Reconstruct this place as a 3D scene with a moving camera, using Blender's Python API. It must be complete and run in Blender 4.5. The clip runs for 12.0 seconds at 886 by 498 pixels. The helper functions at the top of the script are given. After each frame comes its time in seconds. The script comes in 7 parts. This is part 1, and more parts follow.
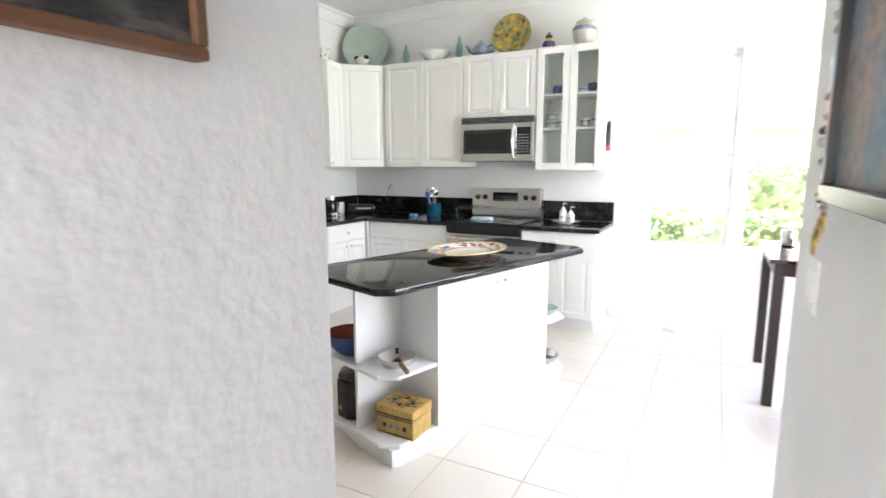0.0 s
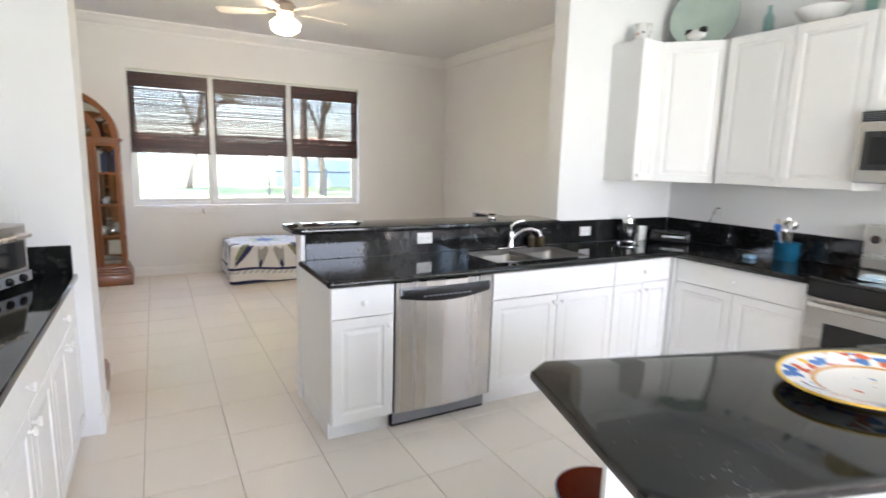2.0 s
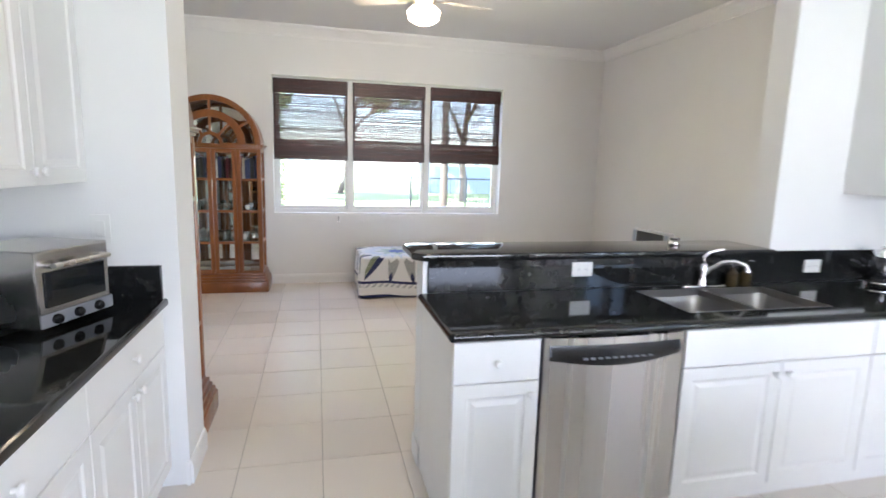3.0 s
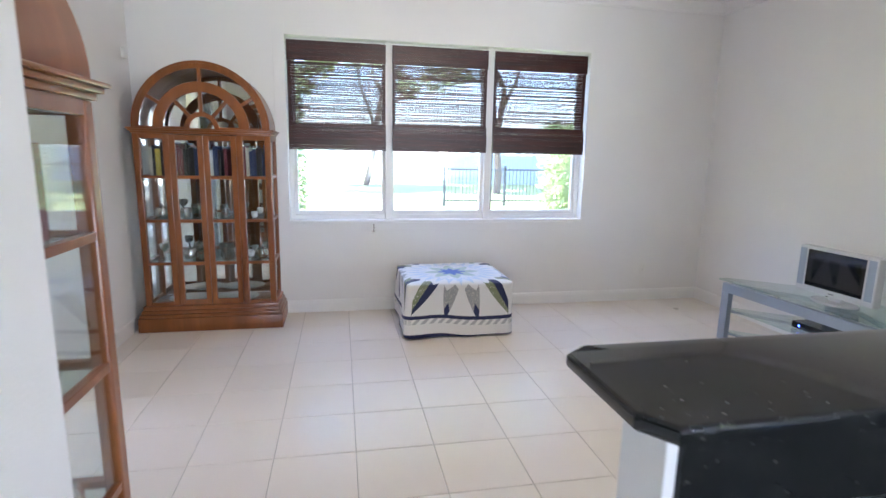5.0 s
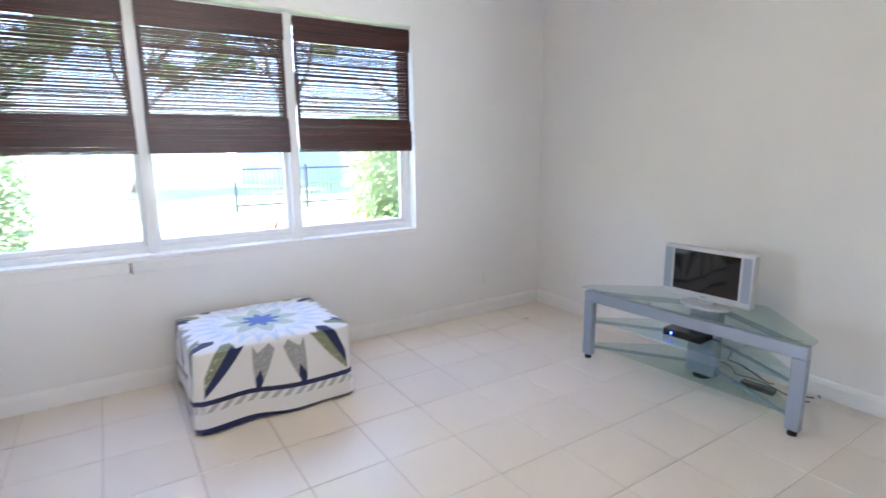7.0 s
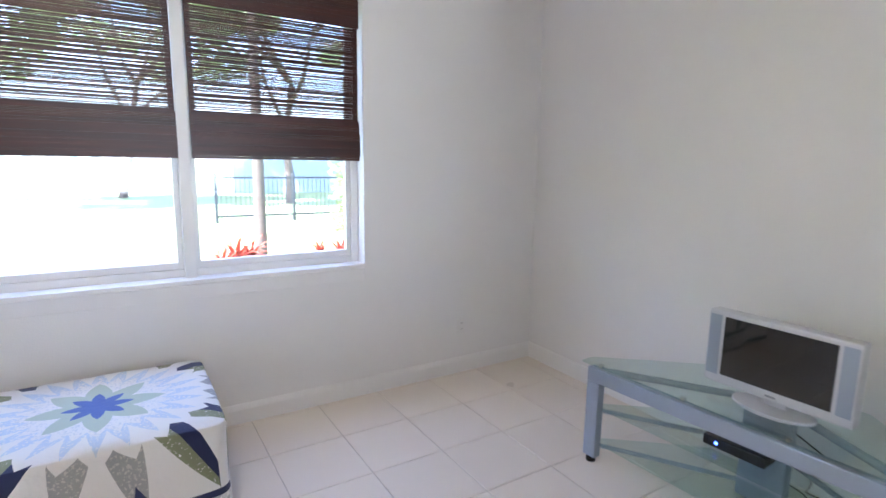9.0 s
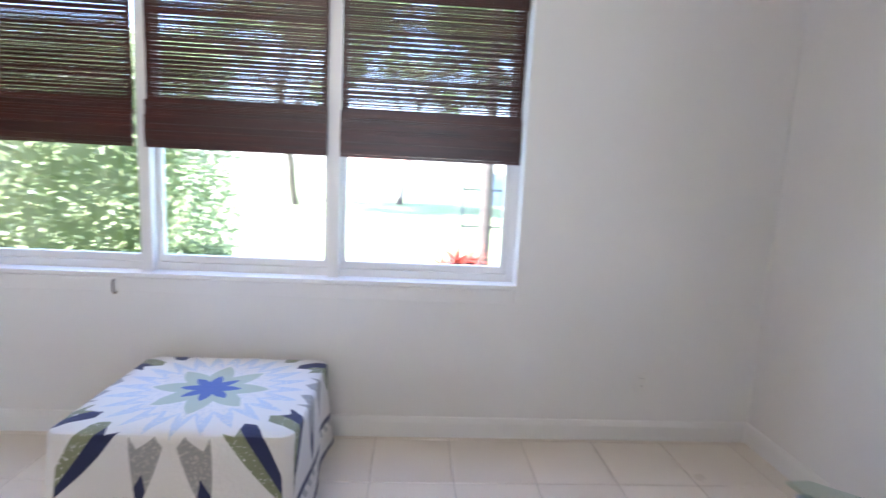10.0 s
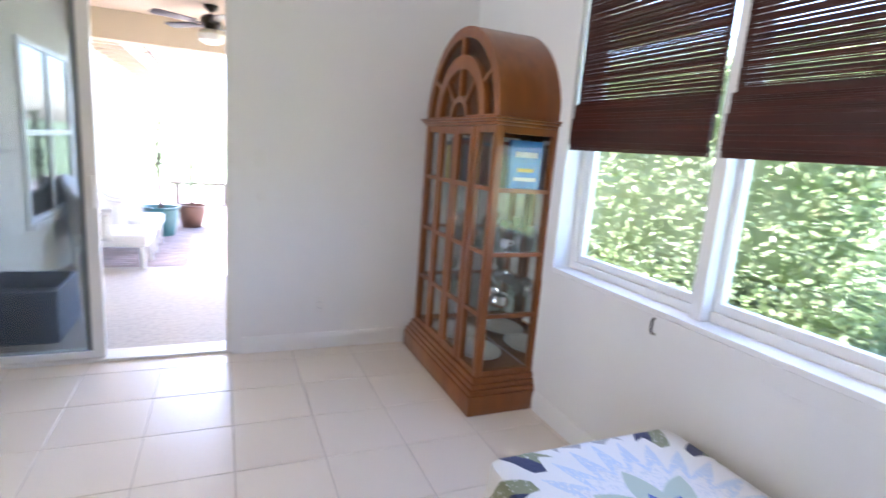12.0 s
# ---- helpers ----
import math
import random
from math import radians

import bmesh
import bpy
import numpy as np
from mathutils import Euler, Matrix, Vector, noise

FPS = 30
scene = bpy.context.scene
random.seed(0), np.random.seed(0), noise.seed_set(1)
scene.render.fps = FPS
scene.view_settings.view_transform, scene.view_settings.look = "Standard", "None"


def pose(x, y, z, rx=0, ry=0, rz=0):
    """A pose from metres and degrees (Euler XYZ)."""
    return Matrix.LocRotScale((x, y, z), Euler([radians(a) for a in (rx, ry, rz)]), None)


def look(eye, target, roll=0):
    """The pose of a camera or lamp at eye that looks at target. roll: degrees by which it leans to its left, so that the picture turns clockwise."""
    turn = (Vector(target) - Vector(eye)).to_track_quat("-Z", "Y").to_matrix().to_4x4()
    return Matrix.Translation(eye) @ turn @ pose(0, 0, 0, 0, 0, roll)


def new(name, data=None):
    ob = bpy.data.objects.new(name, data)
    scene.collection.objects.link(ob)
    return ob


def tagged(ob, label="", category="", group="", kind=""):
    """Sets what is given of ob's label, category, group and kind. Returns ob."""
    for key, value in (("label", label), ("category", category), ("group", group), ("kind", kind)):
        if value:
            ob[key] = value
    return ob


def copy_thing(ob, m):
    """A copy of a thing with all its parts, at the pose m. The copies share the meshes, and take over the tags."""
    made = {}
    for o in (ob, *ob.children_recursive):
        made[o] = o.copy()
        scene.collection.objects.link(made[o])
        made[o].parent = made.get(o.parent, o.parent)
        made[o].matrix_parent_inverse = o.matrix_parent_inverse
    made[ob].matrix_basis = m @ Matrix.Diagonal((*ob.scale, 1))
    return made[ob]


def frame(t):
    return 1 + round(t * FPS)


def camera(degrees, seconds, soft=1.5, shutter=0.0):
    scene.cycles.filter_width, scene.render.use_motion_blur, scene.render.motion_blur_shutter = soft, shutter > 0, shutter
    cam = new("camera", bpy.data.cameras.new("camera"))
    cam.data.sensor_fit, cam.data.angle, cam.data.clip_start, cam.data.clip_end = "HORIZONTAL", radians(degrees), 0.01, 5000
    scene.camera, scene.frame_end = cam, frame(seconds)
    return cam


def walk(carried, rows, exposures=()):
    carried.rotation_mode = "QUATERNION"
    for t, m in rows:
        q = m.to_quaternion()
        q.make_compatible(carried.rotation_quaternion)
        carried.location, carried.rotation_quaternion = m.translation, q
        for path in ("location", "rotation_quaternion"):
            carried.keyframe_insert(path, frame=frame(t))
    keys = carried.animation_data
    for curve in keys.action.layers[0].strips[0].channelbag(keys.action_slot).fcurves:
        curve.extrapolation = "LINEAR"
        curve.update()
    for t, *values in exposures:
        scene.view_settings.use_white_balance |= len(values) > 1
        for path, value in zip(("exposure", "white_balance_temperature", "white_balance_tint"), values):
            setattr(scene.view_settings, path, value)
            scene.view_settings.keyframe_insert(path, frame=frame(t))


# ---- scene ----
LENS = 80.8
cam = camera(LENS, 12.0, shutter=0.4)
ROWS = [
    (0, (-0.032, 0.027, 1.433), (-0.946, 1.778, 1.117), -0.1),
    (0.5, (-0.131, 0.295, 1.449), (-1.223, 1.94, 1.131), 0.6),
    (1, (-0.299, 0.565, 1.484), (-1.594, 2.052, 1.151), 1.0),
    (1.5, (-0.446, 0.818, 1.514), (-1.978, 2.058, 1.171), 1.0),
    (2, (-0.689, 1.038, 1.524), (-2.415, 1.994, 1.195), 1.6),
    (2.5, (-1.004, 1.205, 1.55), (-2.855, 1.888, 1.225), 1.9),
    (3, (-1.441, 1.307, 1.519), (-3.359, 1.776, 1.201), 1.6),
    (3.5, (-1.895, 1.359, 1.517), (-3.839, 1.681, 1.173), 1.4),
    (5.5, (-3.48, 1.251, 1.524), (-5.388, 1.711, 1.142), 0.7),
    (6, (-3.795, 1.252, 1.523), (-5.646, 1.905, 1.138), -0.1),
    (6.5, (-4.057, 1.34, 1.523), (-5.819, 2.204, 1.138), -0.7),
    (7, (-4.262, 1.49, 1.552), (-5.913, 2.552, 1.174), -0.6),
    (7.5, (-4.52, 1.69, 1.522), (-6.058, 2.923, 1.184), 0.0),
    (9.5, (-5.186, 2.728, 1.546), (-7.006, 3.489, 1.22), 2.3),
    (10, (-5.347, 3.101, 1.486), (-7.321, 3.23, 1.193), 2.8),
    (10.5, (-5.589, 3.221, 1.462), (-7.519, 2.785, 1.172), 3.3),
    (11, (-5.843, 3.244, 1.473), (-7.557, 2.265, 1.155), 4.7),
    (11.5, (-6.143, 3.234, 1.491), (-7.445, 1.757, 1.135), 5.0),
    (12, (-6.389, 3.178, 1.494), (-7.171, 1.377, 1.116), 4.4),
]
EXPOSURES = [(0.0, 3.45, 6300, 17), (1.0, 3.65, 6350, 19), (2.0, 3.65, 6200, 20), (3.0, 3.62, 5900, 20), (3.5, 3.62, 5800, 20), (5.5, 3.75, 5450, 21), (7.5, 3.85, 5450, 21), (10.0, 3.6, 5500, 23), (12.0, 3.75, 5500, 23)]
walk(cam, [(t, look(eye, target, roll)) for t, eye, target, roll in ROWS], EXPOSURES)

# ---- world, sun and lamps ----
SUN_EL, SUN_AZ = 56.0, 162.0
world = bpy.data.worlds.new("sky")
scene.world = world
world.use_nodes = True
wn = world.node_tree.nodes
sky = wn.new("ShaderNodeTexSky")
sky.sky_type = "NISHITA"
sky.sun_disc = False
sky.sun_elevation, sky.sun_rotation = radians(SUN_EL), radians(SUN_AZ)
sky.air_density, sky.dust_density, sky.ozone_density = 1.0, 2.0, 0.6
wn["Background"].inputs["Strength"].default_value = 0.15
world.node_tree.links.new(sky.outputs[0], wn["Background"].inputs["Color"])
sun = new("sun", bpy.data.lights.new("sun", "SUN"))
sun.data.energy, sun.data.angle, sun.data.color = 4.5, radians(0.55), (1.0, 0.95, 0.87)
sd = Vector((math.sin(radians(SUN_AZ)) * math.cos(radians(SUN_EL)), math.cos(radians(SUN_AZ)) * math.cos(radians(SUN_EL)), math.sin(radians(SUN_EL))))
sun.matrix_world = look(sd * 40, (0, 0, 0))


def lamp(name, kind, energy, color, m, size=0.1, size_y=None):
    ob = new(name, bpy.data.lights.new(name, kind))
    ob.data.energy, ob.data.color = energy, color
    if kind == "AREA":
        ob.data.size = size
        if size_y:
            ob.data.shape, ob.data.size_y = "RECTANGLE", size_y
    else:
        ob.data.shadow_soft_size = size
    ob.matrix_world = m
    return ob


# daylight in the nook's east window, and an added fill lamp behind the entry
lamp("east_window_light", "AREA", 15.0, (0.97, 0.99, 1.0), look((3.05, 3.4, 1.5), (0, 3.4, 1.3)), 2.6, 2.0)
lamp("front_door_light", "AREA", 6.4, (0.97, 0.99, 1.0), look((-0.15, -3.06, 1.3), (-0.15, 0, 1.3)), 0.7, 2.0)
# bulb of the family room's ceiling fan
lamp("fan_bulb", "POINT", 3.0, (1.0, 0.78, 0.5), pose(-5.8, 2.16, 2.60), 0.06)


# ---- materials ----
def mat(name, color, rough=0.5, metal=0.0, vary=0.0, vscale=3.0, fine=0.0, fscale=60.0, bump=0.0, bscale=80.0, color2=None,
        coat=0.0, random=0.0, stretch=None, spec=0.5, rvary=0.0, sheen=0.0):
    m = bpy.data.materials.new(name)
    m.use_nodes = True
    nt = m.node_tree
    n, lk = nt.nodes, nt.links
    b = n["Principled BSDF"]
    b.inputs["Roughness"].default_value, b.inputs["Metallic"].default_value = rough, metal
    b.inputs["Coat Weight"].default_value, b.inputs["Specular IOR Level"].default_value = coat, spec
    b.inputs["Sheen Weight"].default_value = sheen
    tc = n.new("ShaderNodeTexCoord")
    vec = tc.outputs["Object"]
    if stretch:
        mp = n.new("ShaderNodeMapping")
        mp.inputs["Scale"].default_value = stretch
        lk.new(vec, mp.inputs["Vector"])
        vec = mp.outputs[0]

    def nz(scale, detail=4.0):
        t = n.new("ShaderNodeTexNoise")
        t.inputs["Scale"].default_value, t.inputs["Detail"].default_value = scale, detail
        lk.new(vec, t.inputs["Vector"])
        return t.outputs["Fac"]

    def mix(fac, a, c, mode="MIX"):
        x = n.new("ShaderNodeMix")
        x.data_type, x.blend_type = "RGBA", mode
        for key, val in ((0, fac), (6, a), (7, c)):
            if hasattr(val, "links"):
                lk.new(val, x.inputs[key])
            else:
                x.inputs[key].default_value = val if key == 0 else (*val[:3], 1)
        return x.outputs[2]

    def ramp(fac, lo, hi):
        r = n.new("ShaderNodeMapRange")
        r.inputs["From Min"].default_value, r.inputs["From Max"].default_value = lo, hi
        lk.new(fac, r.inputs["Value"])
        return r.outputs[0]

    col = None
    c2 = color2 or tuple(c * (1 - vary) for c in color)
    if vary or color2:
        col = mix(ramp(nz(vscale), 0.35, 0.68), color, c2)
    if fine:
        dark = tuple(c * (1 - fine) for c in color)
        col = mix(ramp(nz(fscale, 6.0), 0.4, 0.7), col if col is not None else color, dark)
    if random:
        oi = n.new("ShaderNodeObjectInfo")
        hs = n.new("ShaderNodeHueSaturation")
        hs.inputs["Color"].default_value = (*color, 1)
        if col is not None:
            lk.new(col, hs.inputs["Color"])
        r = n.new("ShaderNodeMapRange")
        r.inputs["To Min"].default_value, r.inputs["To Max"].default_value = 1 - random, 1 + random
        lk.new(oi.outputs["Random"], r.inputs["Value"])
        lk.new(r.outputs[0], hs.inputs["Value"])
        col = hs.outputs[0]
    if col is None:
        b.inputs["Base Color"].default_value = (*color, 1)
    else:
        lk.new(col, b.inputs["Base Color"])
    if rvary:
        r = n.new("ShaderNodeMapRange")
        r.inputs["To Min"].default_value, r.inputs["To Max"].default_value = max(0.02, rough - rvary), rough + rvary
        lk.new(nz(vscale * 2), r.inputs["Value"])
        lk.new(r.outputs[0], b.inputs["Roughness"])
    if bump:
        bp = n.new("ShaderNodeBump")
        bp.inputs["Strength"].default_value, bp.inputs["Distance"].default_value = bump, 0.01
        lk.new(nz(bscale), bp.inputs["Height"])
        lk.new(bp.outputs[0], b.inputs["Normal"])
    return m


def glass_mat(name, tint=(0.97, 0.99, 0.98), rough=0.0):
    """A thin pane: see-through, with a Fresnel gloss."""
    m = bpy.data.materials.new(name)
    m.use_nodes = True
    n, lk = m.node_tree.nodes, m.node_tree.links
    n.remove(n["Principled BSDF"])
    tr, gl, fr, mx = n.new("ShaderNodeBsdfTransparent"), n.new("ShaderNodeBsdfGlossy"), n.new("ShaderNodeLayerWeight"), n.new("ShaderNodeMixShader")
    pw, sc = n.new("ShaderNodeMath"), n.new("ShaderNodeMath")
    tr.inputs["Color"].default_value = (*tint, 1)
    gl.inputs["Roughness"].default_value = rough
    fr.inputs["Blend"].default_value = 0.5
    pw.operation, sc.operation = "POWER", "MULTIPLY_ADD"
    pw.inputs[1].default_value, sc.inputs[1].default_value, sc.inputs[2].default_value = 5.0, 0.9, 0.04
    lk.new(fr.outputs["Facing"], pw.inputs[0])
    lk.new(pw.outputs[0], sc.inputs[0])
    lk.new(sc.outputs[0], mx.inputs[0])
    lk.new(tr.outputs[0], mx.inputs[1])
    lk.new(gl.outputs[0], mx.inputs[2])
    lk.new(mx.outputs[0], n["Material Output"].inputs["Surface"])
    return m


def granite_mat():
    m = mat("black_granite", (0.012, 0.013, 0.013), 0.06, vary=0.5, vscale=9.0)
    n, lk = m.node_tree.nodes, m.node_tree.links
    b = n["Principled BSDF"]
    tc = n.new("ShaderNodeTexCoord")
    vo = n.new("ShaderNodeTexVoronoi")
    vo.inputs["Scale"].default_value = 55.0
    nz = n.new("ShaderNodeTexNoise")
    nz.inputs["Scale"].default_value, nz.inputs["Detail"].default_value = 26.0, 5.0
    for t in (vo, nz):
        lk.new(tc.outputs["Object"], t.inputs["Vector"])
    r1 = n.new("ShaderNodeMapRange")
    r1.inputs["From Min"].default_value, r1.inputs["From Max"].default_value = 0.2, 0.03
    lk.new(vo.outputs["Distance"], r1.inputs["Value"])
    r2 = n.new("ShaderNodeMapRange")
    r2.inputs["From Min"].default_value, r2.inputs["From Max"].default_value = 0.50, 0.64
    lk.new(nz.outputs["Fac"], r2.inputs["Value"])
    mu = n.new("ShaderNodeMath")
    mu.operation = "MULTIPLY"
    lk.new(r1.outputs[0], mu.inputs[0])
    lk.new(r2.outputs[0], mu.inputs[1])
    ad = n.new("ShaderNodeMath")
    ad.operation = "MULTIPLY_ADD"
    lk.new(r2.outputs[0], ad.inputs[0])
    ad.inputs[1].default_value = 0.04
    lk.new(mu.outputs[0], ad.inputs[2])
    mx = n.new("ShaderNodeMix")
    mx.data_type = "RGBA"
    lk.new(ad.outputs[0], mx.inputs[0])
    mx.inputs[6].default_value = (0.010, 0.011, 0.011, 1)
    mx.inputs[7].default_value = (0.20, 0.20, 0.175, 1)
    lk.new(mx.outputs[2], b.inputs["Base Color"])
    return m


WALL = mat("wall_paint", (0.82, 0.82, 0.81), 0.75, vary=0.03, vscale=1.3, bump=0.10, bscale=130)
STUCCO = mat("knockdown_paint", (0.80, 0.80, 0.80), 0.7, vary=0.04, vscale=4, bump=0.45, bscale=30)
CEIL = mat("ceiling_paint", (0.82, 0.82, 0.82), 0.85, vary=0.03, vscale=1.0, bump=0.12, bscale=70)
TRIM = mat("trim_gloss", (0.84, 0.84, 0.83), 0.35, vary=0.02, vscale=4)
CAB = mat("cabinet_white", (0.84, 0.835, 0.81), 0.32, vary=0.025, vscale=3, rvary=0.06)
TILE = mat("cream_tile", (0.80, 0.735, 0.655), 0.28, vary=0.015, vscale=1.2, random=0.025, rvary=0.02, bump=0.02, bscale=30)
GROUT = mat("tile_grout", (0.54, 0.49, 0.43), 0.9, fine=0.2, fscale=30)
GRANITE = granite_mat()
STEEL = mat("brushed_steel", (0.62, 0.60, 0.57), 0.27, 1.0, fine=0.05, fscale=220, stretch=(1, 1, 0.01), rvary=0.03)
STEELH = mat("brushed_steel_flat", (0.60, 0.585, 0.56), 0.27, 1.0, fine=0.05, fscale=220, stretch=(0.01, 1, 1), rvary=0.03)
SINKM = mat("sink_steel", (0.36, 0.35, 0.34), 0.3, 1.0, vary=0.1, vscale=5)
CHROME = mat("chrome", (0.78, 0.78, 0.78), 0.08, 1.0)
BLACK = mat("black_plastic", (0.012, 0.012, 0.013), 0.25, vary=0.2)
BGLASS = mat("black_glass", (0.008, 0.009, 0.010), 0.05, coat=0.5)
GREY = mat("grey_plastic", (0.24, 0.25, 0.27), 0.4, vary=0.08)
WHITEP = mat("white_plastic", (0.80, 0.80, 0.78), 0.35, vary=0.02)
PINE = mat("honey_pine", (0.27, 0.088, 0.017), 0.32, color2=(0.17, 0.047, 0.008), vscale=6, fine=0.3, fscale=22, stretch=(1, 1, 0.12), coat=0.3, rvary=0.08)
DARKW = mat("dark_wood", (0.022, 0.012, 0.009), 0.35, vary=0.4, vscale=8)
REED = mat("bamboo_reed", (0.065, 0.011, 0.005), 0.42, color2=(0.022, 0.005, 0.003), vscale=14, fine=0.5, fscale=70, stretch=(1, 0.15, 3))
GLASS = glass_mat("clear_glass")
GREENGLASS = glass_mat("green_tinted_glass", (0.86, 0.935, 0.91))
MIRROR = mat("mirror_silver", (0.80, 0.81, 0.80), 0.02, 1.0)
PORC = mat("white_porcelain", (0.80, 0.79, 0.76), 0.15, vary=0.02, coat=0.3)
COBALT = mat("cobalt_glaze", (0.02, 0.05, 0.22), 0.18, vary=0.3, vscale=20, coat=0.4)
TEAL = mat("teal_glaze", (0.01, 0.10, 0.18), 0.2, vary=0.3, vscale=20, coat=0.4)
TERRA = mat("red_glaze", (0.42, 0.075, 0.025), 0.22, vary=0.25, vscale=10, coat=0.3)
CELADON = mat("celadon_glaze", (0.44, 0.53, 0.46), 0.25, vary=0.1, vscale=8, coat=0.3)
BLUEGREY = mat("blue_grey_glaze", (0.24, 0.31, 0.40), 0.25, vary=0.4, vscale=40, coat=0.3)
STONEW = mat("grey_stoneware", (0.50, 0.48, 0.43), 0.3, vary=0.2, vscale=18, coat=0.2)
GOLD = mat("gold_leaf_paint", (0.62, 0.40, 0.11), 0.38, vary=0.35, vscale=18, fine=0.3, fscale=70)
MAIOLICA = mat("maiolica_yellow", (0.48, 0.36, 0.10), 0.25, color2=(0.20, 0.17, 0.06), vscale=22, coat=0.3)
LACQ = mat("black_lacquer", (0.015, 0.013, 0.011), 0.3, vary=0.4, vscale=20)
RED = mat("red_leather", (0.55, 0.03, 0.03), 0.4, vary=0.15, vscale=8, bump=0.1, bscale=200)
SILVERP = mat("silver_paint", (0.33, 0.38, 0.46), 0.35, 0.35, vary=0.04)
SILVERT = mat("silver_plastic", (0.58, 0.59, 0.61), 0.35, 0.2, vary=0.03)
SILVER = mat("silver_plate", (0.72, 0.70, 0.66), 0.15, 1.0, vary=0.2, vscale=30)
YELLOW = mat("yellow_glaze", (0.70, 0.42, 0.05), 0.2, vary=0.2, vscale=30, coat=0.3)
INK = mat("dark_ink", (0.03, 0.03, 0.04), 0.6, vary=0.2)
BRASS = mat("brass", (0.55, 0.38, 0.13), 0.3, 1.0, vary=0.2, vscale=30)
GREENL = mat("painted_green", (0.10, 0.17, 0.06), 0.4, vary=0.3, vscale=30)
BOOKS = [mat("book_" + k, c, 0.6, vary=0.2, vscale=12) for k, c in (("navy", (0.03, 0.05, 0.14)), ("maroon", (0.16, 0.02, 0.03)), ("cream", (0.60, 0.55, 0.45)),
         ("black", (0.02, 0.02, 0.022)), ("blue", (0.04, 0.20, 0.62)), ("brown", (0.16, 0.07, 0.03)), ("white", (0.75, 0.75, 0.73)), ("yellow", (0.65, 0.50, 0.06)))]


# ---- mesh helpers ----
def finish(bm, name, mats, parent=None, smooth=False, m=None, sharp=38):
    bmesh.ops.recalc_face_normals(bm, faces=bm.faces)
    me = bpy.data.meshes.new(name)
    bm.to_mesh(me)
    bm.free()
    for k in mats if isinstance(mats, (list, tuple)) else [mats]:
        me.materials.append(k)
    if smooth:
        me.shade_smooth()
        me.set_sharp_from_angle(angle=radians(sharp))
    ob = new(name, me)
    if parent:
        ob.parent = parent
    if m is not None:
        ob.matrix_basis = m
    return ob


def empty(name, m, label="", category="", group="", kind=""):
    ob = new(name)
    ob.empty_display_size = 0.1
    ob.matrix_basis = m
    return tagged(ob, label, category, group, kind)


def add_box(bm, lo, hi, bevel=0.0, seg=2, mi=0, m=None):
    made = bmesh.ops.create_cube(bm, size=1.0)["verts"]
    c = [(a + b) / 2 for a, b in zip(lo, hi)]
    s = [abs(b - a) for a, b in zip(lo, hi)]
    for v in made:
        v.co = Vector((c[0] + v.co.x * s[0], c[1] + v.co.y * s[1], c[2] + v.co.z * s[2]))
        if m is not None:
            v.co = m @ v.co
    faces = {f for v in made for f in v.link_faces}
    for f in faces:
        f.material_index = mi
    if bevel:
        edges = list({e for v in made for e in v.link_edges})
        bmesh.ops.bevel(bm, geom=edges, offset=min(bevel, min(s) * 0.45), segments=seg, affect="EDGES", profile=0.5, clamp_overlap=True, material=mi)


def box(name, lo, hi, mt, parent=None, bevel=0.0, seg=2, m=None):
    bm = bmesh.new()
    add_box(bm, lo, hi, bevel, seg)
    return finish(bm, name, mt, parent, bevel > 0, m, 21)


def boxes(name, items, mt, parent=None, bevel=0.0, m=None):
    bm = bmesh.new()
    for it in items:
        add_box(bm, it[0], it[1], bevel, 2, it[2] if len(it) > 2 else 0)
    return finish(bm, name, mt, parent, bevel > 0, m, 21)


def add_lathe(bm, prof, seg=28, mi=0, m=None, sx=1.0, sy=1.0, caps=True):
    rings = []
    for r, z in prof:
        ring = []
        for i in range(seg):
            a = 2 * math.pi * i / seg
            p = Vector((r * math.cos(a) * sx, r * math.sin(a) * sy, z))
            ring.append(bm.verts.new(m @ p if m is not None else p))
        rings.append(ring)
    for a, b in zip(rings, rings[1:]):
        for i in range(seg):
            f = bm.faces.new((a[i], a[(i + 1) % seg], b[(i + 1) % seg], b[i]))
            f.material_index = mi
    for ring, r in ((rings[0], prof[0][0]), (rings[-1], prof[-1][0])):
        if r > 1e-6 and caps:
            f = bm.faces.new(ring)
            f.material_index = mi


def lathe(name, prof, mt, parent=None, seg=28, m=None, sx=1.0, sy=1.0, caps=True):
    bm = bmesh.new()
    add_lathe(bm, [(max(r, 0.0004), z) for r, z in prof], seg, 0, None, sx, sy, caps)
    return finish(bm, name, mt, parent, True, m)


def add_tube(bm, pts, r, seg=10, mi=0, taper=None):
    pts = [Vector(p) for p in pts]
    rings = []
    for i, p in enumerate(pts):
        d = (pts[min(i + 1, len(pts) - 1)] - pts[max(i - 1, 0)]).normalized()
        up = Vector((0, 0, 1)) if abs(d.z) < 0.92 else Vector((1, 0, 0))
        a = d.cross(up).normalized()
        b = d.cross(a).normalized()
        rr = r if taper is None else r + (taper - r) * i / (len(pts) - 1)
        rings.append([bm.verts.new(p + (a * math.cos(2 * math.pi * k / seg) + b * math.sin(2 * math.pi * k / seg)) * rr) for k in range(seg)])
    for A, B in zip(rings, rings[1:]):
        for k in range(seg):
            f = bm.faces.new((A[k], A[(k + 1) % seg], B[(k + 1) % seg], B[k]))
            f.material_index = mi
    for ring in (rings[0], rings[-1]):
        f = bm.faces.new(ring)
        f.material_index = mi


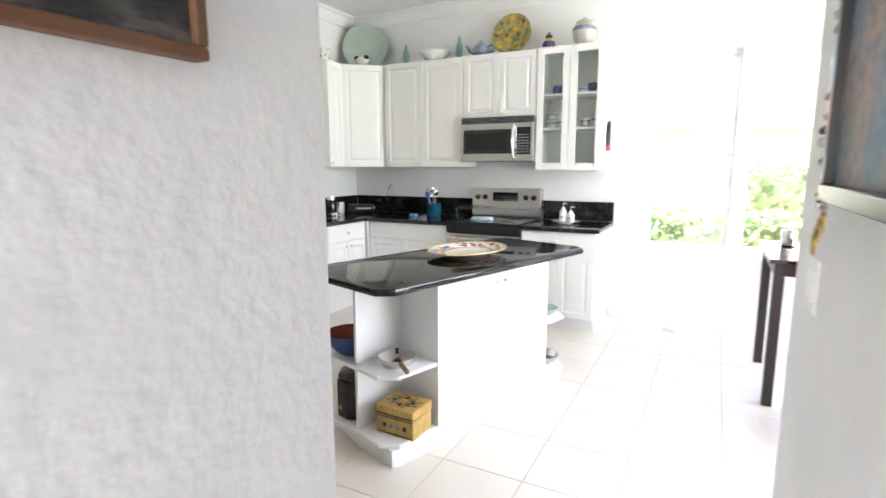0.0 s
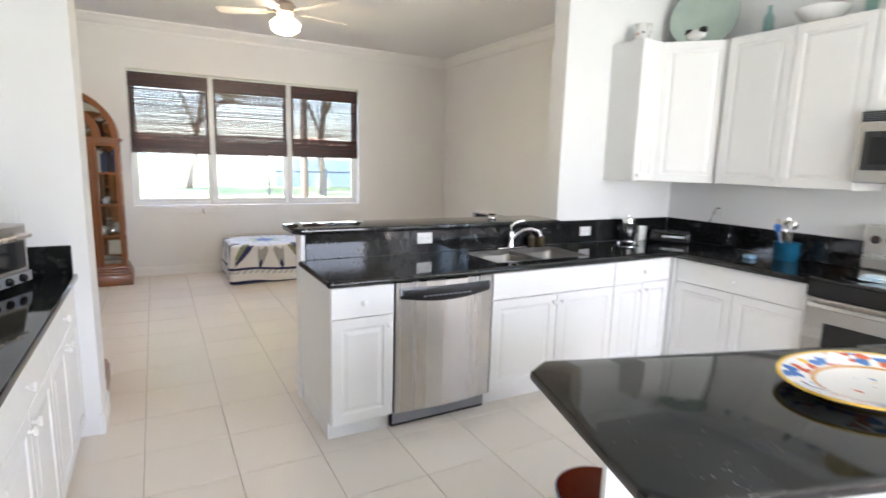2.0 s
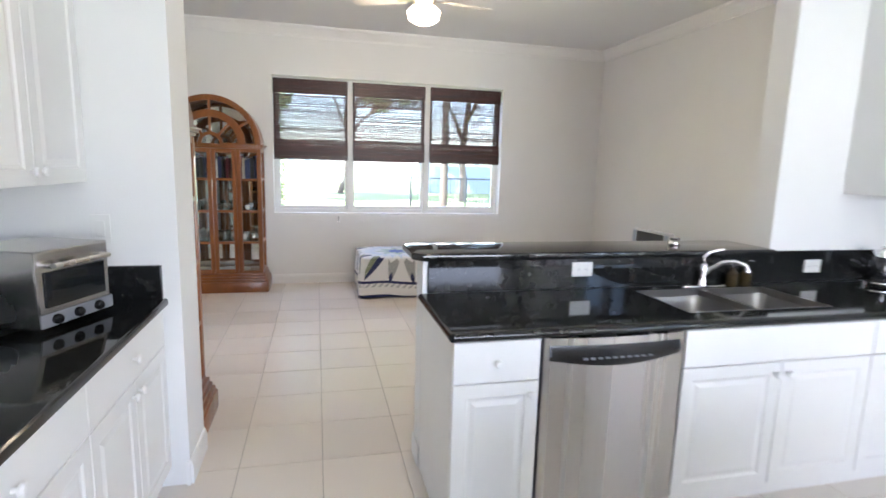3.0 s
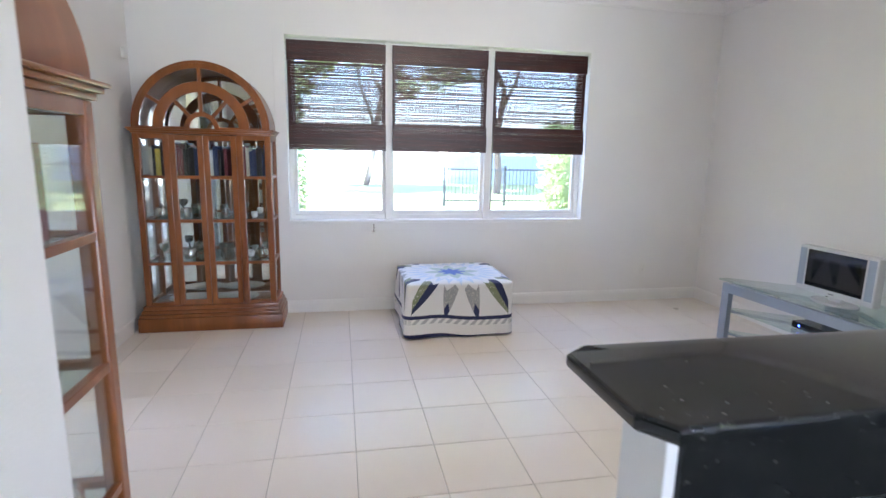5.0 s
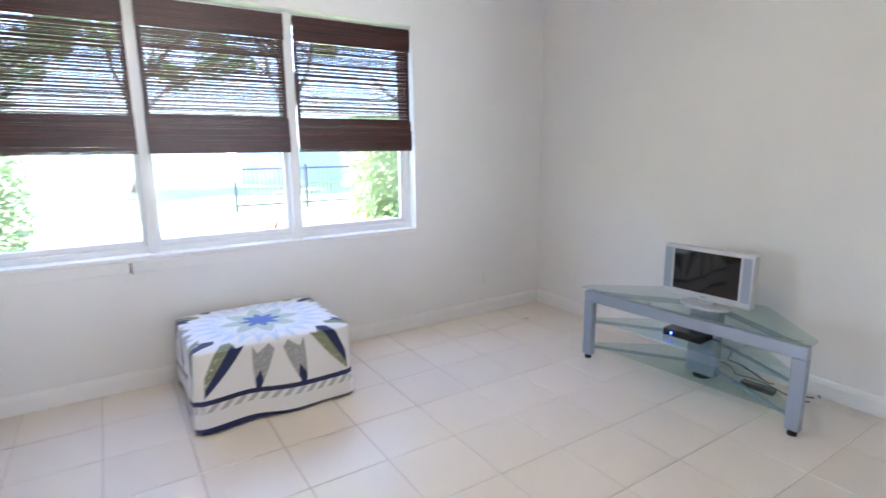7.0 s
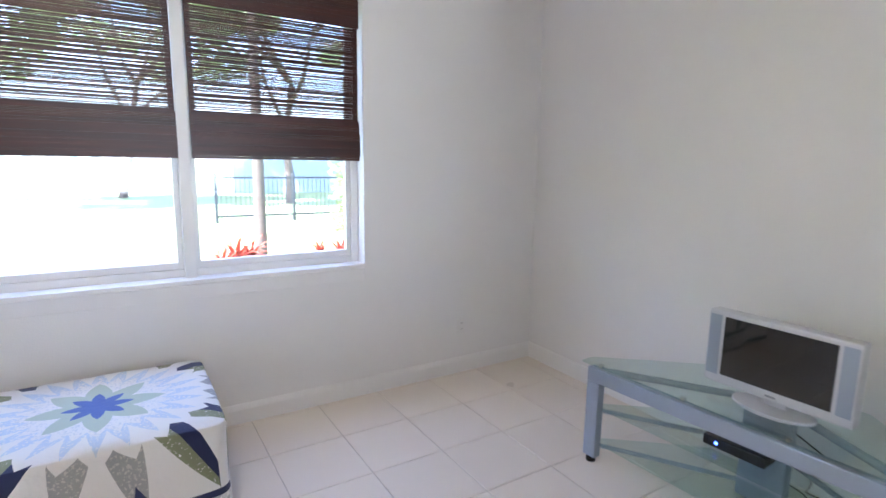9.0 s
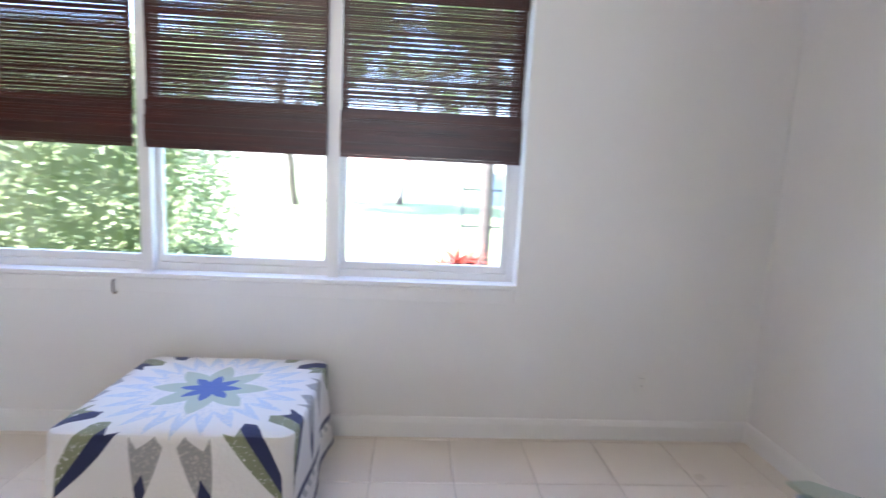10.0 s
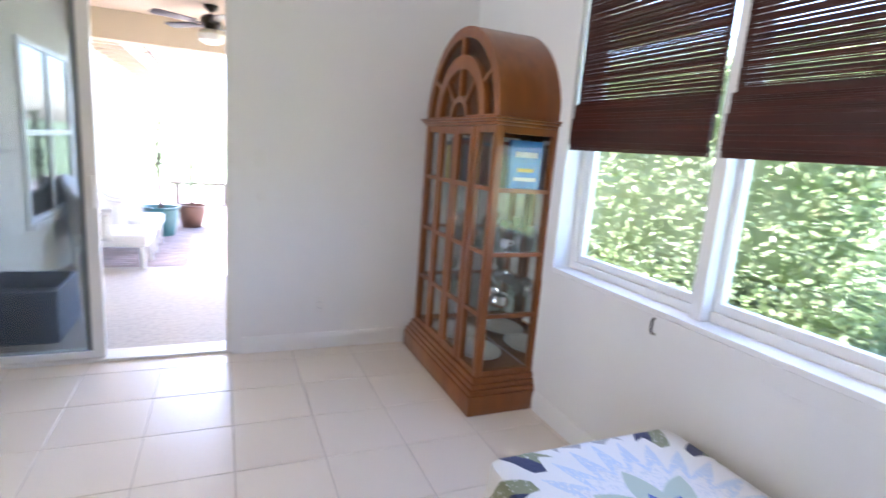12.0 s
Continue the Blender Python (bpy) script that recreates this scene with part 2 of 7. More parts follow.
def tube(name, pts, r, mt, parent=None, seg=10, taper=None, m=None):
    bm = bmesh.new()
    add_tube(bm, pts, r, seg, 0, taper)
    return finish(bm, name, mt, parent, True, m)


def add_prism(bm, poly, z0, z1, bevel=0.0, mi=0, m=None):
    lo = [bm.verts.new((x, y, z0)) for x, y in poly]
    hi = [bm.verts.new((x, y, z1)) for x, y in poly]
    n = len(poly)
    fs = [bm.faces.new(lo[::-1]), bm.faces.new(hi)] + [bm.faces.new((lo[i], lo[(i + 1) % n], hi[(i + 1) % n], hi[i])) for i in range(n)]
    for f in fs:
        f.material_index = mi
    if bevel:
        es = list({e for f in fs[:2] for e in f.edges})
        bmesh.ops.bevel(bm, geom=es, offset=bevel, segments=3, affect="EDGES", profile=0.5, material=mi)
    if m is not None:
        for v in bm.verts:
            v.co = m @ v.co


def prism(name, poly, z0, z1, mt, parent=None, bevel=0.0, m=None, smooth=None):
    bm = bmesh.new()
    add_prism(bm, poly, z0, z1, bevel)
    return finish(bm, name, mt, parent, bevel > 0 if smooth is None else smooth, m, 21)


def sweep_profile(name, prof, p0, p1, out, mt, parent=None):
    """A moulding from p0 to p1; prof gives (distance out of the wall, height)."""
    p0, p1, out = Vector(p0), Vector(p1), Vector(out)
    bm = bmesh.new()
    rows = [[bm.verts.new(p + out * a + Vector((0, 0, h))) for a, h in prof] for p in (p0, p1)]
    n = len(prof)
    for i in range(n):
        bm.faces.new((rows[0][i], rows[0][(i + 1) % n], rows[1][(i + 1) % n], rows[1][i]))
    bm.faces.new(rows[0])
    bm.faces.new(rows[1][::-1])
    return finish(bm, name, mt, parent)


def structure(ob, label=""):
    return tagged(ob, label, "", "", "structure")


# ---- the shell ----
NY, SY, WX, EX = 5.12, -0.46, -8.11, 2.9
CH = 3.08


def wall_with_holes(name, axis, at, thick, lo, hi, holes, mt, z1=CH, label=""):
    """A wall along 'x' or 'y' from lo to hi, at its face 'at', 'thick' deep; holes: (a0, a1, z0, z1)."""
    bm = bmesh.new()
    cuts = sorted({lo, hi, *[h[0] for h in holes], *[h[1] for h in holes]})
    for a0, a1 in zip(cuts, cuts[1:]):
        mid = (a0 + a1) / 2
        spans, z = [], 0.0
        for h in sorted([h for h in holes if h[0] < mid < h[1]], key=lambda h: h[2]):
            if h[2] > z:
                spans.append((z, h[2]))
            z = h[3]
        if z < z1:
            spans.append((z, z1))
        for s0, s1 in spans:
            if axis == "x":
                add_box(bm, (a0, min(at, at + thick), s0), (a1, max(at, at + thick), s1))
            else:
                add_box(bm, (min(at, at + thick), a0, s0), (max(at, at + thick), a1, s1))
    bmesh.ops.remove_doubles(bm, verts=bm.verts, dist=1e-5)
    return structure(finish(bm, name, mt), label)


WIN = (0.80, 3.69, 0.885, 2.52)
KWIN = (-0.63, 0.89, 0.645, 2.40)
DOOR = (-6.45, -4.78, 0.0, 2.36)
wall_with_holes("wall_west", "y", WX, -0.2, SY - 0.2, NY + 0.2, [WIN], WALL)
wall_with_holes("wall_north", "x", NY, 0.2, WX, EX + 0.2, [KWIN], WALL)
wall_with_holes("wall_south", "x", SY, -0.2, WX, -3.9, [DOOR], WALL)
wall_with_holes("wall_stub", "y", -3.9, -0.32, SY + 0.001, 0.715, [], WALL)
wall_with_holes("wall_kitchen_south", "x", 0.03, -0.15, -3.899, -0.65, [], WALL)
wall_with_holes("wall_entry_left", "y", -0.536, -0.113, -3.0, 0.622, [], STUCCO)
wall_with_holes("wall_entry_right", "y", 0.17, 0.12, -3.0, 1.64, [], STUCCO)
# unseen back wall; its opening is added to let the fill lamp in
wall_with_holes("wall_entry_back", "x", -3.0, -0.1, -0.65, 0.36, [(-0.5, 0.2, 0.001, 2.3)], WALL)
wall_with_holes("wall_nook_south", "x", 1.64, -0.12, 0.291, EX + 0.2, [], WALL)
wall_with_holes("wall_east", "y", EX, 0.2, 1.641, NY - 0.001, [(2.1, 4.7, 0.5, 2.5)], WALL)
wall_with_holes("wall_column", "y", -3.85, -0.16, 3.81, NY - 0.001, [], WALL)
box_ceiling = structure(box("ceiling", (WX - 0.1, -3.1, CH), (EX + 0.2, NY + 0.1, CH + 0.12), CEIL))
structure(box("floor", (WX - 0.1, -3.1, -0.10), (EX + 0.2, NY + 0.1, -0.004), GROUT), "grout bed under the cream floor tiles")

BASE = [(0, 0), (0.014, 0), (0.014, 0.085), (0.010, 0.105), (0.006, 0.115), (0, 0.118)]
CROWN = [(0, -0.125), (0.018, -0.125), (0.022, -0.105), (0.05, -0.075), (0.075, -0.035), (0.095, -0.02), (0.10, 0.0), (0, 0.0)]
runs = [((WX, SY, 0), (WX, NY, 0), (1, 0, 0)), ((WX, NY, 0), (-3.93, NY, 0), (0, -1, 0)), ((-0.88, NY, 0), (EX, NY, 0), (0, -1, 0)),
        ((WX, SY, 0), (-6.51, SY, 0), (0, 1, 0)), ((-4.7, SY, 0), (-4.22, SY, 0), (0, 1, 0)), ((-4.22, SY, 0), (-4.22, 0.717, 0), (-1, 0, 0)),
        ((-4.22, 0.715, 0), (-3.9, 0.715, 0), (0, 1, 0)), ((-3.9, 0.70, 0), (-3.9, 0.717, 0), (1, 0, 0)), ((EX, 1.64, 0), (EX, NY, 0), (-1, 0, 0)),
        ((0.17, -3, 0), (0.17, 1.64, 0), (-1, 0, 0)), ((-0.536, -3, 0), (-0.536, 0.622, 0), (1, 0, 0)), ((-4.01, 3.81, 0), (-4.01, NY, 0), (-1, 0, 0))]
for a, b, o in runs:
    structure(sweep_profile("baseboard", BASE, a, b, o, TRIM))
cr = [((WX, SY), (WX, NY), (1, 0)), ((WX, NY), (-4.01, NY), (0, -1)), ((-3.85, NY), (EX, NY), (0, -1)), ((WX, SY), (-4.22, SY), (0, 1)),
      ((-4.22, SY), (-4.22, 0.715), (-1, 0)), ((-3.85, 3.81), (-3.85, NY), (1, 0)), ((-4.01, 3.81), (-4.01, NY), (-1, 0)), ((-3.9, 0.03), (-0.65, 0.03), (0, 1)),
      ((-3.9, 0.03), (-3.9, 0.715), (1, 0)), ((EX, 1.64), (EX, NY), (-1, 0))]
for a, b, o in cr:
    structure(sweep_profile("trim", CROWN, (*a, CH), (*b, CH), (*o, 0), TRIM))


# ---- windows ----
def window(name, axis, at, out, a0, a1, z0, z1, posts, midrail, casing, label):
    """Frame, panes, sill and casing in an opening; 'out' is the sign of the way outside."""
    root = empty(name, Matrix(), label, "", "", "structure")

    def bx(nm, a, b, d0, d1, za, zb, mt, bevel=0.003):
        d0, d1 = at + out * d0, at + out * d1
        lo = (a, min(d0, d1), za) if axis == "x" else (min(d0, d1), a, za)
        hi = (b, max(d0, d1), zb) if axis == "x" else (max(d0, d1), b, zb)
        return box(nm, lo, hi, mt, root, bevel)

    f = 0.045
    bx("frame", a0, a0 + f, 0.10, 0.17, z0, z1, WHITEP)
    bx("frame", a1 - f, a1, 0.10, 0.17, z0, z1, WHITEP)
    bx("frame", a0 + f, a1 - f, 0.10, 0.17, z0, z0 + f, WHITEP)
    bx("frame", a0 + f, a1 - f, 0.10, 0.17, z1 - f, z1, WHITEP)
    edges = [a0 + f]
    for p, w in posts:
        bx("mullion", p - w / 2, p + w / 2, 0.05, 0.18, z0 + 0.002, z1 - 0.002, WHITEP)
        edges += [p - w / 2, p + w / 2]
    edges.append(a1 - f)
    for l, r in zip(edges[::2], edges[1::2]):
        s = 0.028
        for q in ((l, l + s, z0 + f, z1 - f), (r - s, r, z0 + f, z1 - f), (l + s, r - s, z0 + f, z0 + f + s + 0.01), (l + s, r - s, z1 - f - s, z1 - f)):
            bx("sash", q[0], q[1], 0.115, 0.155, q[2], q[3], WHITEP)
        if midrail:
            bx("meeting_rail", l + s, r - s, 0.11, 0.158, midrail - 0.02, midrail + 0.02, WHITEP)
        pane = bx("pane", l + s, r - s, 0.133, 0.137, z0 + f + s, z1 - f - s, GLASS, 0)
        pane.visible_shadow = False
    bx("sill", a0 - 0.001, a1 + 0.001, -0.012, 0.10, z0 - 0.022, z0 + 0.004, TRIM, 0.004)
    c = casing
    for q in ((a0 - c, a0, z0 - c, z1 + c), (a1, a1 + c, z0 - c, z1 + c), (a0, a1, z0 - c, z0 - 0.023), (a0, a1, z1, z1 + c)):
        bx("casing", q[0], q[1], 0.0, -0.008, q[2], q[3], WALL, 0.002)
    return root


window("window_1", "y", WX, -1, *WIN, [(1.715, 0.06), (2.69, 0.06)], None, 0.10, "wide white three-pane sliding window with flat painted surround")
window("window_2", "x", NY, 1, *KWIN, [(0.13, 0.085)], 1.517, 0.14, "white kitchen window with two tall sashes over the hedge")


# ---- cabinets ----
def add_panel(bm, x0, x1, z0, z1, y, th=0.02, rail=0.055, raised=True):
    """A door front in the xz plane, its face at y looking to -y, with a routed raised panel."""
    steps = [(0.0, th), (0.0, 0.002), (0.002, 0.0)]
    if raised:
        steps += [(rail, 0.0), (rail + 0.006, 0.006), (rail + 0.016, 0.007), (rail + 0.034, 0.0015), (rail + 0.037, 0.001)]
    rings = []
    for i, d in steps:
        rings.append([bm.verts.new((a, y + d, b)) for a, b in ((x0 + i, z0 + i), (x1 - i, z0 + i), (x1 - i, z1 - i), (x0 + i, z1 - i))])
    for A, B in zip(rings, rings[1:]):
        for k in range(4):
            bm.faces.new((A[k], A[(k + 1) % 4], B[(k + 1) % 4], B[k]))
    bm.faces.new(rings[-1])
    bm.faces.new(rings[0][::-1])


def front(name, root, x0, x1, z0, z1, y=-0.02, knob=None, raised=True):
    bm = bmesh.new()
    add_panel(bm, x0, x1, z0, z1, y, raised=raised)
    ob = finish(bm, name, CAB, root)
    if knob:
        lathe("knob", [(0.006, 0), (0.006, 0.012), (0.014, 0.016), (0.0165, 0.023), (0.013, 0.029), (0.0, 0.031)], CAB, ob, 16, pose(knob[0], y, knob[1], 90, 0, 0))
    return ob


def base_cabinet(m, w, depth, cols, label, toe=True, drawer=True, drawer_knob=True, h=0.868, group="", top=None):
    """Base unit; cols: list of (x0, x1, knob side) door columns; one drawer front over each pair listed in 'drawer' spans."""
    root = empty("base_cabinet", m, label, "cabinet", group or "white kitchen base cabinets")
    boxes("body", [((0.001, 0.0, 0.10), (w - 0.001, depth, top or h))], CAB, root)
    box("plinth", (0.001, 0.05, 0), (w - 0.001, depth, 0.099), CAB, root)
    g = 0.003
    ztop = h - 0.004
    if drawer:
        spans = drawer if isinstance(drawer, list) else [(0, w)]
        for a, b in spans:
            front("drawer", root, a + g, b - g, 0.70, ztop, knob=((a + b) / 2, 0.78) if drawer_knob else None, raised=False)
    zt = 0.695 if drawer else ztop
    for x0, x1, side in cols:
        k = None if not side else ((x1 - 0.035 if side == "r" else x0 + 0.035), zt - 0.05)
        front("door", root, x0 + g, x1 - g, 0.108, zt, knob=k)
    return root


def wall_cabinet(m, w, depth, z0, z1, cols, label):
    root = empty("wall_cabinet", m, label, "cabinet", "white kitchen wall cabinets")
    box("body", (0.001, 0, z0), (w - 0.001, depth, z1), CAB, root)
    for x0, x1, side in cols:
        k = None if not side else ((x1 - 0.03 if side == "r" else x0 + 0.03), z0 + 0.05)
        front("door", root, x0 + 0.002, x1 - 0.002, z0 + 0.002, z1 - 0.003, knob=k)
    return root


def east(x, y, z=0):
    return pose(x, y, z, 0, 0, 90)


def south(x, y, z=0):
    return pose(x, y, z)


def north(x, y, z=0):
    return pose(x, y, z, 0, 0, 180)


# the sink run, facing east
PX = -3.25
base_cabinet(east(PX, 1.795), 0.355, 0.58, [(0, 0.355, "r")], "narrow white cabinet with one drawer and raised panel door")
base_cabinet(east(PX, 2.80), 1.03, 0.58, [(0, 0.515, "r"), (0.515, 1.03, "l")], "white sink cabinet with false drawer front and two doors", drawer_knob=False, top=0.70)
base_cabinet(east(PX, 3.83), 0.58, 0.58, [(0, 0.29, "r"), (0.29, 0.58, "l")], "white corner cabinet with a drawer and two small doors")
# the stove run, facing south
SYF = 4.46
base_cabinet(south(-3.20, SYF), 0.90, 0.65, [(0.0, 0.45, None), (0.45, 0.90, None)], "white cabinet with a drawer beside the stove", drawer=[(0.0, 0.90)])
base_cabinet(south(-1.545, SYF), 0.65, 0.65, [(0, 0.325, "r"), (0.325, 0.65, "l")], "white cabinet with a drawer at the end of the counter")
structure(box("trim", (-3.83, 4.42, 0.1), (-3.206, 5.11, 0.868), CAB))
structure(boxes("trim", [((-3.82, 4.512, 0), (-3.2, 5.1, 0.099)), ((-3.82, 4.40, 0), (-3.321, 4.511, 0.099))], CAB))
# the toaster run, facing north
xs = -3.885
for w, cols in ((0.80, [(0, 0.4, "r"), (0.4, 0.8, "l")]), (0.80, [(0, 0.4, "r"), (0.4, 0.8, "l")]), (0.66, [(0, 0.33, "r"), (0.33, 0.66, "l")])):
    base_cabinet(north(xs + w, 0.622), w, 0.577, cols, "white base cabinet with drawer under the toaster oven counter")
    xs += w
wall_cabinet(north(-3.075, 0.365), 0.82, 0.33, 1.41, 2.49, [(0, 0.41, "r"), (0.41, 0.82, "l")], "white wall cabinet with raised panel doors over the toaster oven")
wall_cabinet(north(-2.255, 0.365), 0.82, 0.33, 1.41, 2.49, [(0, 0.41, "r"), (0.41, 0.82, "l")], "white wall cabinet with raised panel doors beside the refrigerator")

# wall cabinets of the stove run
UZ0, UZ1, UY = 1.42, 2.475, 4.79
wall_cabinet(south(-3.195, UY), 0.91, 0.325, UZ0, UZ1, [(0, 0.455, "r"), (0.455, 0.91, "l")], "tall white wall cabinet with two raised panel doors")
wall_cabinet(south(-2.28, UY), 0.735, 0.325, 1.89, UZ1, [(0, 0.367, "r"), (0.367, 0.735, "l")], "short white wall cabinet above the microwave")
# diagonal corner unit
cu = empty("wall_cabinet", Matrix(), "angled white corner wall cabinet with one door", "cabinet", "white kitchen wall cabinets")
prism("body", [(-3.848, 5.115), (-3.848, 4.512), (-3.565, 4.512), (-3.22, 4.83), (-3.22, 5.115)], UZ0, UZ1, CAB, cu)
dv = Vector((-3.22 + 3.565, 4.83 - 4.512))
front("door", cu, 0.004, dv.length - 0.012, UZ0 + 0.002, UZ1 - 0.003, y=-0.02).matrix_basis = pose(-3.565, 4.512, 0, 0, 0, math.degrees(math.atan2(dv.y, dv.x)))
wall_cabinet(east(-3.565, 4.275), 0.236, 0.282, UZ0, UZ1, [(0, 0.236, "l")], "narrow white wall cabinet with one door beside the corner unit")


def glass_cabinet(m, w, depth, z0, z1):
    root = empty("glass_cabinet", m, "white wall cabinet with two glass doors and cups inside", "cabinet", "white kitchen wall cabinets")
    t = 0.018
    zs = [z0, z0 + 0.36, z0 + 0.66, z1 - t]
    boxes("body", [((0, 0, z0), (t, depth, z1)), ((w - t, 0, z0), (w, depth, z1)), ((t, 0, z0), (w - t, depth, z0 + t)), ((t, 0, z1 - t), (w - t, depth, z1)),
                   ((t, depth - 0.008, z0 + t), (w - t, depth, z1 - t))], CAB, root)
    for z in zs[1:3]:
        box("shelf", (t, 0.01, z), (w - t, depth - 0.009, z + t), CAB, root)
    for i in range(2):
        a, b = i * w / 2 + 0.002, (i + 1) * w / 2 - 0.002
        r = 0.062
        d = boxes("door", [((a, -0.02, z0), (a + r, -0.001, z1)), ((b - r, -0.02, z0), (b, -0.001, z1)), ((a + r, -0.02, z0), (b - r, -0.001, z0 + r)),
                           ((a + r, -0.02, z1 - r), (b - r, -0.001, z1))], CAB, root, 0.003)
        g = box("pane", (a + r, -0.012, z0 + r), (b - r, -0.009, z1 - r), GLASS, d)
        g.visible_shadow = False
    return zs


gz = glass_cabinet(south(-1.54, UY - 0.01), 0.60, 0.335, 1.395, UZ1)

# counters
def slab(name, poly, z0, z1, label, bevel=0.012):
    return tagged(prism(name, poly, z0, z1, GRANITE, None, bevel), label, "countertop")


CT0, CT1 = 0.869, 0.907
SK = (-3.745, -3.345, 2.90, 3.68)
bm = bmesh.new()
for lo, hi in (((-3.828, 1.79), (-3.225, SK[2])), ((-3.828, SK[2]), (SK[0], SK[3])), ((SK[1], SK[2]), (-3.225, SK[3])), ((-3.828, SK[3]), (-3.225, 4.41)),
               ((-3.828, 4.41), (-2.296, NY - 0.03))):
    add_box(bm, (*lo, CT0), (*hi, CT1))
bmesh.ops.remove_doubles(bm, verts=bm.verts, dist=1e-5)
ct = tagged(finish(bm, "countertop", GRANITE), "polished black granite counter round the sink", "countertop")
tube("edge", [(-3.228, 1.792, 0.888), (-3.228, 4.413, 0.888), (-2.297, 4.413, 0.888)], 0.0185, GRANITE, ct, 10)
tube("edge", [(-3.828, 1.793, 0.888), (-3.226, 1.793, 0.888)], 0.0185, GRANITE, ct, 10)
slab("countertop", [(-1.545, 4.41), (-0.86, 4.41), (-0.86, NY - 0.03), (-1.545, NY - 0.03)], CT0, CT1, "polished black granite counter beside the stove")
slab("countertop", [(-3.898, 0.05), (-1.60, 0.05), (-1.60, 0.662), (-3.898, 0.662)], CT0, CT1, "polished black granite counter under the toaster oven")
for lo, hi in (((-3.828, NY - 0.03, CT1), (-2.30, NY - 0.001, 1.09)), ((-1.545, NY - 0.03, CT1), (-0.87, NY - 0.001, 1.09)), ((-3.849, 3.815, CT1), (-3.829, NY - 0.031, 1.09)),
               ((-3.899, 0.05, CT1), (-3.879, 0.645, 1.055)), ((-3.878, 0.031, CT1), (-1.6, 0.05, 1.055))):
    tagged(box("backsplash", lo, hi, GRANITE, None, 0.003), "black granite backsplash strip along the wall", "backsplash", "granite backsplash strips")

# raised bar
structure(boxes("wall_bar", [((-3.96, 1.82, 0), (-3.851, 3.809, 1.064))], WALL), "low white wall under the raised bar")
structure(boxes("trim", [((-3.975, 1.795, 0), (-3.836, 1.8195, 1.064)), ((-3.985, 1.785, 0.0), (-3.83, 1.794, 0.115))], TRIM, None, 0.004), "white end post of the bar wall")
tagged(box("backsplash", (-3.8505, 1.822, CT1), (-3.829, 3.812, 1.065), GRANITE, None, 0.003), "black granite facing of the raised bar", "backsplash")
slab("bar_counter", [(-4.17, 1.80), (-4.13, 1.745), (-3.86, 1.745), (-3.80, 1.79), (-3.80, 3.806), (-4.17, 3.806)], 1.066, 1.104, "raised black granite bar top with rounded edge")


# ---- island ----
IS = Matrix.Translation((-1.268, 1.842, 0)) @ Matrix.Rotation(radians(72.5), 4, "Z")
# local x runs along the island, local -y looks out of its door side


def island():
    r = empty("kitchen_island", IS, "white island with black granite top and open end shelves", "kitchen island")
    L, W, c = 1.68, 0.70, 0.06
    prism("top", [(-0.02, 0.04), (0.05, -0.02), (L - c, -0.02), (L, 0.05), (L, W - c), (L - c, W), (0.05, W), (-0.02, W - 0.07)], 0.869, 0.906, GRANITE, r, 0.013)
    u0, u1, f, b = 0.385, 1.37, 0.06, 0.64
    box("body", (u0, f + 0.02, 0.09), (u1, b, 0.868), CAB, r)
    prism("plinth", [(0.10, 0.36), (0.09, 0.075), (0.14, 0.065), (1.56, 0.085), (1.60, 0.36), (1.55, 0.61), (0.14, 0.61)], 0, 0.089, CAB, r)
    m = (u0 + u1) / 2
    for x0, x1, k in ((u0 + 0.03, m, "r"), (m, u1 - 0.02, "l")):
        front("door", r, x0 + 0.002, x1 - 0.002, 0.10, 0.855, y=f, knob=((x1 - 0.035 if k == "r" else x0 + 0.035), 0.80))
    for z in (0.09, 0.435):
        prism("shelf", [(0.06, 0.14), (0.13, 0.065), (u0 - 0.001, 0.065), (u0 - 0.001, 0.635), (0.13, 0.635), (0.06, 0.56)], z, z + 0.02, CAB, r, 0.002)
        prism("shelf", [(1.62, 0.14), (1.55, 0.065), (u1 + 0.001, 0.065), (u1 + 0.001, 0.635), (1.55, 0.635), (1.62, 0.56)], z, z + 0.02, CAB, r, 0.002)
    for a, bb in ((0.09, u0 - 0.001), (u1 + 0.001, 1.59)):
        box("spine", (a, 0.34, 0.111), (bb, 0.36, 0.434), CAB, r)
        box("spine", (a, 0.34, 0.456), (bb, 0.36, 0.868), CAB, r)
    box("stile", (u0 - 0.0005, 0.058, 0.11), (u0 + 0.028, 0.082, 0.868), CAB, r, 0.002)


island()


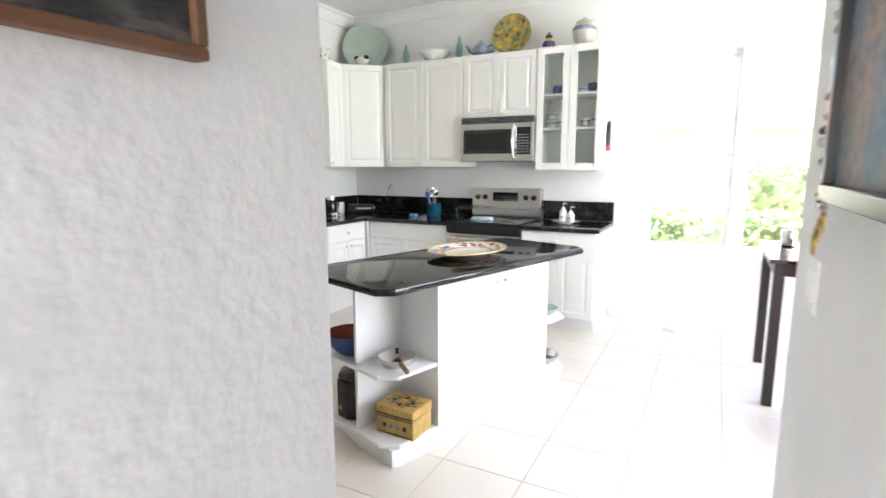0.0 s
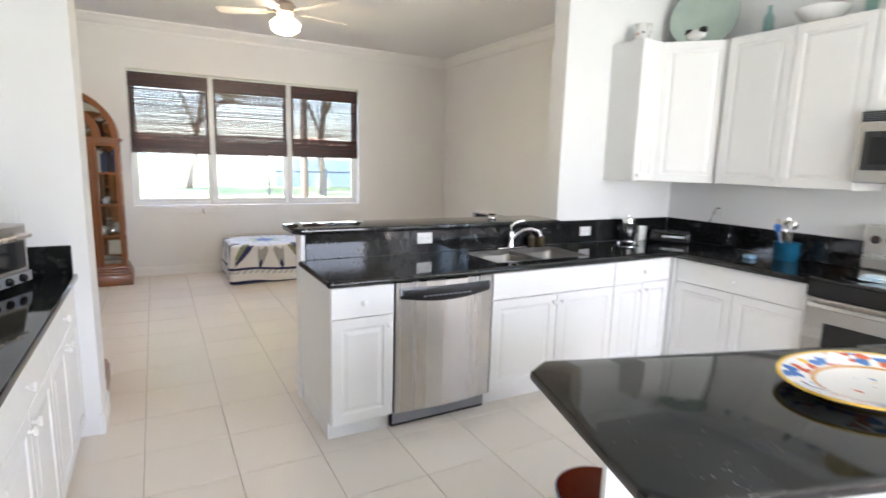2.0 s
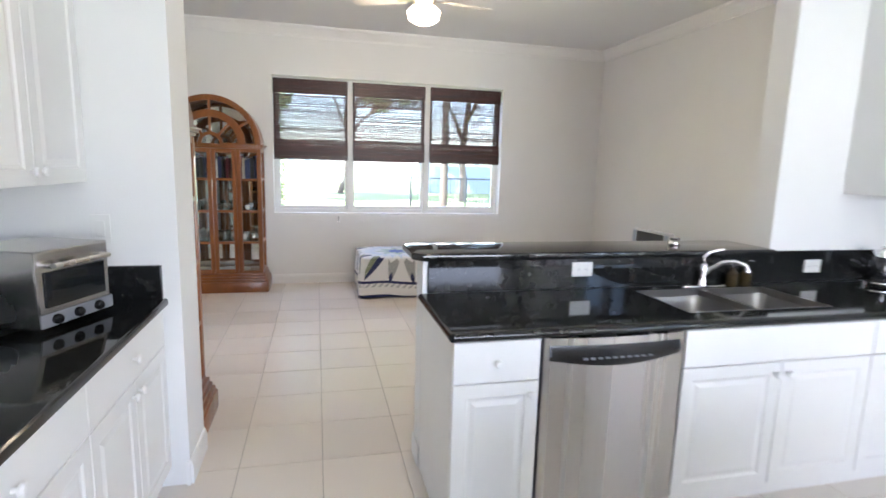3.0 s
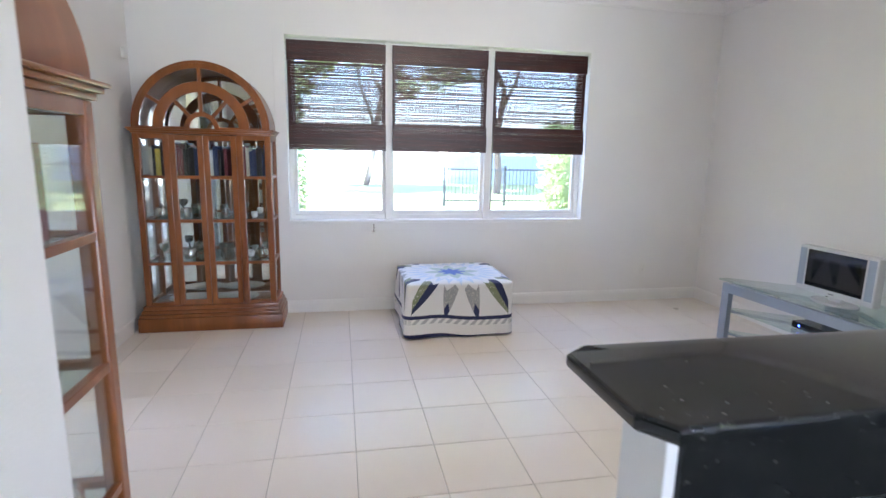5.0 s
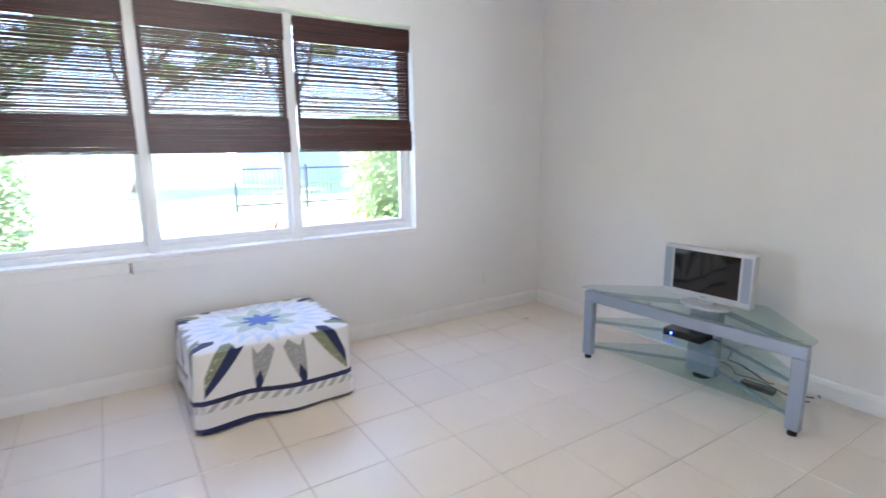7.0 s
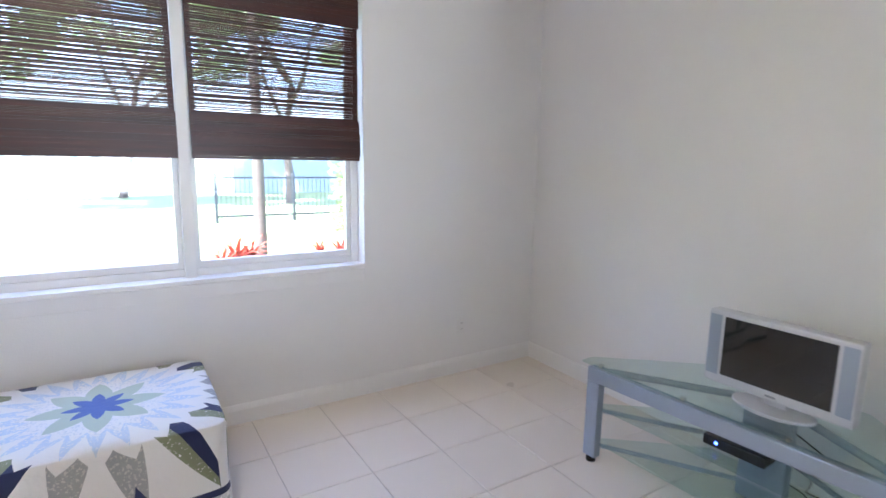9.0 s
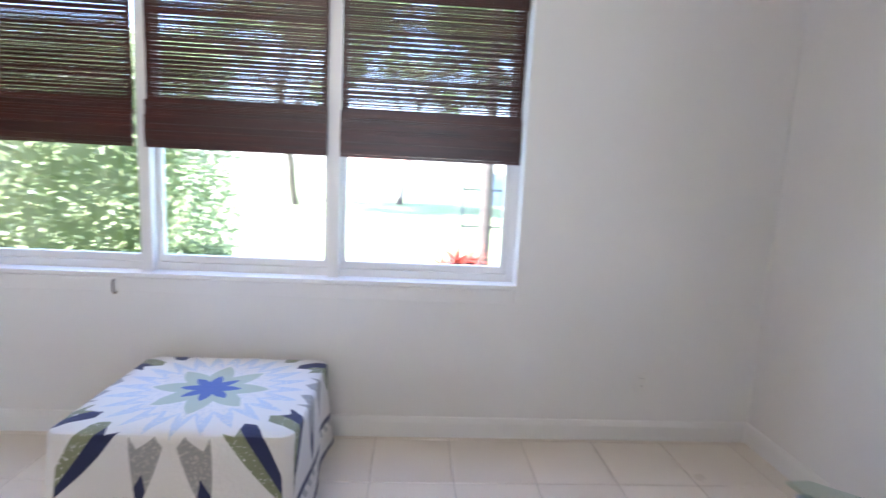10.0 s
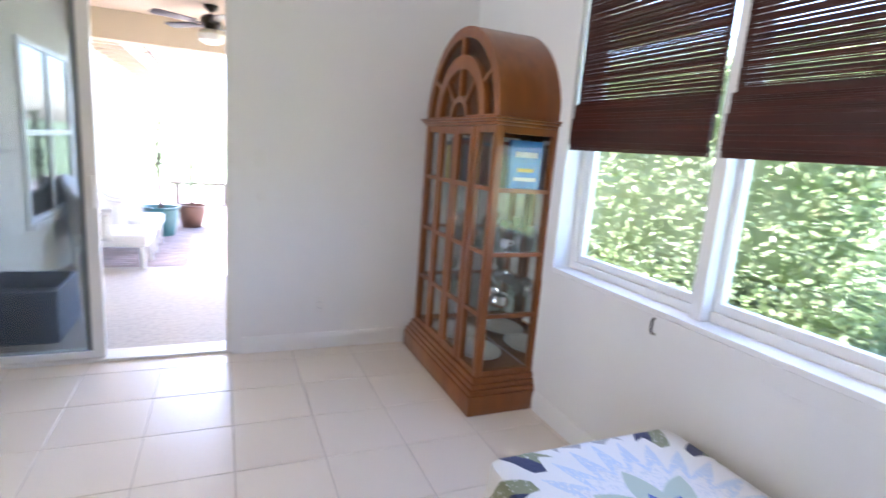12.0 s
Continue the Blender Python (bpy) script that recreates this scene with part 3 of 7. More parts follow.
# ---- appliances ----
def dishwasher():
    r = empty("dishwasher", east(PX, 2.155), "stainless steel dishwasher with black control strip", "dishwasher")
    w = 0.64
    box("body", (0.01, 0.02, 0.02), (w - 0.01, 0.55, 0.866), GREY, r)
    box("kick_plate", (0.005, 0.03, 0.0), (w - 0.005, 0.05, 0.10), BLACK, r)
    bm = bmesh.new()
    n = 14
    rows = []
    for z, d in ((0.105, 0.004), (0.11, 0.0), (0.73, 0.0), (0.865, 0.0)):
        rows.append([bm.verts.new((0.005 + (w - 0.01) * i / n, -0.022 - 0.022 * math.sin(math.pi * i / n) + d, z)) for i in range(n + 1)])
    for A, B in zip(rows, rows[1:]):
        for i in range(n):
            bm.faces.new((A[i], A[i + 1], B[i + 1], B[i]))
    back = [[bm.verts.new((v.co.x, 0.019, v.co.z)) for v in row] for row in (rows[0], rows[-1])]
    for i in range(n):
        bm.faces.new((rows[0][i], rows[0][i + 1], back[0][i + 1], back[0][i]))
        bm.faces.new((rows[-1][i], rows[-1][i + 1], back[1][i + 1], back[1][i]))
    finish(bm, "door", STEEL, r, True)
    bm = bmesh.new()
    top, bot = [], []
    for i in range(n + 1):
        t = i / n
        x = 0.025 + (w - 0.05) * t
        y = -0.0235 - 0.022 * math.sin(math.pi * (x - 0.005) / (w - 0.01))
        top.append((x, y, 0.835))
        bot.append((x, y, 0.775 - 0.028 * math.sin(math.pi * t)))
    T = [bm.verts.new(p) for p in top]
    B = [bm.verts.new(p) for p in bot]
    M = [bm.verts.new((p[0], p[1] - 0.010, (p[2] + q[2]) / 2 - 0.01)) for p, q in zip(top, bot)]
    for i in range(n):
        bm.faces.new((T[i], T[i + 1], M[i + 1], M[i]))
        bm.faces.new((M[i], M[i + 1], B[i + 1], B[i]))
    finish(bm, "control_strip", BLACK, r, True)
    boxes("buttons", [((0.16 + 0.032 * i, -0.0595, 0.782), (0.178 + 0.032 * i, -0.05, 0.788)) for i in range(10)], GREY, r)


dishwasher()


def cooker():
    r = empty("range_cooker", south(-2.294, 4.42), "stainless steel electric range with black glass top", "stove")
    w, d = 0.745, 0.69
    box("body", (0.004, 0.03, 0.02), (w - 0.004, d, 0.90), GREY, r)
    box("cooktop", (0.0, -0.01, 0.901), (w, d - 0.09, 0.918), BGLASS, r, 0.006)
    box("oven_door", (0.006, -0.012, 0.20), (w - 0.006, 0.029, 0.80), STEELH, r, 0.008)
    box("oven_window", (0.12, -0.0155, 0.33), (w - 0.12, -0.0125, 0.66), BGLASS, r, 0.001)
    box("fascia", (0.006, -0.008, 0.805), (w - 0.006, 0.029, 0.899), BLACK, r, 0.004)
    box("drawer", (0.006, -0.01, 0.04), (w - 0.006, 0.029, 0.195), STEELH, r, 0.006)
    bm = bmesh.new()
    add_tube(bm, [(0.05, -0.012, 0.765), (0.05, -0.05, 0.765), (0.06, -0.058, 0.765), (w - 0.06, -0.058, 0.765), (w - 0.05, -0.05, 0.765), (w - 0.05, -0.012, 0.765)], 0.013)
    finish(bm, "handle", STEELH, r, True)
    box("backguard", (0.0, d - 0.085, 0.919), (w, d, 1.205), STEELH, r, 0.012)
    box("display", (0.235, d - 0.088, 1.075), (0.505, d - 0.0855, 1.165), BGLASS, r)
    boxes("display_marks", [((0.26 + 0.03 * i, d - 0.0895, 1.085), (0.278 + 0.03 * i, d - 0.0882, 1.09)) for i in range(8)], GREY, r)
    for x in (0.065, 0.15, 0.585, 0.67):
        lathe("knob", [(0.027, 0), (0.027, 0.006), (0.021, 0.008), (0.018, 0.026), (0.0, 0.028)], BLACK, r, 20, pose(x, d - 0.0855, 1.115, 90, 0, 0))
    for x, y, q in ((0.2, 0.16, 0.09), (0.56, 0.16, 0.075), (0.2, 0.42, 0.075), (0.56, 0.42, 0.09)):
        lathe("burner_ring", [(q - 0.003, 0.9182), (q - 0.003, 0.9186), (q, 0.9186), (q, 0.9182)], GREY, r, 32, Matrix.Translation((x, y, 0)))


cooker()


def microwave():
    r = empty("microwave", south(-2.28, 4.72), "stainless steel over-range microwave with black window", "microwave")
    w = 0.735
    box("body", (0.002, 0.02, 1.47), (w - 0.002, 0.39, 1.887), GREY, r)
    box("vent", (0.005, -0.004, 1.83), (w - 0.005, 0.019, 1.885), BLACK, r, 0.003)
    for i in range(4):
        box("vent_slat", (0.01, -0.008, 1.836 + 0.012 * i), (w - 0.01, -0.004, 1.839 + 0.012 * i), GREY, r)
    box("fascia", (0.0, -0.012, 1.473), (w, 0.019, 1.828), STEELH, r, 0.008)
    box("window", (0.035, -0.016, 1.545), (0.525, -0.0125, 1.77), BGLASS, r, 0.001)
    box("window_mesh", (0.07, -0.0175, 1.58), (0.475, -0.0165, 1.735), BLACK, r)
    box("keypad", (0.575, -0.0155, 1.535), (0.71, -0.0125, 1.785), BLACK, r, 0.001)
    boxes("keys", [((0.587 + 0.038 * i, -0.0168, 1.555 + 0.026 * j), (0.615 + 0.038 * i, -0.0157, 1.563 + 0.026 * j)) for i in range(3) for j in range(7)], GREY, r)
    bm = bmesh.new()
    add_tube(bm, [(0.55, -0.012, 1.50)] + [(0.55, -0.02 - 0.04 * math.sin(math.pi * i / 10), 1.505 + 0.30 * i / 10) for i in range(11)] + [(0.55, -0.012, 1.81)], 0.014)
    finish(bm, "handle", CHROME, r, True)


microwave()


def fridge():
    r = empty("refrigerator", north(-0.69, 0.70), "stainless steel side-by-side refrigerator with long bowed handles", "refrigerator")
    w, h = 0.90, 1.78
    box("body", (0, 0.03, 0.03), (w, 0.74, h), GREY, r, 0.004)
    box("kick_plate", (0.01, 0.05, 0.0), (w - 0.01, 0.09, 0.08), BLACK, r)
    for a, b in ((0.004, w / 2 - 0.003), (w / 2 + 0.003, w - 0.004)):
        n = 12
        bm = bmesh.new()
        add_prism(bm, [(a, 0.029)] + [(a + (b - a) * i / n, -0.005 - 0.05 * math.sin(math.pi * (a + (b - a) * i / n) / w)) for i in range(n + 1)] + [(b, 0.029)], 0.09, h)
        finish(bm, "door", STEEL, r, True)
    for x in (w / 2 - 0.06, w / 2 + 0.06):
        pts = [(x, -0.05, 0.42)] + [(x, -0.075 - 0.06 * math.sin(math.pi * i / 16), 0.45 + 1.24 * i / 16) for i in range(17)] + [(x, -0.05, 1.71)]
        tube("handle", pts, 0.016, STEEL, r, 14)
    boxes("dispenser", [((0.12, -0.052, 0.95), (0.32, -0.03, 1.32))], BLACK, r, 0.006)


fridge()


def toaster_oven():
    r = empty("toaster_oven", pose(-3.42, 0.385, CT1, 0, 0, 160), "steel toaster oven with glass door and three dials", "toaster oven")
    w, d, h = 0.33, 0.33, 0.285
    for x, y in ((0.02, 0.02), (w - 0.05, 0.02), (0.02, d - 0.05), (w - 0.05, d - 0.05)):
        box("foot", (x, y, 0), (x + 0.03, y + 0.03, 0.016), BLACK, r)
    box("body", (0, 0, 0.015), (w, d, h), STEELH, r, 0.008)
    box("window", (0.03, -0.006, 0.085), (w - 0.03, -0.001, 0.21), BGLASS, r, 0.002)
    box("control_panel", (0.0, -0.008, 0.018), (w, -0.001, 0.066), GREY, r, 0.003)
    bm = bmesh.new()
    add_tube(bm, [(0.04, 0, 0.235), (0.04, -0.038, 0.235), (w - 0.04, -0.038, 0.235), (w - 0.04, 0, 0.235)], 0.009)
    finish(bm, "handle", STEEL, r, True)
    for x in (0.06, 0.155, 0.25):
        lathe("knob", [(0.018, 0), (0.018, 0.012), (0.013, 0.02), (0, 0.021)], BLACK, r, 16, pose(x, -0.008, 0.042, 90, 0, 0))


toaster_oven()


def sink():
    r = empty("sink", Matrix(), "undermounted double-bowl stainless steel sink", "sink")
    x0, x1, y0, y1 = SK
    mid = (y0 + y1) / 2
    for a, b in ((y0, mid - 0.012), (mid + 0.012, y1)):
        bm = bmesh.new()
        rings = []
        for inset, z in ((0.0, CT0 + 0.006), (0.004, CT0), (0.012, 0.74), (0.04, 0.715)):
            p = []
            rad = 0.05
            for cx, cy, s in ((x1 - inset - rad, b - inset - rad, 0), (x0 + inset + rad, b - inset - rad, 1), (x0 + inset + rad, a + inset + rad, 2), (x1 - inset - rad, a + inset + rad, 3)):
                for k in range(5):
                    t = math.pi / 2 * (s + k / 4)
                    p.append(bm.verts.new((cx + rad * math.cos(t), cy + rad * math.sin(t), z)))
            rings.append(p)
        for A, B in zip(rings, rings[1:]):
            for i in range(len(A)):
                bm.faces.new((A[i], A[(i + 1) % len(A)], B[(i + 1) % len(A)], B[i]))
        bm.faces.new(rings[-1])
        finish(bm, "bowl", SINKM, r, True)
        lathe("drain", [(0.04, 0.716), (0.04, 0.719), (0.02, 0.717), (0, 0.717)], CHROME, r, 20, Matrix.Translation(((x0 + x1) / 2, (a + b) / 2, 0)))
    boxes("rim", [((x0, mid - 0.012, CT0 - 0.05), (x1, mid + 0.012, CT1 - 0.004)), ((x0 - 0.003, y0 - 0.003, CT0 - 0.02), (x0 + 0.003, y1 + 0.003, CT1 + 0.001)),
                  ((x1 - 0.003, y0 - 0.003, CT0 - 0.02), (x1 + 0.003, y1 + 0.003, CT1 + 0.001)), ((x0, y0 - 0.003, CT0 - 0.02), (x1, y0 + 0.003, CT1 + 0.001)),
                  ((x0, y1 - 0.003, CT0 - 0.02), (x1, y1 + 0.003, CT1 + 0.001))], SINKM, r)
    f = empty("faucet", pose(-3.79, 3.33, CT1), "chrome kitchen faucet with arched spout and side handle", "faucet")
    box("base_plate", (-0.03, -0.13, 0), (0.03, 0.13, 0.012), CHROME, f, 0.006)
    lathe("post", [(0.028, 0.012), (0.024, 0.03), (0.02, 0.08), (0.022, 0.12), (0.015, 0.13), (0, 0.133)], CHROME, f, 20)
    tube("spout", [(0, 0, 0.06), (0.02, 0.03, 0.105), (0.05, 0.075, 0.14), (0.085, 0.12, 0.15), (0.115, 0.16, 0.135), (0.125, 0.172, 0.10)], 0.013, CHROME, f, 12)
    tube("lever", [(0, 0, 0.12), (0, -0.002, 0.165), (0.005, 0.03, 0.19), (0.02, 0.075, 0.205), (0.025, 0.10, 0.207)], 0.008, CHROME, f)
    s = empty("soap_dispenser", pose(-3.79, 3.52, CT1), "small brown glass soap dispenser with chrome pump", "soap dispenser", "soap dispensers by the sink")
    lathe("bottle", [(0.032, 0), (0.034, 0.01), (0.034, 0.075), (0.014, 0.095), (0.014, 0.105), (0, 0.106)], mat("amber_glass", (0.05, 0.035, 0.015), 0.1, coat=0.5, vary=0.2), s, 20)
    tube("pump", [(0, 0, 0.1), (0, 0, 0.14), (0.04, 0, 0.142)], 0.006, CHROME, s)
    copy_thing(s, pose(-3.785, 3.605, CT1, 0, 0, 15))


sink()


# ---- family room ----
def quilt_mat():
    m = mat("quilt_cloth", (0.8, 0.8, 0.8), 0.9, bump=0.25, bscale=60, sheen=0.2)
    n, lk = m.node_tree.nodes, m.node_tree.links
    b = n["Principled BSDF"]
    tc = n.new("ShaderNodeTexCoord")
    sp = n.new("ShaderNodeSeparateXYZ")
    lk.new(tc.outputs["UV"], sp.inputs[0])

    def ma(op, a, c=None, d=None):
        x = n.new("ShaderNodeMath")
        x.operation = op
        for i, v in enumerate((a, c, d)):
            if v is None:
                continue
            if hasattr(v, "links"):
                lk.new(v, x.inputs[i])
            else:
                x.inputs[i].default_value = v
        return x.outputs[0]

    def mix(f, a, c):
        x = n.new("ShaderNodeMix")
        x.data_type = "RGBA"
        for key, val in ((0, f), (6, a), (7, c)):
            if hasattr(val, "links"):
                lk.new(val, x.inputs[key])
            else:
                x.inputs[key].default_value = val if key == 0 else (*val, 1)
        return x.outputs[2]

    white, blue, navy, grey = (0.78, 0.78, 0.77), (0.09, 0.16, 0.46), (0.02, 0.03, 0.10), (0.46, 0.48, 0.49)
    u, v = sp.outputs[0], sp.outputs[1]
    rr = ma("SQRT", ma("ADD", ma("MULTIPLY", u, u), ma("MULTIPLY", v, v)))
    th = ma("ARCTAN2", v, u)
    # eight rays: 0 on a ray's line, 1 between two
    tri = ma("PINGPONG", ma("MULTIPLY", th, 8 / math.pi), 1.0)
    tri2 = ma("PINGPONG", ma("MULTIPLY", th, 24 / math.pi), 1.0)
    q = ma("MULTIPLY_ADD", tri, 0.070, rr)
    q2 = ma("MULTIPLY_ADD", tri, 0.12, rr)
    q3 = ma("MULTIPLY_ADD", tri2, 0.06, rr)
    nz = n.new("ShaderNodeTexNoise")
    nz.inputs["Scale"].default_value = 90.0
    lk.new(tc.outputs["Object"], nz.inputs["Vector"])
    sprig = ma("GREATER_THAN", nz.outputs["Fac"], 0.58)
    col = white
    # sixteen hanging points: grey with a navy tip at the middle of a side, green and navy near its ends
    ray = ma("FRACT", ma("MULTIPLY", th, 8 / math.pi))
    spike = ma("MULTIPLY", ma("ABSOLUTE", ma("SUBTRACT", ray, 0.5)), 2.0)
    ends = ma("LESS_THAN", ma("ABSOLUTE", ma("SUBTRACT", ma("FRACT", ma("MULTIPLY", th, 2 / math.pi)), 0.5)), 0.25)
    big = ma("MULTIPLY", ends, ma("LESS_THAN", ma("MULTIPLY_ADD", spike, 0.52, rr), 0.82))
    col = mix(big, col, mix(ma("GREATER_THAN", nz.outputs["Fac"], 0.64), (0.23, 0.26, 0.16), white))
    col = mix(ma("MULTIPLY", big, ma("LESS_THAN", ray, 0.5)), col, navy)
    small = ma("MULTIPLY", ma("SUBTRACT", 1.0, ends), ma("LESS_THAN", ma("MULTIPLY_ADD", spike, 0.36, rr), 0.70))
    col = mix(small, col, mix(sprig, (0.34, 0.35, 0.35), (0.52, 0.50, 0.48)))
    tip = ma("MULTIPLY", small, ma("GREATER_THAN", ma("MULTIPLY_ADD", spike, -0.30, rr), 0.56))
    col = mix(tip, col, navy)
    # pleated ring of the top, then the green and the blue star
    col = mix(ma("LESS_THAN", q3, 0.47), col, white)
    col = mix(ma("LESS_THAN", ma("MULTIPLY_ADD", tri2, 0.16, rr), 0.42), col, mix(sprig, (0.56, 0.65, 0.76), white))
    col = mix(ma("LESS_THAN", q3, 0.30), col, mix(sprig, white, (0.62, 0.66, 0.70)))
    col = mix(ma("LESS_THAN", q2, 0.255), col, (0.47, 0.56, 0.47))
    col = mix(ma("LESS_THAN", q, 0.135), col, blue)
    # borders round the hanging part, by the way down
    at = n.new("ShaderNodeAttribute")
    at.attribute_name = "drop"
    d = at.outputs["Fac"]
    strip = ma("PINGPONG", ma("MULTIPLY", ma("ADD", u, v), 30.0), 1.0)
    for lo, hi, c in ((0.27, 0.30, navy), (0.30, 0.345, mix(ma("GREATER_THAN", strip, 0.5), grey, white)), (0.345, 0.44, white), (0.435, 0.475, navy)):
        inside = ma("MULTIPLY", ma("GREATER_THAN", d, lo), ma("LESS_THAN", d, hi))
        col = mix(inside, col, c)
    lk.new(col, b.inputs["Base Color"])
    return m


def ottoman():
    """A trunk under a patchwork quilt that hangs nearly to the floor."""
    x0, x1, y0, y1, h = -8.03, -7.22, 1.785, 2.69, 0.475
    r = empty("ottoman", pose((x0 + x1) / 2, (y0 + y1) / 2, 0), "low bench draped with blue and white star quilt", "ottoman")
    hx, hy = (x1 - x0) / 2, (y1 - y0) / 2
    box("bench", (-hx + 0.03, -hy + 0.03, 0), (hx - 0.03, hy - 0.03, h - 0.02), DARKW, r, 0.01)
    bm = bmesh.new()
    uvl = bm.loops.layers.uv.new("UVMap")
    drop = bm.verts.layers.float.new("drop")
    N = 128
    rings = []
    uvs = {}

    def rim(t, inset=0.0, rad=0.05):
        """Point on the rounded rectangle at share t of its outline."""
        a, b = hx - inset, hy - inset
        per = 4 * (a + b)
        s = t * per
        for (px, py), (dx, dy), ln in (((a, -b), (0, 1), 2 * b), ((a, b), (-1, 0), 2 * a), ((-a, b), (0, -1), 2 * b), ((-a, -b), (1, 0), 2 * a)):
            if s <= ln:
                p = Vector((px + dx * s, py + dy * s))
                break
            s -= ln
        c = Vector((max(-a + rad, min(a - rad, p.x)), max(-b + rad, min(b - rad, p.y))))
        o = p - c
        return c + o.normalized() * rad if o.length > rad else p

    levels = [(k / 10, 0) for k in range(0, 10)] + [(1, 0)] + [(1, d) for d in (0.012, 0.03, 0.07, 0.12, 0.17, 0.22, 0.26, 0.30, 0.34, 0.38, 0.42, 0.45, 0.472)]
    for share, d in levels:
        ring = []
        for i in range(N):
            t = i / N
            p = rim(t)
            o = p.normalized()
            if d == 0:
                q = p * share
                z = h + 0.004 * noise.noise((q.x * 7, q.y * 7, 1.0)) - (0.012 if share == 1 else 0.0)
                v = bm.verts.new((q.x, q.y, z))
                uvs[v] = (q.y, q.x)
            else:
                fold = 0.014 * math.sin(t * 42 + 1.5 * math.sin(t * 11)) * min(1, d / 0.25) + 0.03 * noise.noise((p.x * 4, p.y * 4, d * 3)) * d / 0.4
                q = p + o * (0.008 + fold + 0.03 * d)
                wave = 0.02 * math.sin(t * 19 + 0.7) * d / 0.47
                v = bm.verts.new((q.x, q.y, max(0.012, h - 0.012 - d + wave)))
                e = Vector((p.x, p.y)) + Vector((p.x / hx if abs(p.x) > hx - 0.03 else 0, p.y / hy if abs(p.y) > hy - 0.03 else 0)) * d * 0.9
                uvs[v] = (e.y, e.x)
            v[drop] = d
            ring.append(v)
        rings.append(ring)
    for A, B in zip(rings[1:], rings[2:]):
        for i in range(N):
            bm.faces.new((A[i], A[(i + 1) % N], B[(i + 1) % N], B[i]))
    bm.faces.new(rings[1])
    for v in rings[0]:
        bm.verts.remove(v)
    for f in bm.faces:
        for l in f.loops:
            l[uvl].uv = uvs[l.vert]
    q = finish(bm, "quilt", quilt_mat(), r, True)
    q["label"] = "white quilt with blue and green star patchwork"


ottoman()


def arc_pts(rad, a0, a1, n=20):
    return [(rad * math.cos(radians(a0 + (a1 - a0) * i / n)), rad * math.sin(radians(a0 + (a1 - a0) * i / n))) for i in range(n + 1)]


def add_arc_band(bm, r0, r1, a0, a1, y0, y1, cx, cz, n=24):
    """A curved frame piece in the xz plane between two radii."""
    cols = []
    for i in range(n + 1):
        t = radians(a0 + (a1 - a0) * i / n)
        cols.append([bm.verts.new((cx + rr * math.cos(t), yy, cz + rr * math.sin(t))) for rr, yy in ((r0, y0), (r1, y0), (r1, y1), (r0, y1))])
    for A, B in zip(cols, cols[1:]):
        for k in range(4):
            bm.faces.new((A[k], A[(k + 1) % 4], B[(k + 1) % 4], B[k]))
    bm.faces.new(cols[0])
    bm.faces.new(cols[-1][::-1])


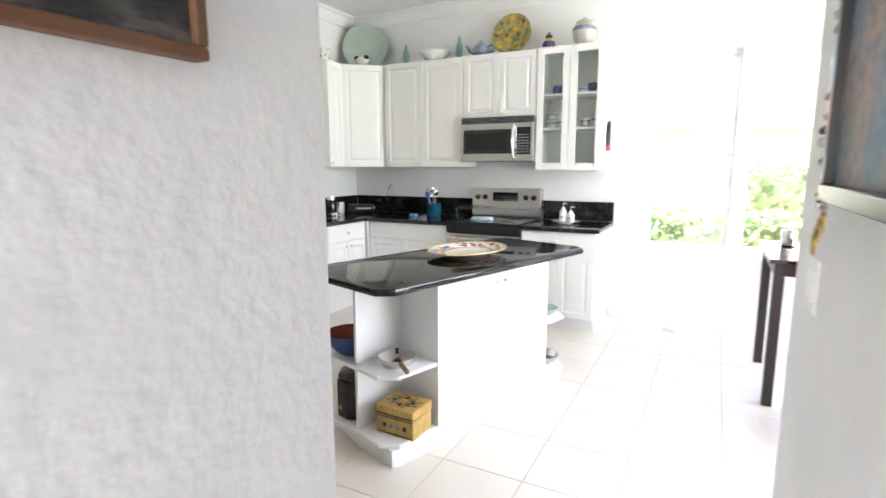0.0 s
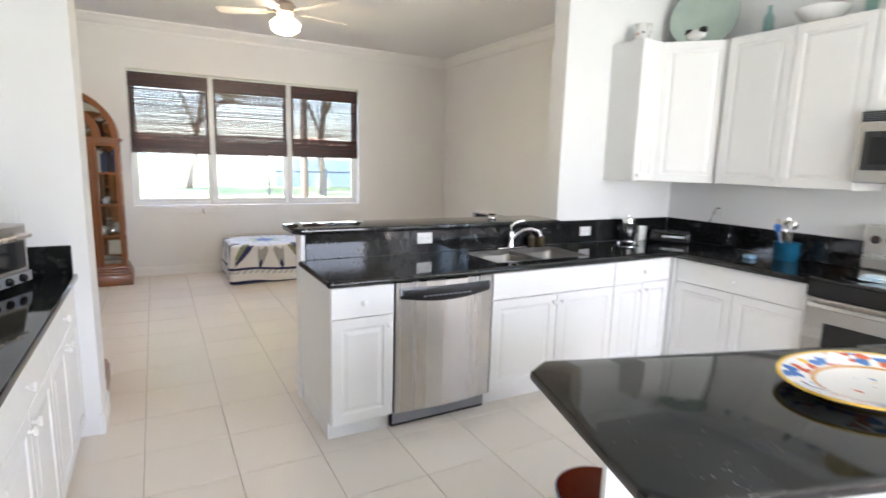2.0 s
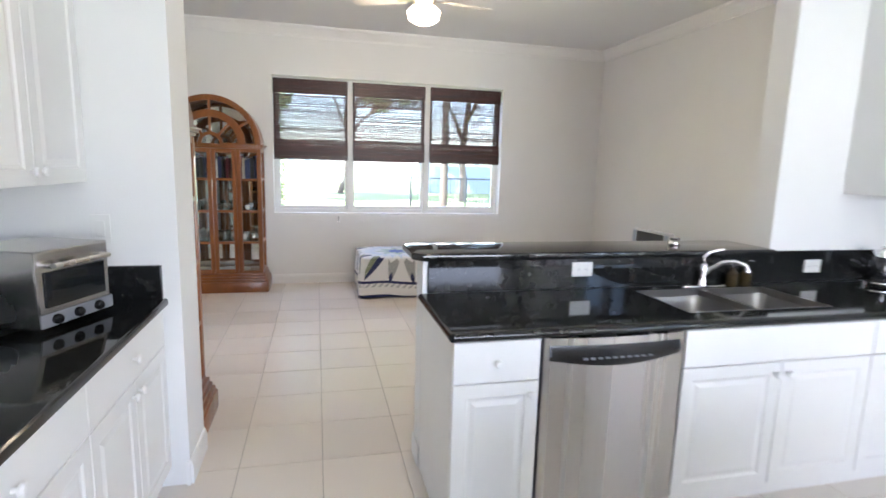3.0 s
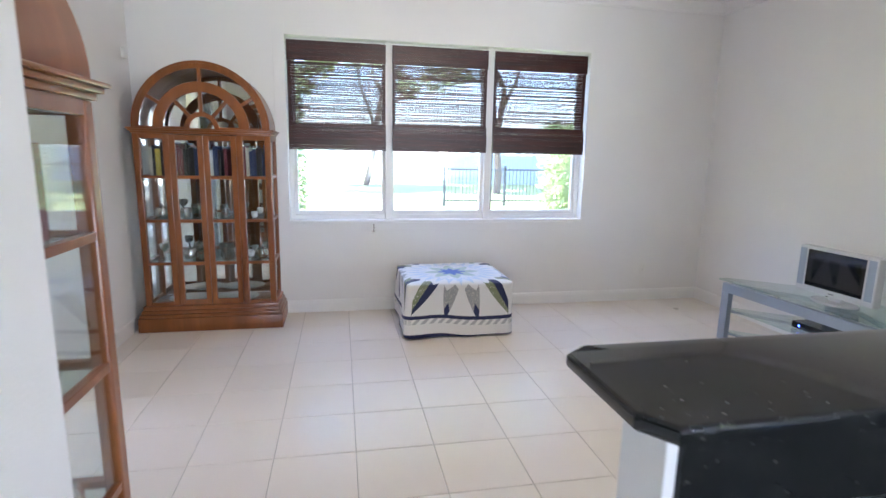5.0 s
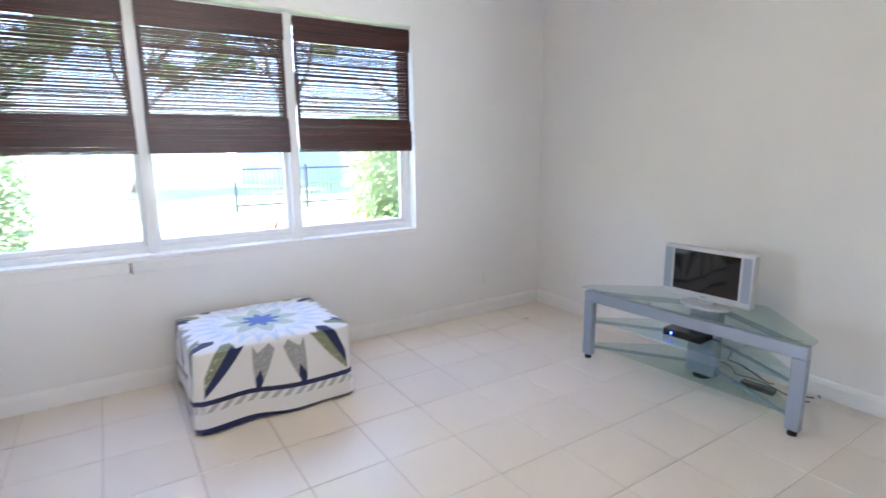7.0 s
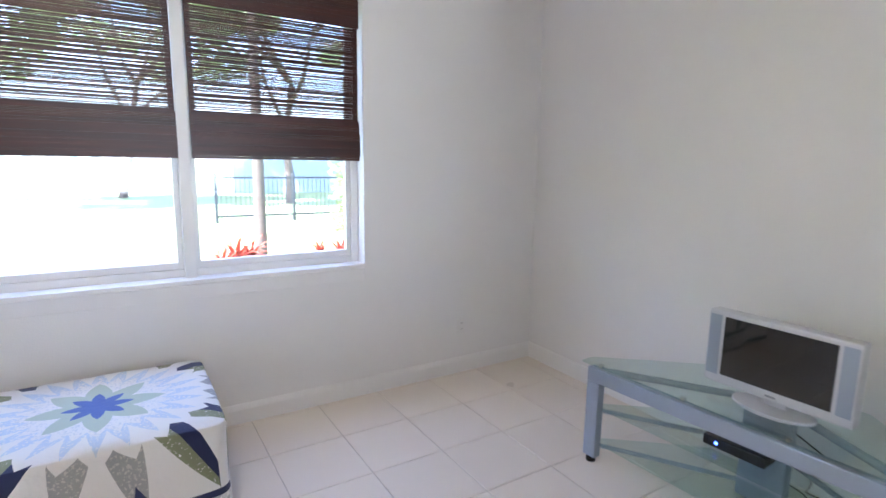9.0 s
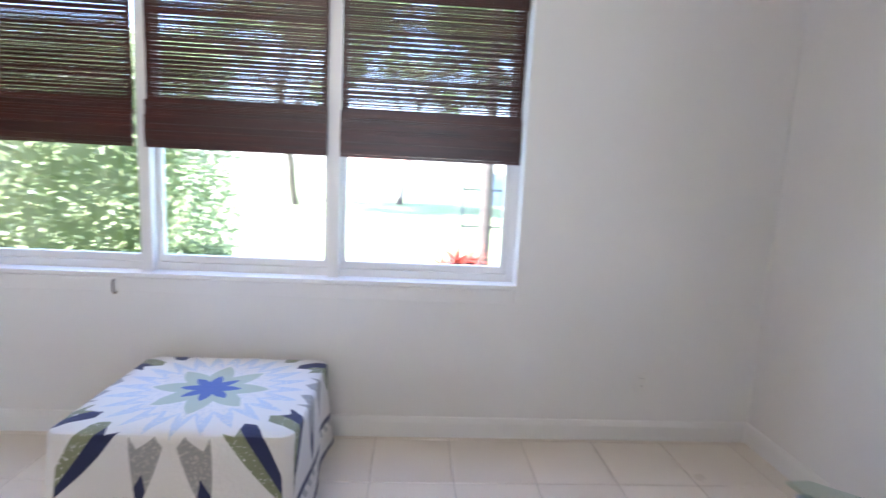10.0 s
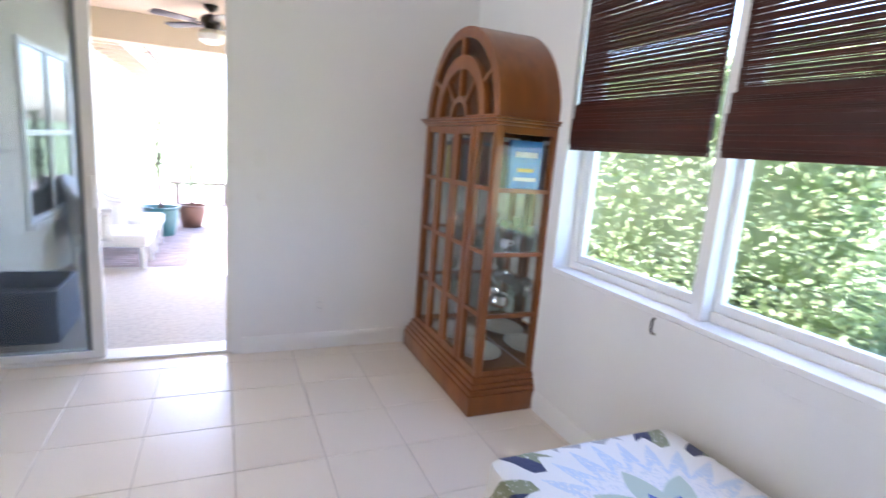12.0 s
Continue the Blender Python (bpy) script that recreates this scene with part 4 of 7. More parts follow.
def hutch(m, label):
    """Arched display cabinet; local x across, front looking to -y, back at y = depth."""
    r = empty("display_cabinet", m, label, "cabinet", "arched pine display cabinets")
    w, d = 1.05, 0.40
    hw = w / 2
    # moulded base
    bm = bmesh.new()
    for o, z0, z1 in ((0.055, 0.0, 0.12), (0.045, 0.12, 0.15), (0.03, 0.15, 0.18), (0.018, 0.18, 0.215)):
        add_box(bm, (-hw - o, -o, z0), (hw + o, d, z1), 0.006)
    finish(bm, "base", PINE, r, True)
    z0, z1 = 0.215, 1.64
    # corner posts and front stiles
    for x in (-hw, hw - 0.05):
        box("post", (x, 0, z0), (x + 0.05, 0.05, z1), PINE, r, 0.008)
        box("post", (x, d - 0.04, z0), (x + 0.05, d - 0.001, z1), PINE, r, 0.004)
    for x in (-0.305, 0.255):
        box("stile", (x, 0.002, z0), (x + 0.05, 0.04, z1), PINE, r, 0.006)
    for i in range(2):
        dx0, dx1 = ((-0.254, -0.002), (0.002, 0.254))[i]
        s = 0.042
        door = boxes("door", [((dx0, -0.004, z0 + 0.005), (dx0 + s, 0.024, z1 - 0.005)), ((dx1 - s, -0.004, z0 + 0.005), (dx1, 0.024, z1 - 0.005)),
                              ((dx0 + s, -0.004, z0 + 0.005), (dx1 - s, 0.024, z0 + 0.05)), ((dx0 + s, -0.004, z1 - 0.05), (dx1 - s, 0.024, z1 - 0.005))] +
                     [((dx0 + s, 0.0, z0 + 0.36 * k - 0.014), (dx1 - s, 0.02, z0 + 0.36 * k + 0.014)) for k in (1, 2, 3)], PINE, r, 0.003)
        box("pane", (dx0 + s, 0.009, z0 + 0.05), (dx1 - s, 0.012, z1 - 0.05), GLASS, door).visible_shadow = False
    for x0, x1 in ((-hw + 0.05, -0.305), (0.305, hw - 0.05)):
        for a, b in [(z0 + 0.36 * k - 0.012, z0 + 0.36 * k + 0.012) for k in (1, 2, 3)] + [(z0, z0 + 0.03), (z1 - 0.04, z1)]:
            box("rail", (x0, 0.006, a), (x1, 0.034, b), PINE, r, 0.002)
        box("pane", (x0, 0.018, z0 + 0.03), (x1, 0.021, z1 - 0.04), GLASS, r).visible_shadow = False
    for x in (-hw, hw - 0.03):
        for a, b in [(z0 + 0.36 * k - 0.012, z0 + 0.36 * k + 0.012) for k in (1, 2, 3)] + [(z0, z0 + 0.03), (z1 - 0.04, z1)]:
            box("rail", (x + 0.002, 0.05, a), (x + 0.028, d - 0.04, b), PINE, r, 0.002)
        box("pane", (x + 0.012, 0.05, z0 + 0.03), (x + 0.015, d - 0.04, z1 - 0.04), GLASS, r).visible_shadow = False
    for k in (1, 2, 3):
        box("shelf", (-hw + 0.031, 0.045, z0 + 0.36 * k - 0.004), (hw - 0.031, d - 0.02, z0 + 0.36 * k + 0.003), GREENGLASS, r)
    box("back", (-hw + 0.01, d - 0.012, z0), (hw - 0.01, d - 0.001, z1 + 0.03), PINE, r)
    box("mirror_back", (-hw + 0.05, d - 0.017, z0 + 0.005), (hw - 0.05, d - 0.0125, z1), MIRROR, r)
    # cornice
    bm = bmesh.new()
    for o, a, b in ((0.008, z1, z1 + 0.018), (0.022, z1 + 0.018, z1 + 0.034), (0.034, z1 + 0.034, z1 + 0.046)):
        add_box(bm, (-hw - o, -o, a), (hw + o, d, b), 0.004)
    finish(bm, "cornice", PINE, r, True)
    # arch
    cz = z1 + 0.046
    bm = bmesh.new()
    add_arc_band(bm, hw - 0.02, hw, 0, 180, 0.0, d - 0.002, 0, cz, 40)
    finish(bm, "barrel_top", PINE, r, True)
    bm = bmesh.new()
    add_arc_band(bm, hw - 0.06, hw - 0.0205, 0, 180, 0.0, 0.03, 0, cz, 40)
    add_arc_band(bm, 0.285, 0.365, 0, 180, -0.004, 0.03, 0, cz, 36)
    add_arc_band(bm, 0.095, 0.13, 0, 180, 0.0, 0.03, 0, cz, 24)
    for a, ra, rb in ((32, 0.365, 0.466), (90, 0.365, 0.466), (148, 0.365, 0.466), (48, 0.13, 0.285), (90, 0.13, 0.285), (132, 0.13, 0.285)):
        mm = Matrix.Translation((0, 0, cz)) @ Matrix.Rotation(-radians(a), 4, "Y")
        add_box(bm, (ra - 0.004, 0.002, -0.014), (rb + 0.004, 0.026, 0.014), 0.003, 2, 0, mm)
    add_box(bm, (-hw + 0.03, 0.0, cz), (-0.095, 0.028, cz + 0.012))
    add_box(bm, (0.095, 0.0, cz), (hw - 0.03, 0.028, cz + 0.012))
    finish(bm, "arch_frame", PINE, r, True)
    bm = bmesh.new()
    pts = arc_pts(hw - 0.04, 0, 180, 30)
    bm.faces.new([bm.verts.new((x, 0.016, cz + z + 0.001)) for x, z in pts])
    finish(bm, "arch_pane", GLASS, r).visible_shadow = False
    bm = bmesh.new()
    bm.faces.new([bm.verts.new((x, d - 0.02, cz + z + 0.001)) for x, z in arc_pts(hw - 0.021, 0, 180, 30)])
    finish(bm, "arch_mirror", MIRROR, r)
    return r


H1 = pose(-7.725, 0.172, 0, 0, 0, 90)
hutch(H1, "tall honey pine display cabinet with arched glass top")
H2 = pose(-4.66, 0.12, 0, 0, 0, -90)
hutch(H2, "tall arched honey pine display cabinet beside the kitchen wall")


def book(m, w, h, d, k):
    b = boxes("book", [((0, 0, 0), (w, d, h), 0), ((0.003, 0.004, 0.0015), (w - 0.003, d + 0.001, h + 0.0005), 1)], [BOOKS[k], BOOKS[2]], None, 0.0015, m)
    return tagged(b, "hardback book standing on a cabinet shelf", "book", "books in the cabinets")


def cup(m, mt, r=0.04, h=0.085, label="white coffee cup with a handle", group="cups on the shelves"):
    e = empty("cup", m, label, "cup", group)
    lathe("bowl", [(r * 0.6, 0), (r * 0.75, 0.004), (r, h * 0.4), (r, h), (r - 0.004, h), (r - 0.005, h * 0.4), (r * 0.6, 0.008), (0, 0.007)], mt, e, 20)
    tube("handle", [(r - 0.002, 0, h * 0.8), (r + 0.025, 0, h * 0.75), (r + 0.03, 0, h * 0.5), (r + 0.018, 0, h * 0.28), (r - 0.002, 0, h * 0.25)], 0.005, mt, e, 8)
    return e


def goblet(m, mt, s=1.0):
    return tagged(lathe("goblet", [(0.03 * s, 0), (0.03 * s, 0.004), (0.006 * s, 0.01), (0.005 * s, 0.06 * s), (0.03 * s, 0.085 * s), (0.036 * s, 0.13 * s), (0.033 * s, 0.13 * s), (0.027 * s, 0.088 * s), (0, 0.075 * s)], mt, None, 16, m),
                  "small silver goblet on a glass shelf", "goblet", "silverware in the cabinets")


def dish(m, mt, r, h=0.02, label="round plate", cat="plate", group="", sx=1.0):
    return tagged(lathe("plate", [(r * 0.5, 0), (r * 0.55, 0.003), (r * 0.72, h * 0.4), (r, h), (r, h + 0.004), (r * 0.7, h * 0.4 + 0.004), (r * 0.5, 0.006), (0, 0.006)], mt, None, 36, m, sx), label, cat, group)


random.seed(4)
for H, tilt in ((H1, 1), (H2, 0)):
    zb = [0.2155, 0.578 + 0.0005, 0.938 + 0.0005, 1.298 + 0.0005]
    x = -0.45
    while x < 0.44:
        w = random.uniform(0.018, 0.045)
        if random.random() < 0.88:
            book(H @ pose(x, 0.12, zb[3]), w, random.uniform(0.2, 0.29), 0.18, random.choice([0, 1, 2, 3, 3, 0, 6, 5, 7 if x < -0.35 else 1]))
        x += w + 0.002
    if tilt:
        tagged(boxes("book", [((0, 0, 0), (0.03, 0.20, 0.27), 0), ((0.0301, 0.03, 0.18), (0.031, 0.17, 0.21), 1), ((0.0301, 0.03, 0.05), (0.031, 0.17, 0.07), 1), ((0.0301, 0.05, 0.10), (0.031, 0.15, 0.12), 2)],
                     [BOOKS[4], BOOKS[6], BOOKS[7]], None, 0, H @ pose(0.455, 0.12, zb[3])), "bright blue book with white title on the cabinet shelf", "book", "books in the cabinets")
    for k in (1, 2):
        x = -0.42
        while x < 0.42:
            c = random.random()
            mm = H @ pose(x, random.uniform(0.14, 0.28), zb[k], 0, 0, random.uniform(0, 360))
            if c < 0.45:
                cup(mm, SILVER if random.random() < 0.7 else PORC, random.uniform(0.028, 0.04), random.uniform(0.05, 0.09), "small silver cup with a handle", "silverware in the cabinets")
            elif c < 0.8:
                goblet(mm, SILVER, random.uniform(0.8, 1.2))
            else:
                tagged(lathe("teapot", [(0.03, 0), (0.055, 0.02), (0.06, 0.05), (0.045, 0.085), (0.02, 0.095), (0.008, 0.105), (0.012, 0.115), (0, 0.12)], SILVER, None, 18, mm), "small silver pot on a glass shelf", "pot", "silverware in the cabinets")
            x += random.uniform(0.085, 0.13)
    for x in (-0.2, 0.16):
        dish(H @ pose(x, 0.19, zb[0]), PORC, 0.15, 0.02, "white oval platter lying on the cabinet floor", "platter", "platters in the cabinets", 1.3)


def blind(y0, y1, n):
    """Woven wood shade: a valance, the hanging reeds with gaps, and the gathered folds below."""
    x = WX + 0.005
    r = empty("window_blind", Matrix(), "dark brown woven bamboo roman shade pulled halfway", "blind", "bamboo shades of the wide window")
    rnd = random.Random(n)
    bm = bmesh.new()
    z = 1.77
    while z < 2.31:
        th = rnd.uniform(0.0035, 0.0075)
        s = rnd.uniform(-0.0015, 0.0015)
        a = y0 + rnd.uniform(0, 0.004)
        add_box(bm, (x - 0.030, a, z + s), (x - 0.026, y1 - rnd.uniform(0, 0.004), z + s + th))
        z += th + rnd.uniform(0.0001, 0.0011)
    tagged(finish(bm, "reeds", REED, r), kind="stuff")
    for nm, za, zb_, dx in (("valance", 2.315, 2.487, 0.0), ("fold", 1.60, 1.775, 0.0), ("fold", 1.565, 1.70, 0.012), ("hem", 1.538, 1.575, 0.004)):
        bm = bmesh.new()
        z = za
        while z < zb_ - 0.002:
            th = rnd.uniform(0.005, 0.010)
            add_box(bm, (x - 0.024 + dx + rnd.uniform(-0.001, 0.001), y0 - 0.002, z), (x - 0.012 + dx + rnd.uniform(-0.001, 0.003), y1 + 0.002, min(zb_, z + th)))
            z += th + rnd.choice((0.0, 0.0, 0.0006))
        finish(bm, nm, REED, r)
    for t in (0.0, 1.0):
        yy = y0 + 0.0 if t == 0 else y1 - 0.028
        box("edge_binding", (x - 0.034, yy, 1.70), (x - 0.031, yy + 0.028, 2.35), REED, r)


for i, (a, b) in enumerate(((0.815, 1.685), (1.75, 2.655), (2.725, 3.665))):
    blind(a, b, i)


def tv_stand():
    r = empty("tv_stand", pose(-6.82, 4.375, 0, 0, 0, 3.6), "silver metal and glass television stand with three tiers", "tv stand")
    w, d = 1.44, 0.50
    # front legs and cross beam
    boxes("frame", [((0, 0, 0.03), (0.075, 0.05, 0.44)), ((w - 0.075, 0, 0.03), (w, 0.05, 0.44)), ((0, 0, 0.44), (w, 0.05, 0.515))], SILVERP, r, 0.006)
    for x in (0.037, w - 0.037):
        lathe("foot", [(0.025, 0), (0.025, 0.02), (0.012, 0.03)], BLACK, r, 16, Matrix.Translation((x, 0.025, 0)))
    box("column", (w / 2 - 0.10, d - 0.16, 0.02), (w / 2 + 0.10, d - 0.08, 0.515), SILVERP, r, 0.01)
    lathe("foot", [(0.06, 0), (0.06, 0.012), (0.04, 0.02)], BLACK, r, 20, Matrix.Translation((w / 2, d - 0.12, 0)))
    shape = [(-0.02, -0.02), (w + 0.02, -0.02), (w + 0.02, 0.06), (w - 0.40, d), (0.40, d), (-0.02, 0.06)]
    prism("glass_top", shape, 0.535, 0.547, GREENGLASS, r, 0.002)
    low = [(0.03, 0.03), (w - 0.03, 0.03), (w - 0.05, 0.09), (w - 0.42, d - 0.02), (0.42, d - 0.02), (0.05, 0.09)]
    for z in (0.10, 0.295):
        prism("glass_shelf", low, z, z + 0.008, GREENGLASS, r, 0.002)
    for x0, x1 in ((0.05, w / 2 - 0.08), (w - 0.05, w / 2 + 0.08)):
        for z in (0.075, 0.27):
            tube("arm", [(x0, 0.04, z + 0.012), (x1, d - 0.14, z + 0.012)], 0.012, SILVERP, r, 8)
        tube("arm", [(x0, 0.04, 0.50), (x1, d - 0.14, 0.50)], 0.018, SILVERP, r, 8)
    for x, y in ((0.06, 0.03), (w - 0.06, 0.03), (w / 2, d - 0.12), (0.5, 0.03), (0.92, 0.03)):
        lathe("spacer", [(0.014, 0.514), (0.014, 0.5355)], CHROME, r, 12, Matrix.Translation((x, y, 0)))
    return r


tv_stand()
TVM = pose(-6.82, 4.375, 0, 0, 0, 3.6)


def television():
    r = empty("television", TVM @ pose(0.79, 0.20, 0.547, 0, 0, -2), "small silver flat-screen television with side speakers", "television")
    prism("stand_foot", [(0.16 * math.cos(a), 0.10 * math.sin(a)) for a in [2 * math.pi * i / 28 for i in range(28)]], 0.0, 0.014, SILVERT, r, 0.005)
    box("neck", (-0.05, 0.0, 0.013), (0.05, 0.03, 0.06), SILVERT, r, 0.006)
    box("case", (-0.285, -0.035, 0.045), (0.285, 0.035, 0.375), SILVERT, r, 0.01)
    box("back_cover", (-0.2, 0.034, 0.08), (0.2, 0.075, 0.33), GREY, r, 0.02)
    box("screen", (-0.21, -0.0385, 0.09), (0.21, -0.0355, 0.352), BGLASS, r)
    for x in (-0.25, 0.25):
        box("speaker_grille", (x - 0.025, -0.038, 0.085), (x + 0.025, -0.0355, 0.355), SILVERP, r)
    box("badge", (-0.02, -0.037, 0.062), (0.02, -0.0355, 0.07), GREY, r)


television()
dv_ = empty("media_box", TVM @ pose(0.55, 0.14, 0.303, 0, 0, 0), "small black media box with blue power light", "media player")
box("case", (0, 0, 0.003), (0.26, 0.16, 0.05), BLACK, dv_, 0.004)
led = mat("blue_led", (0.02, 0.05, 0.8), 0.4)
led.node_tree.nodes["Principled BSDF"].inputs["Emission Color"].default_value = (0.05, 0.1, 1, 1)
led.node_tree.nodes["Principled BSDF"].inputs["Emission Strength"].default_value = 3.0
lathe("light", [(0.006, 0), (0.006, 0.002), (0, 0.002)], led, dv_, 12, pose(0.06, -0.0005, 0.027, 90, 0, 0))
rnd = random.Random(9)
for a, b, zz in (((0.62, 0.33, 0.552), (0.95, 0.46, 0.30), 0.2), ((0.8, 0.3, 0.31), (1.15, 0.35, 0.11), 0.25), ((0.7, 0.45, 0.11), (1.30, 0.50, 0.004), 0.1)):
    pts = []
    for i in range(24):
        t = i / 23
        pts.append((a[0] + (b[0] - a[0]) * t + 0.05 * math.sin(t * 9), a[1] + (b[1] - a[1]) * t + 0.03 * math.sin(t * 13), max(0.004, a[2] + (b[2] - a[2]) * t - 0.10 * math.sin(math.pi * t) * zz)))
    tagged(tube("power_cable", pts, 0.0035, BLACK, None, 6, None, TVM), "black power cable behind the television stand", "cable", "cables under the television")
tagged(box("power_strip", (0.95, 0.42, 0.0), (1.15, 0.48, 0.035), BLACK, None, 0.006, 2, TVM), "black power adapter on the floor", "adapter")
tagged(tube("power_cable", [(1.25 + 0.09 * math.cos(a), 0.62 + 0.05 * math.sin(a), 0.005) for a in [i * 0.4 for i in range(15)]], 0.004, BLACK, None, 6, None, TVM), "coiled black cable on the floor", "cable", "cables under the television")


def ceiling_fan(m, drop, span, body, blade_mat, shade, label, blades=5, tulip=True):
    r = empty("ceiling_fan", m, label, "ceiling fan")
    lathe("canopy", [(0.07, 0), (0.065, -0.03), (0.03, -0.06), (0.013, -0.065), (0.013, -drop)], body, r, 24)
    lathe("motor", [(0.02, -drop), (0.075, -drop - 0.02), (0.10, -drop - 0.05), (0.10, -drop - 0.11), (0.07, -drop - 0.14), (0.05, -drop - 0.15)], body, r, 28)
    lathe("light_shade", [(0.06, -drop - 0.15), (0.10, -drop - 0.165), (0.135, -drop - 0.20), (0.12, -drop - 0.26), (0.07, -drop - 0.29), (0, -drop - 0.30)], shade, r, 24)
    for i in range(blades):
        mm = Matrix.Rotation(2 * math.pi * i / blades + 0.5, 4, "Z") @ Matrix.Translation((0, 0, -drop - 0.10)) @ Matrix.Rotation(radians(11), 4, "X")
        prism("blade", [(0.16, -0.05), (span - 0.05, -0.068), (span, -0.04), (span, 0.04), (span - 0.05, 0.068), (0.16, 0.05)], -0.004, 0.004, blade_mat, r, 0.001, mm)
        box("blade_iron", (0.08, -0.018, -0.008), (0.22, 0.018, -0.0045), body, r, 0.001, 2, mm)
    return r


SHADE = mat("lit_shade", (0.9, 0.8, 0.6), 0.4)
SHADE.node_tree.nodes["Principled BSDF"].inputs["Emission Color"].default_value = (1.0, 0.80, 0.52, 1)
SHADE.node_tree.nodes["Principled BSDF"].inputs["Emission Strength"].default_value = 1.3
OPAL = mat("opal_shade", (0.75, 0.72, 0.65), 0.3)
FANW = mat("fan_white", (0.72, 0.70, 0.66), 0.4, vary=0.04)
ceiling_fan(pose(-5.8, 2.16, CH), 0.15, 0.60, mat("fan_nickel", (0.5, 0.45, 0.38), 0.3, 1.0, vary=0.1), FANW, SHADE, "white ceiling fan with a lit glass shade")

# small wall things
def wall_plate(m, w=0.07, h=0.115, kind="outlet", label="white wall outlet plate", group=""):
    r = empty("wall_plate", m, label, kind, group)
    box("plate", (-w / 2, -0.006, -h / 2), (w / 2, -0.0005, h / 2), WHITEP, r, 0.003)
    if kind == "outlet":
        horizontal = w > h
        for s in (-1, 1):
            c = (s * 0.022, 0) if horizontal else (0, s * 0.022)
            lathe("socket", [(0.015, 0), (0.015, 0.002), (0, 0.002)], WHITEP, r, 16, pose(c[0], -0.006, c[1], 90, 0, 0))
            boxes("slots", [((c[0] - 0.006, -0.0088, c[1] - 0.004), (c[0] - 0.004, -0.0081, c[1] + 0.004)), ((c[0] + 0.004, -0.0088, c[1] - 0.004), (c[0] + 0.006, -0.0081, c[1] + 0.004))], INK, r)
    else:
        for x in ([0] if w < 0.1 else [-0.023, 0.023]):
            box("rocker", (x - 0.017, -0.010, -0.034), (x + 0.017, -0.006, 0.034), WHITEP, r, 0.002)
    return r


wall_plate(pose(-3.8285, 2.63, 1.01, 0, 0, 90), 0.115, 0.075)
wall_plate(pose(-3.8285, 4.10, 1.0, 0, 0, 90), 0.115, 0.075)
wall_plate(pose(-3.35, NY, 1.19))
wall_plate(pose(-3.899, 0.42, 1.215, 0, 0, 90), 0.075, 0.12, "jack", "white telephone jack plate on the wall")
wall_plate(pose(0.17, 1.37, 1.18, 0, 0, -90), 0.115, 0.115, "switch", "white double rocker light switch")
wall_plate(pose(-6.625, SY, 1.345, 0, 0, 180), 0.075, 0.115, "switch", "white light switch plate beside the door")
wall_plate(pose(-6.63, SY, 1.10, 0, 0, 180), 0.06, 0.06, "switch", "small white control plate beside the door")
wall_plate(pose(-7.03, SY, 0.325, 0, 0, 180))
wall_plate(pose(WX, 4.45, 0.355, 0, 0, 90))
sn = empty("motion_sensor", pose(-7.98, SY, 2.28), "small white alarm sensor high on the wall", "sensor")
box("case", (-0.03, 0.0, -0.045), (0.03, 0.035, 0.045), WHITEP, sn, 0.012)
br = empty("wall_bracket", pose(WX, 1.57, 0.82), "small metal blind cord bracket below the window", "bracket")
box("plate", (0.0005, -0.012, -0.05), (0.004, 0.012, 0.05), SILVER, br, 0.001)
tube("cleat", [(0.004, 0, 0.03), (0.02, 0, 0.02), (0.02, 0, -0.03), (0.012, 0, -0.04)], 0.004, DARKW, br, 8)


# ---- small kitchen things ----
def jar(name, prof, mt, m, label, cat, group="", seg=24, sx=1.0):
    return tagged(lathe(name, prof, mt, None, seg, m, sx), label, cat, group)


def on_island(u, w, z, rz=0):
    return IS @ pose(u, w, z, 0, 0, rz)


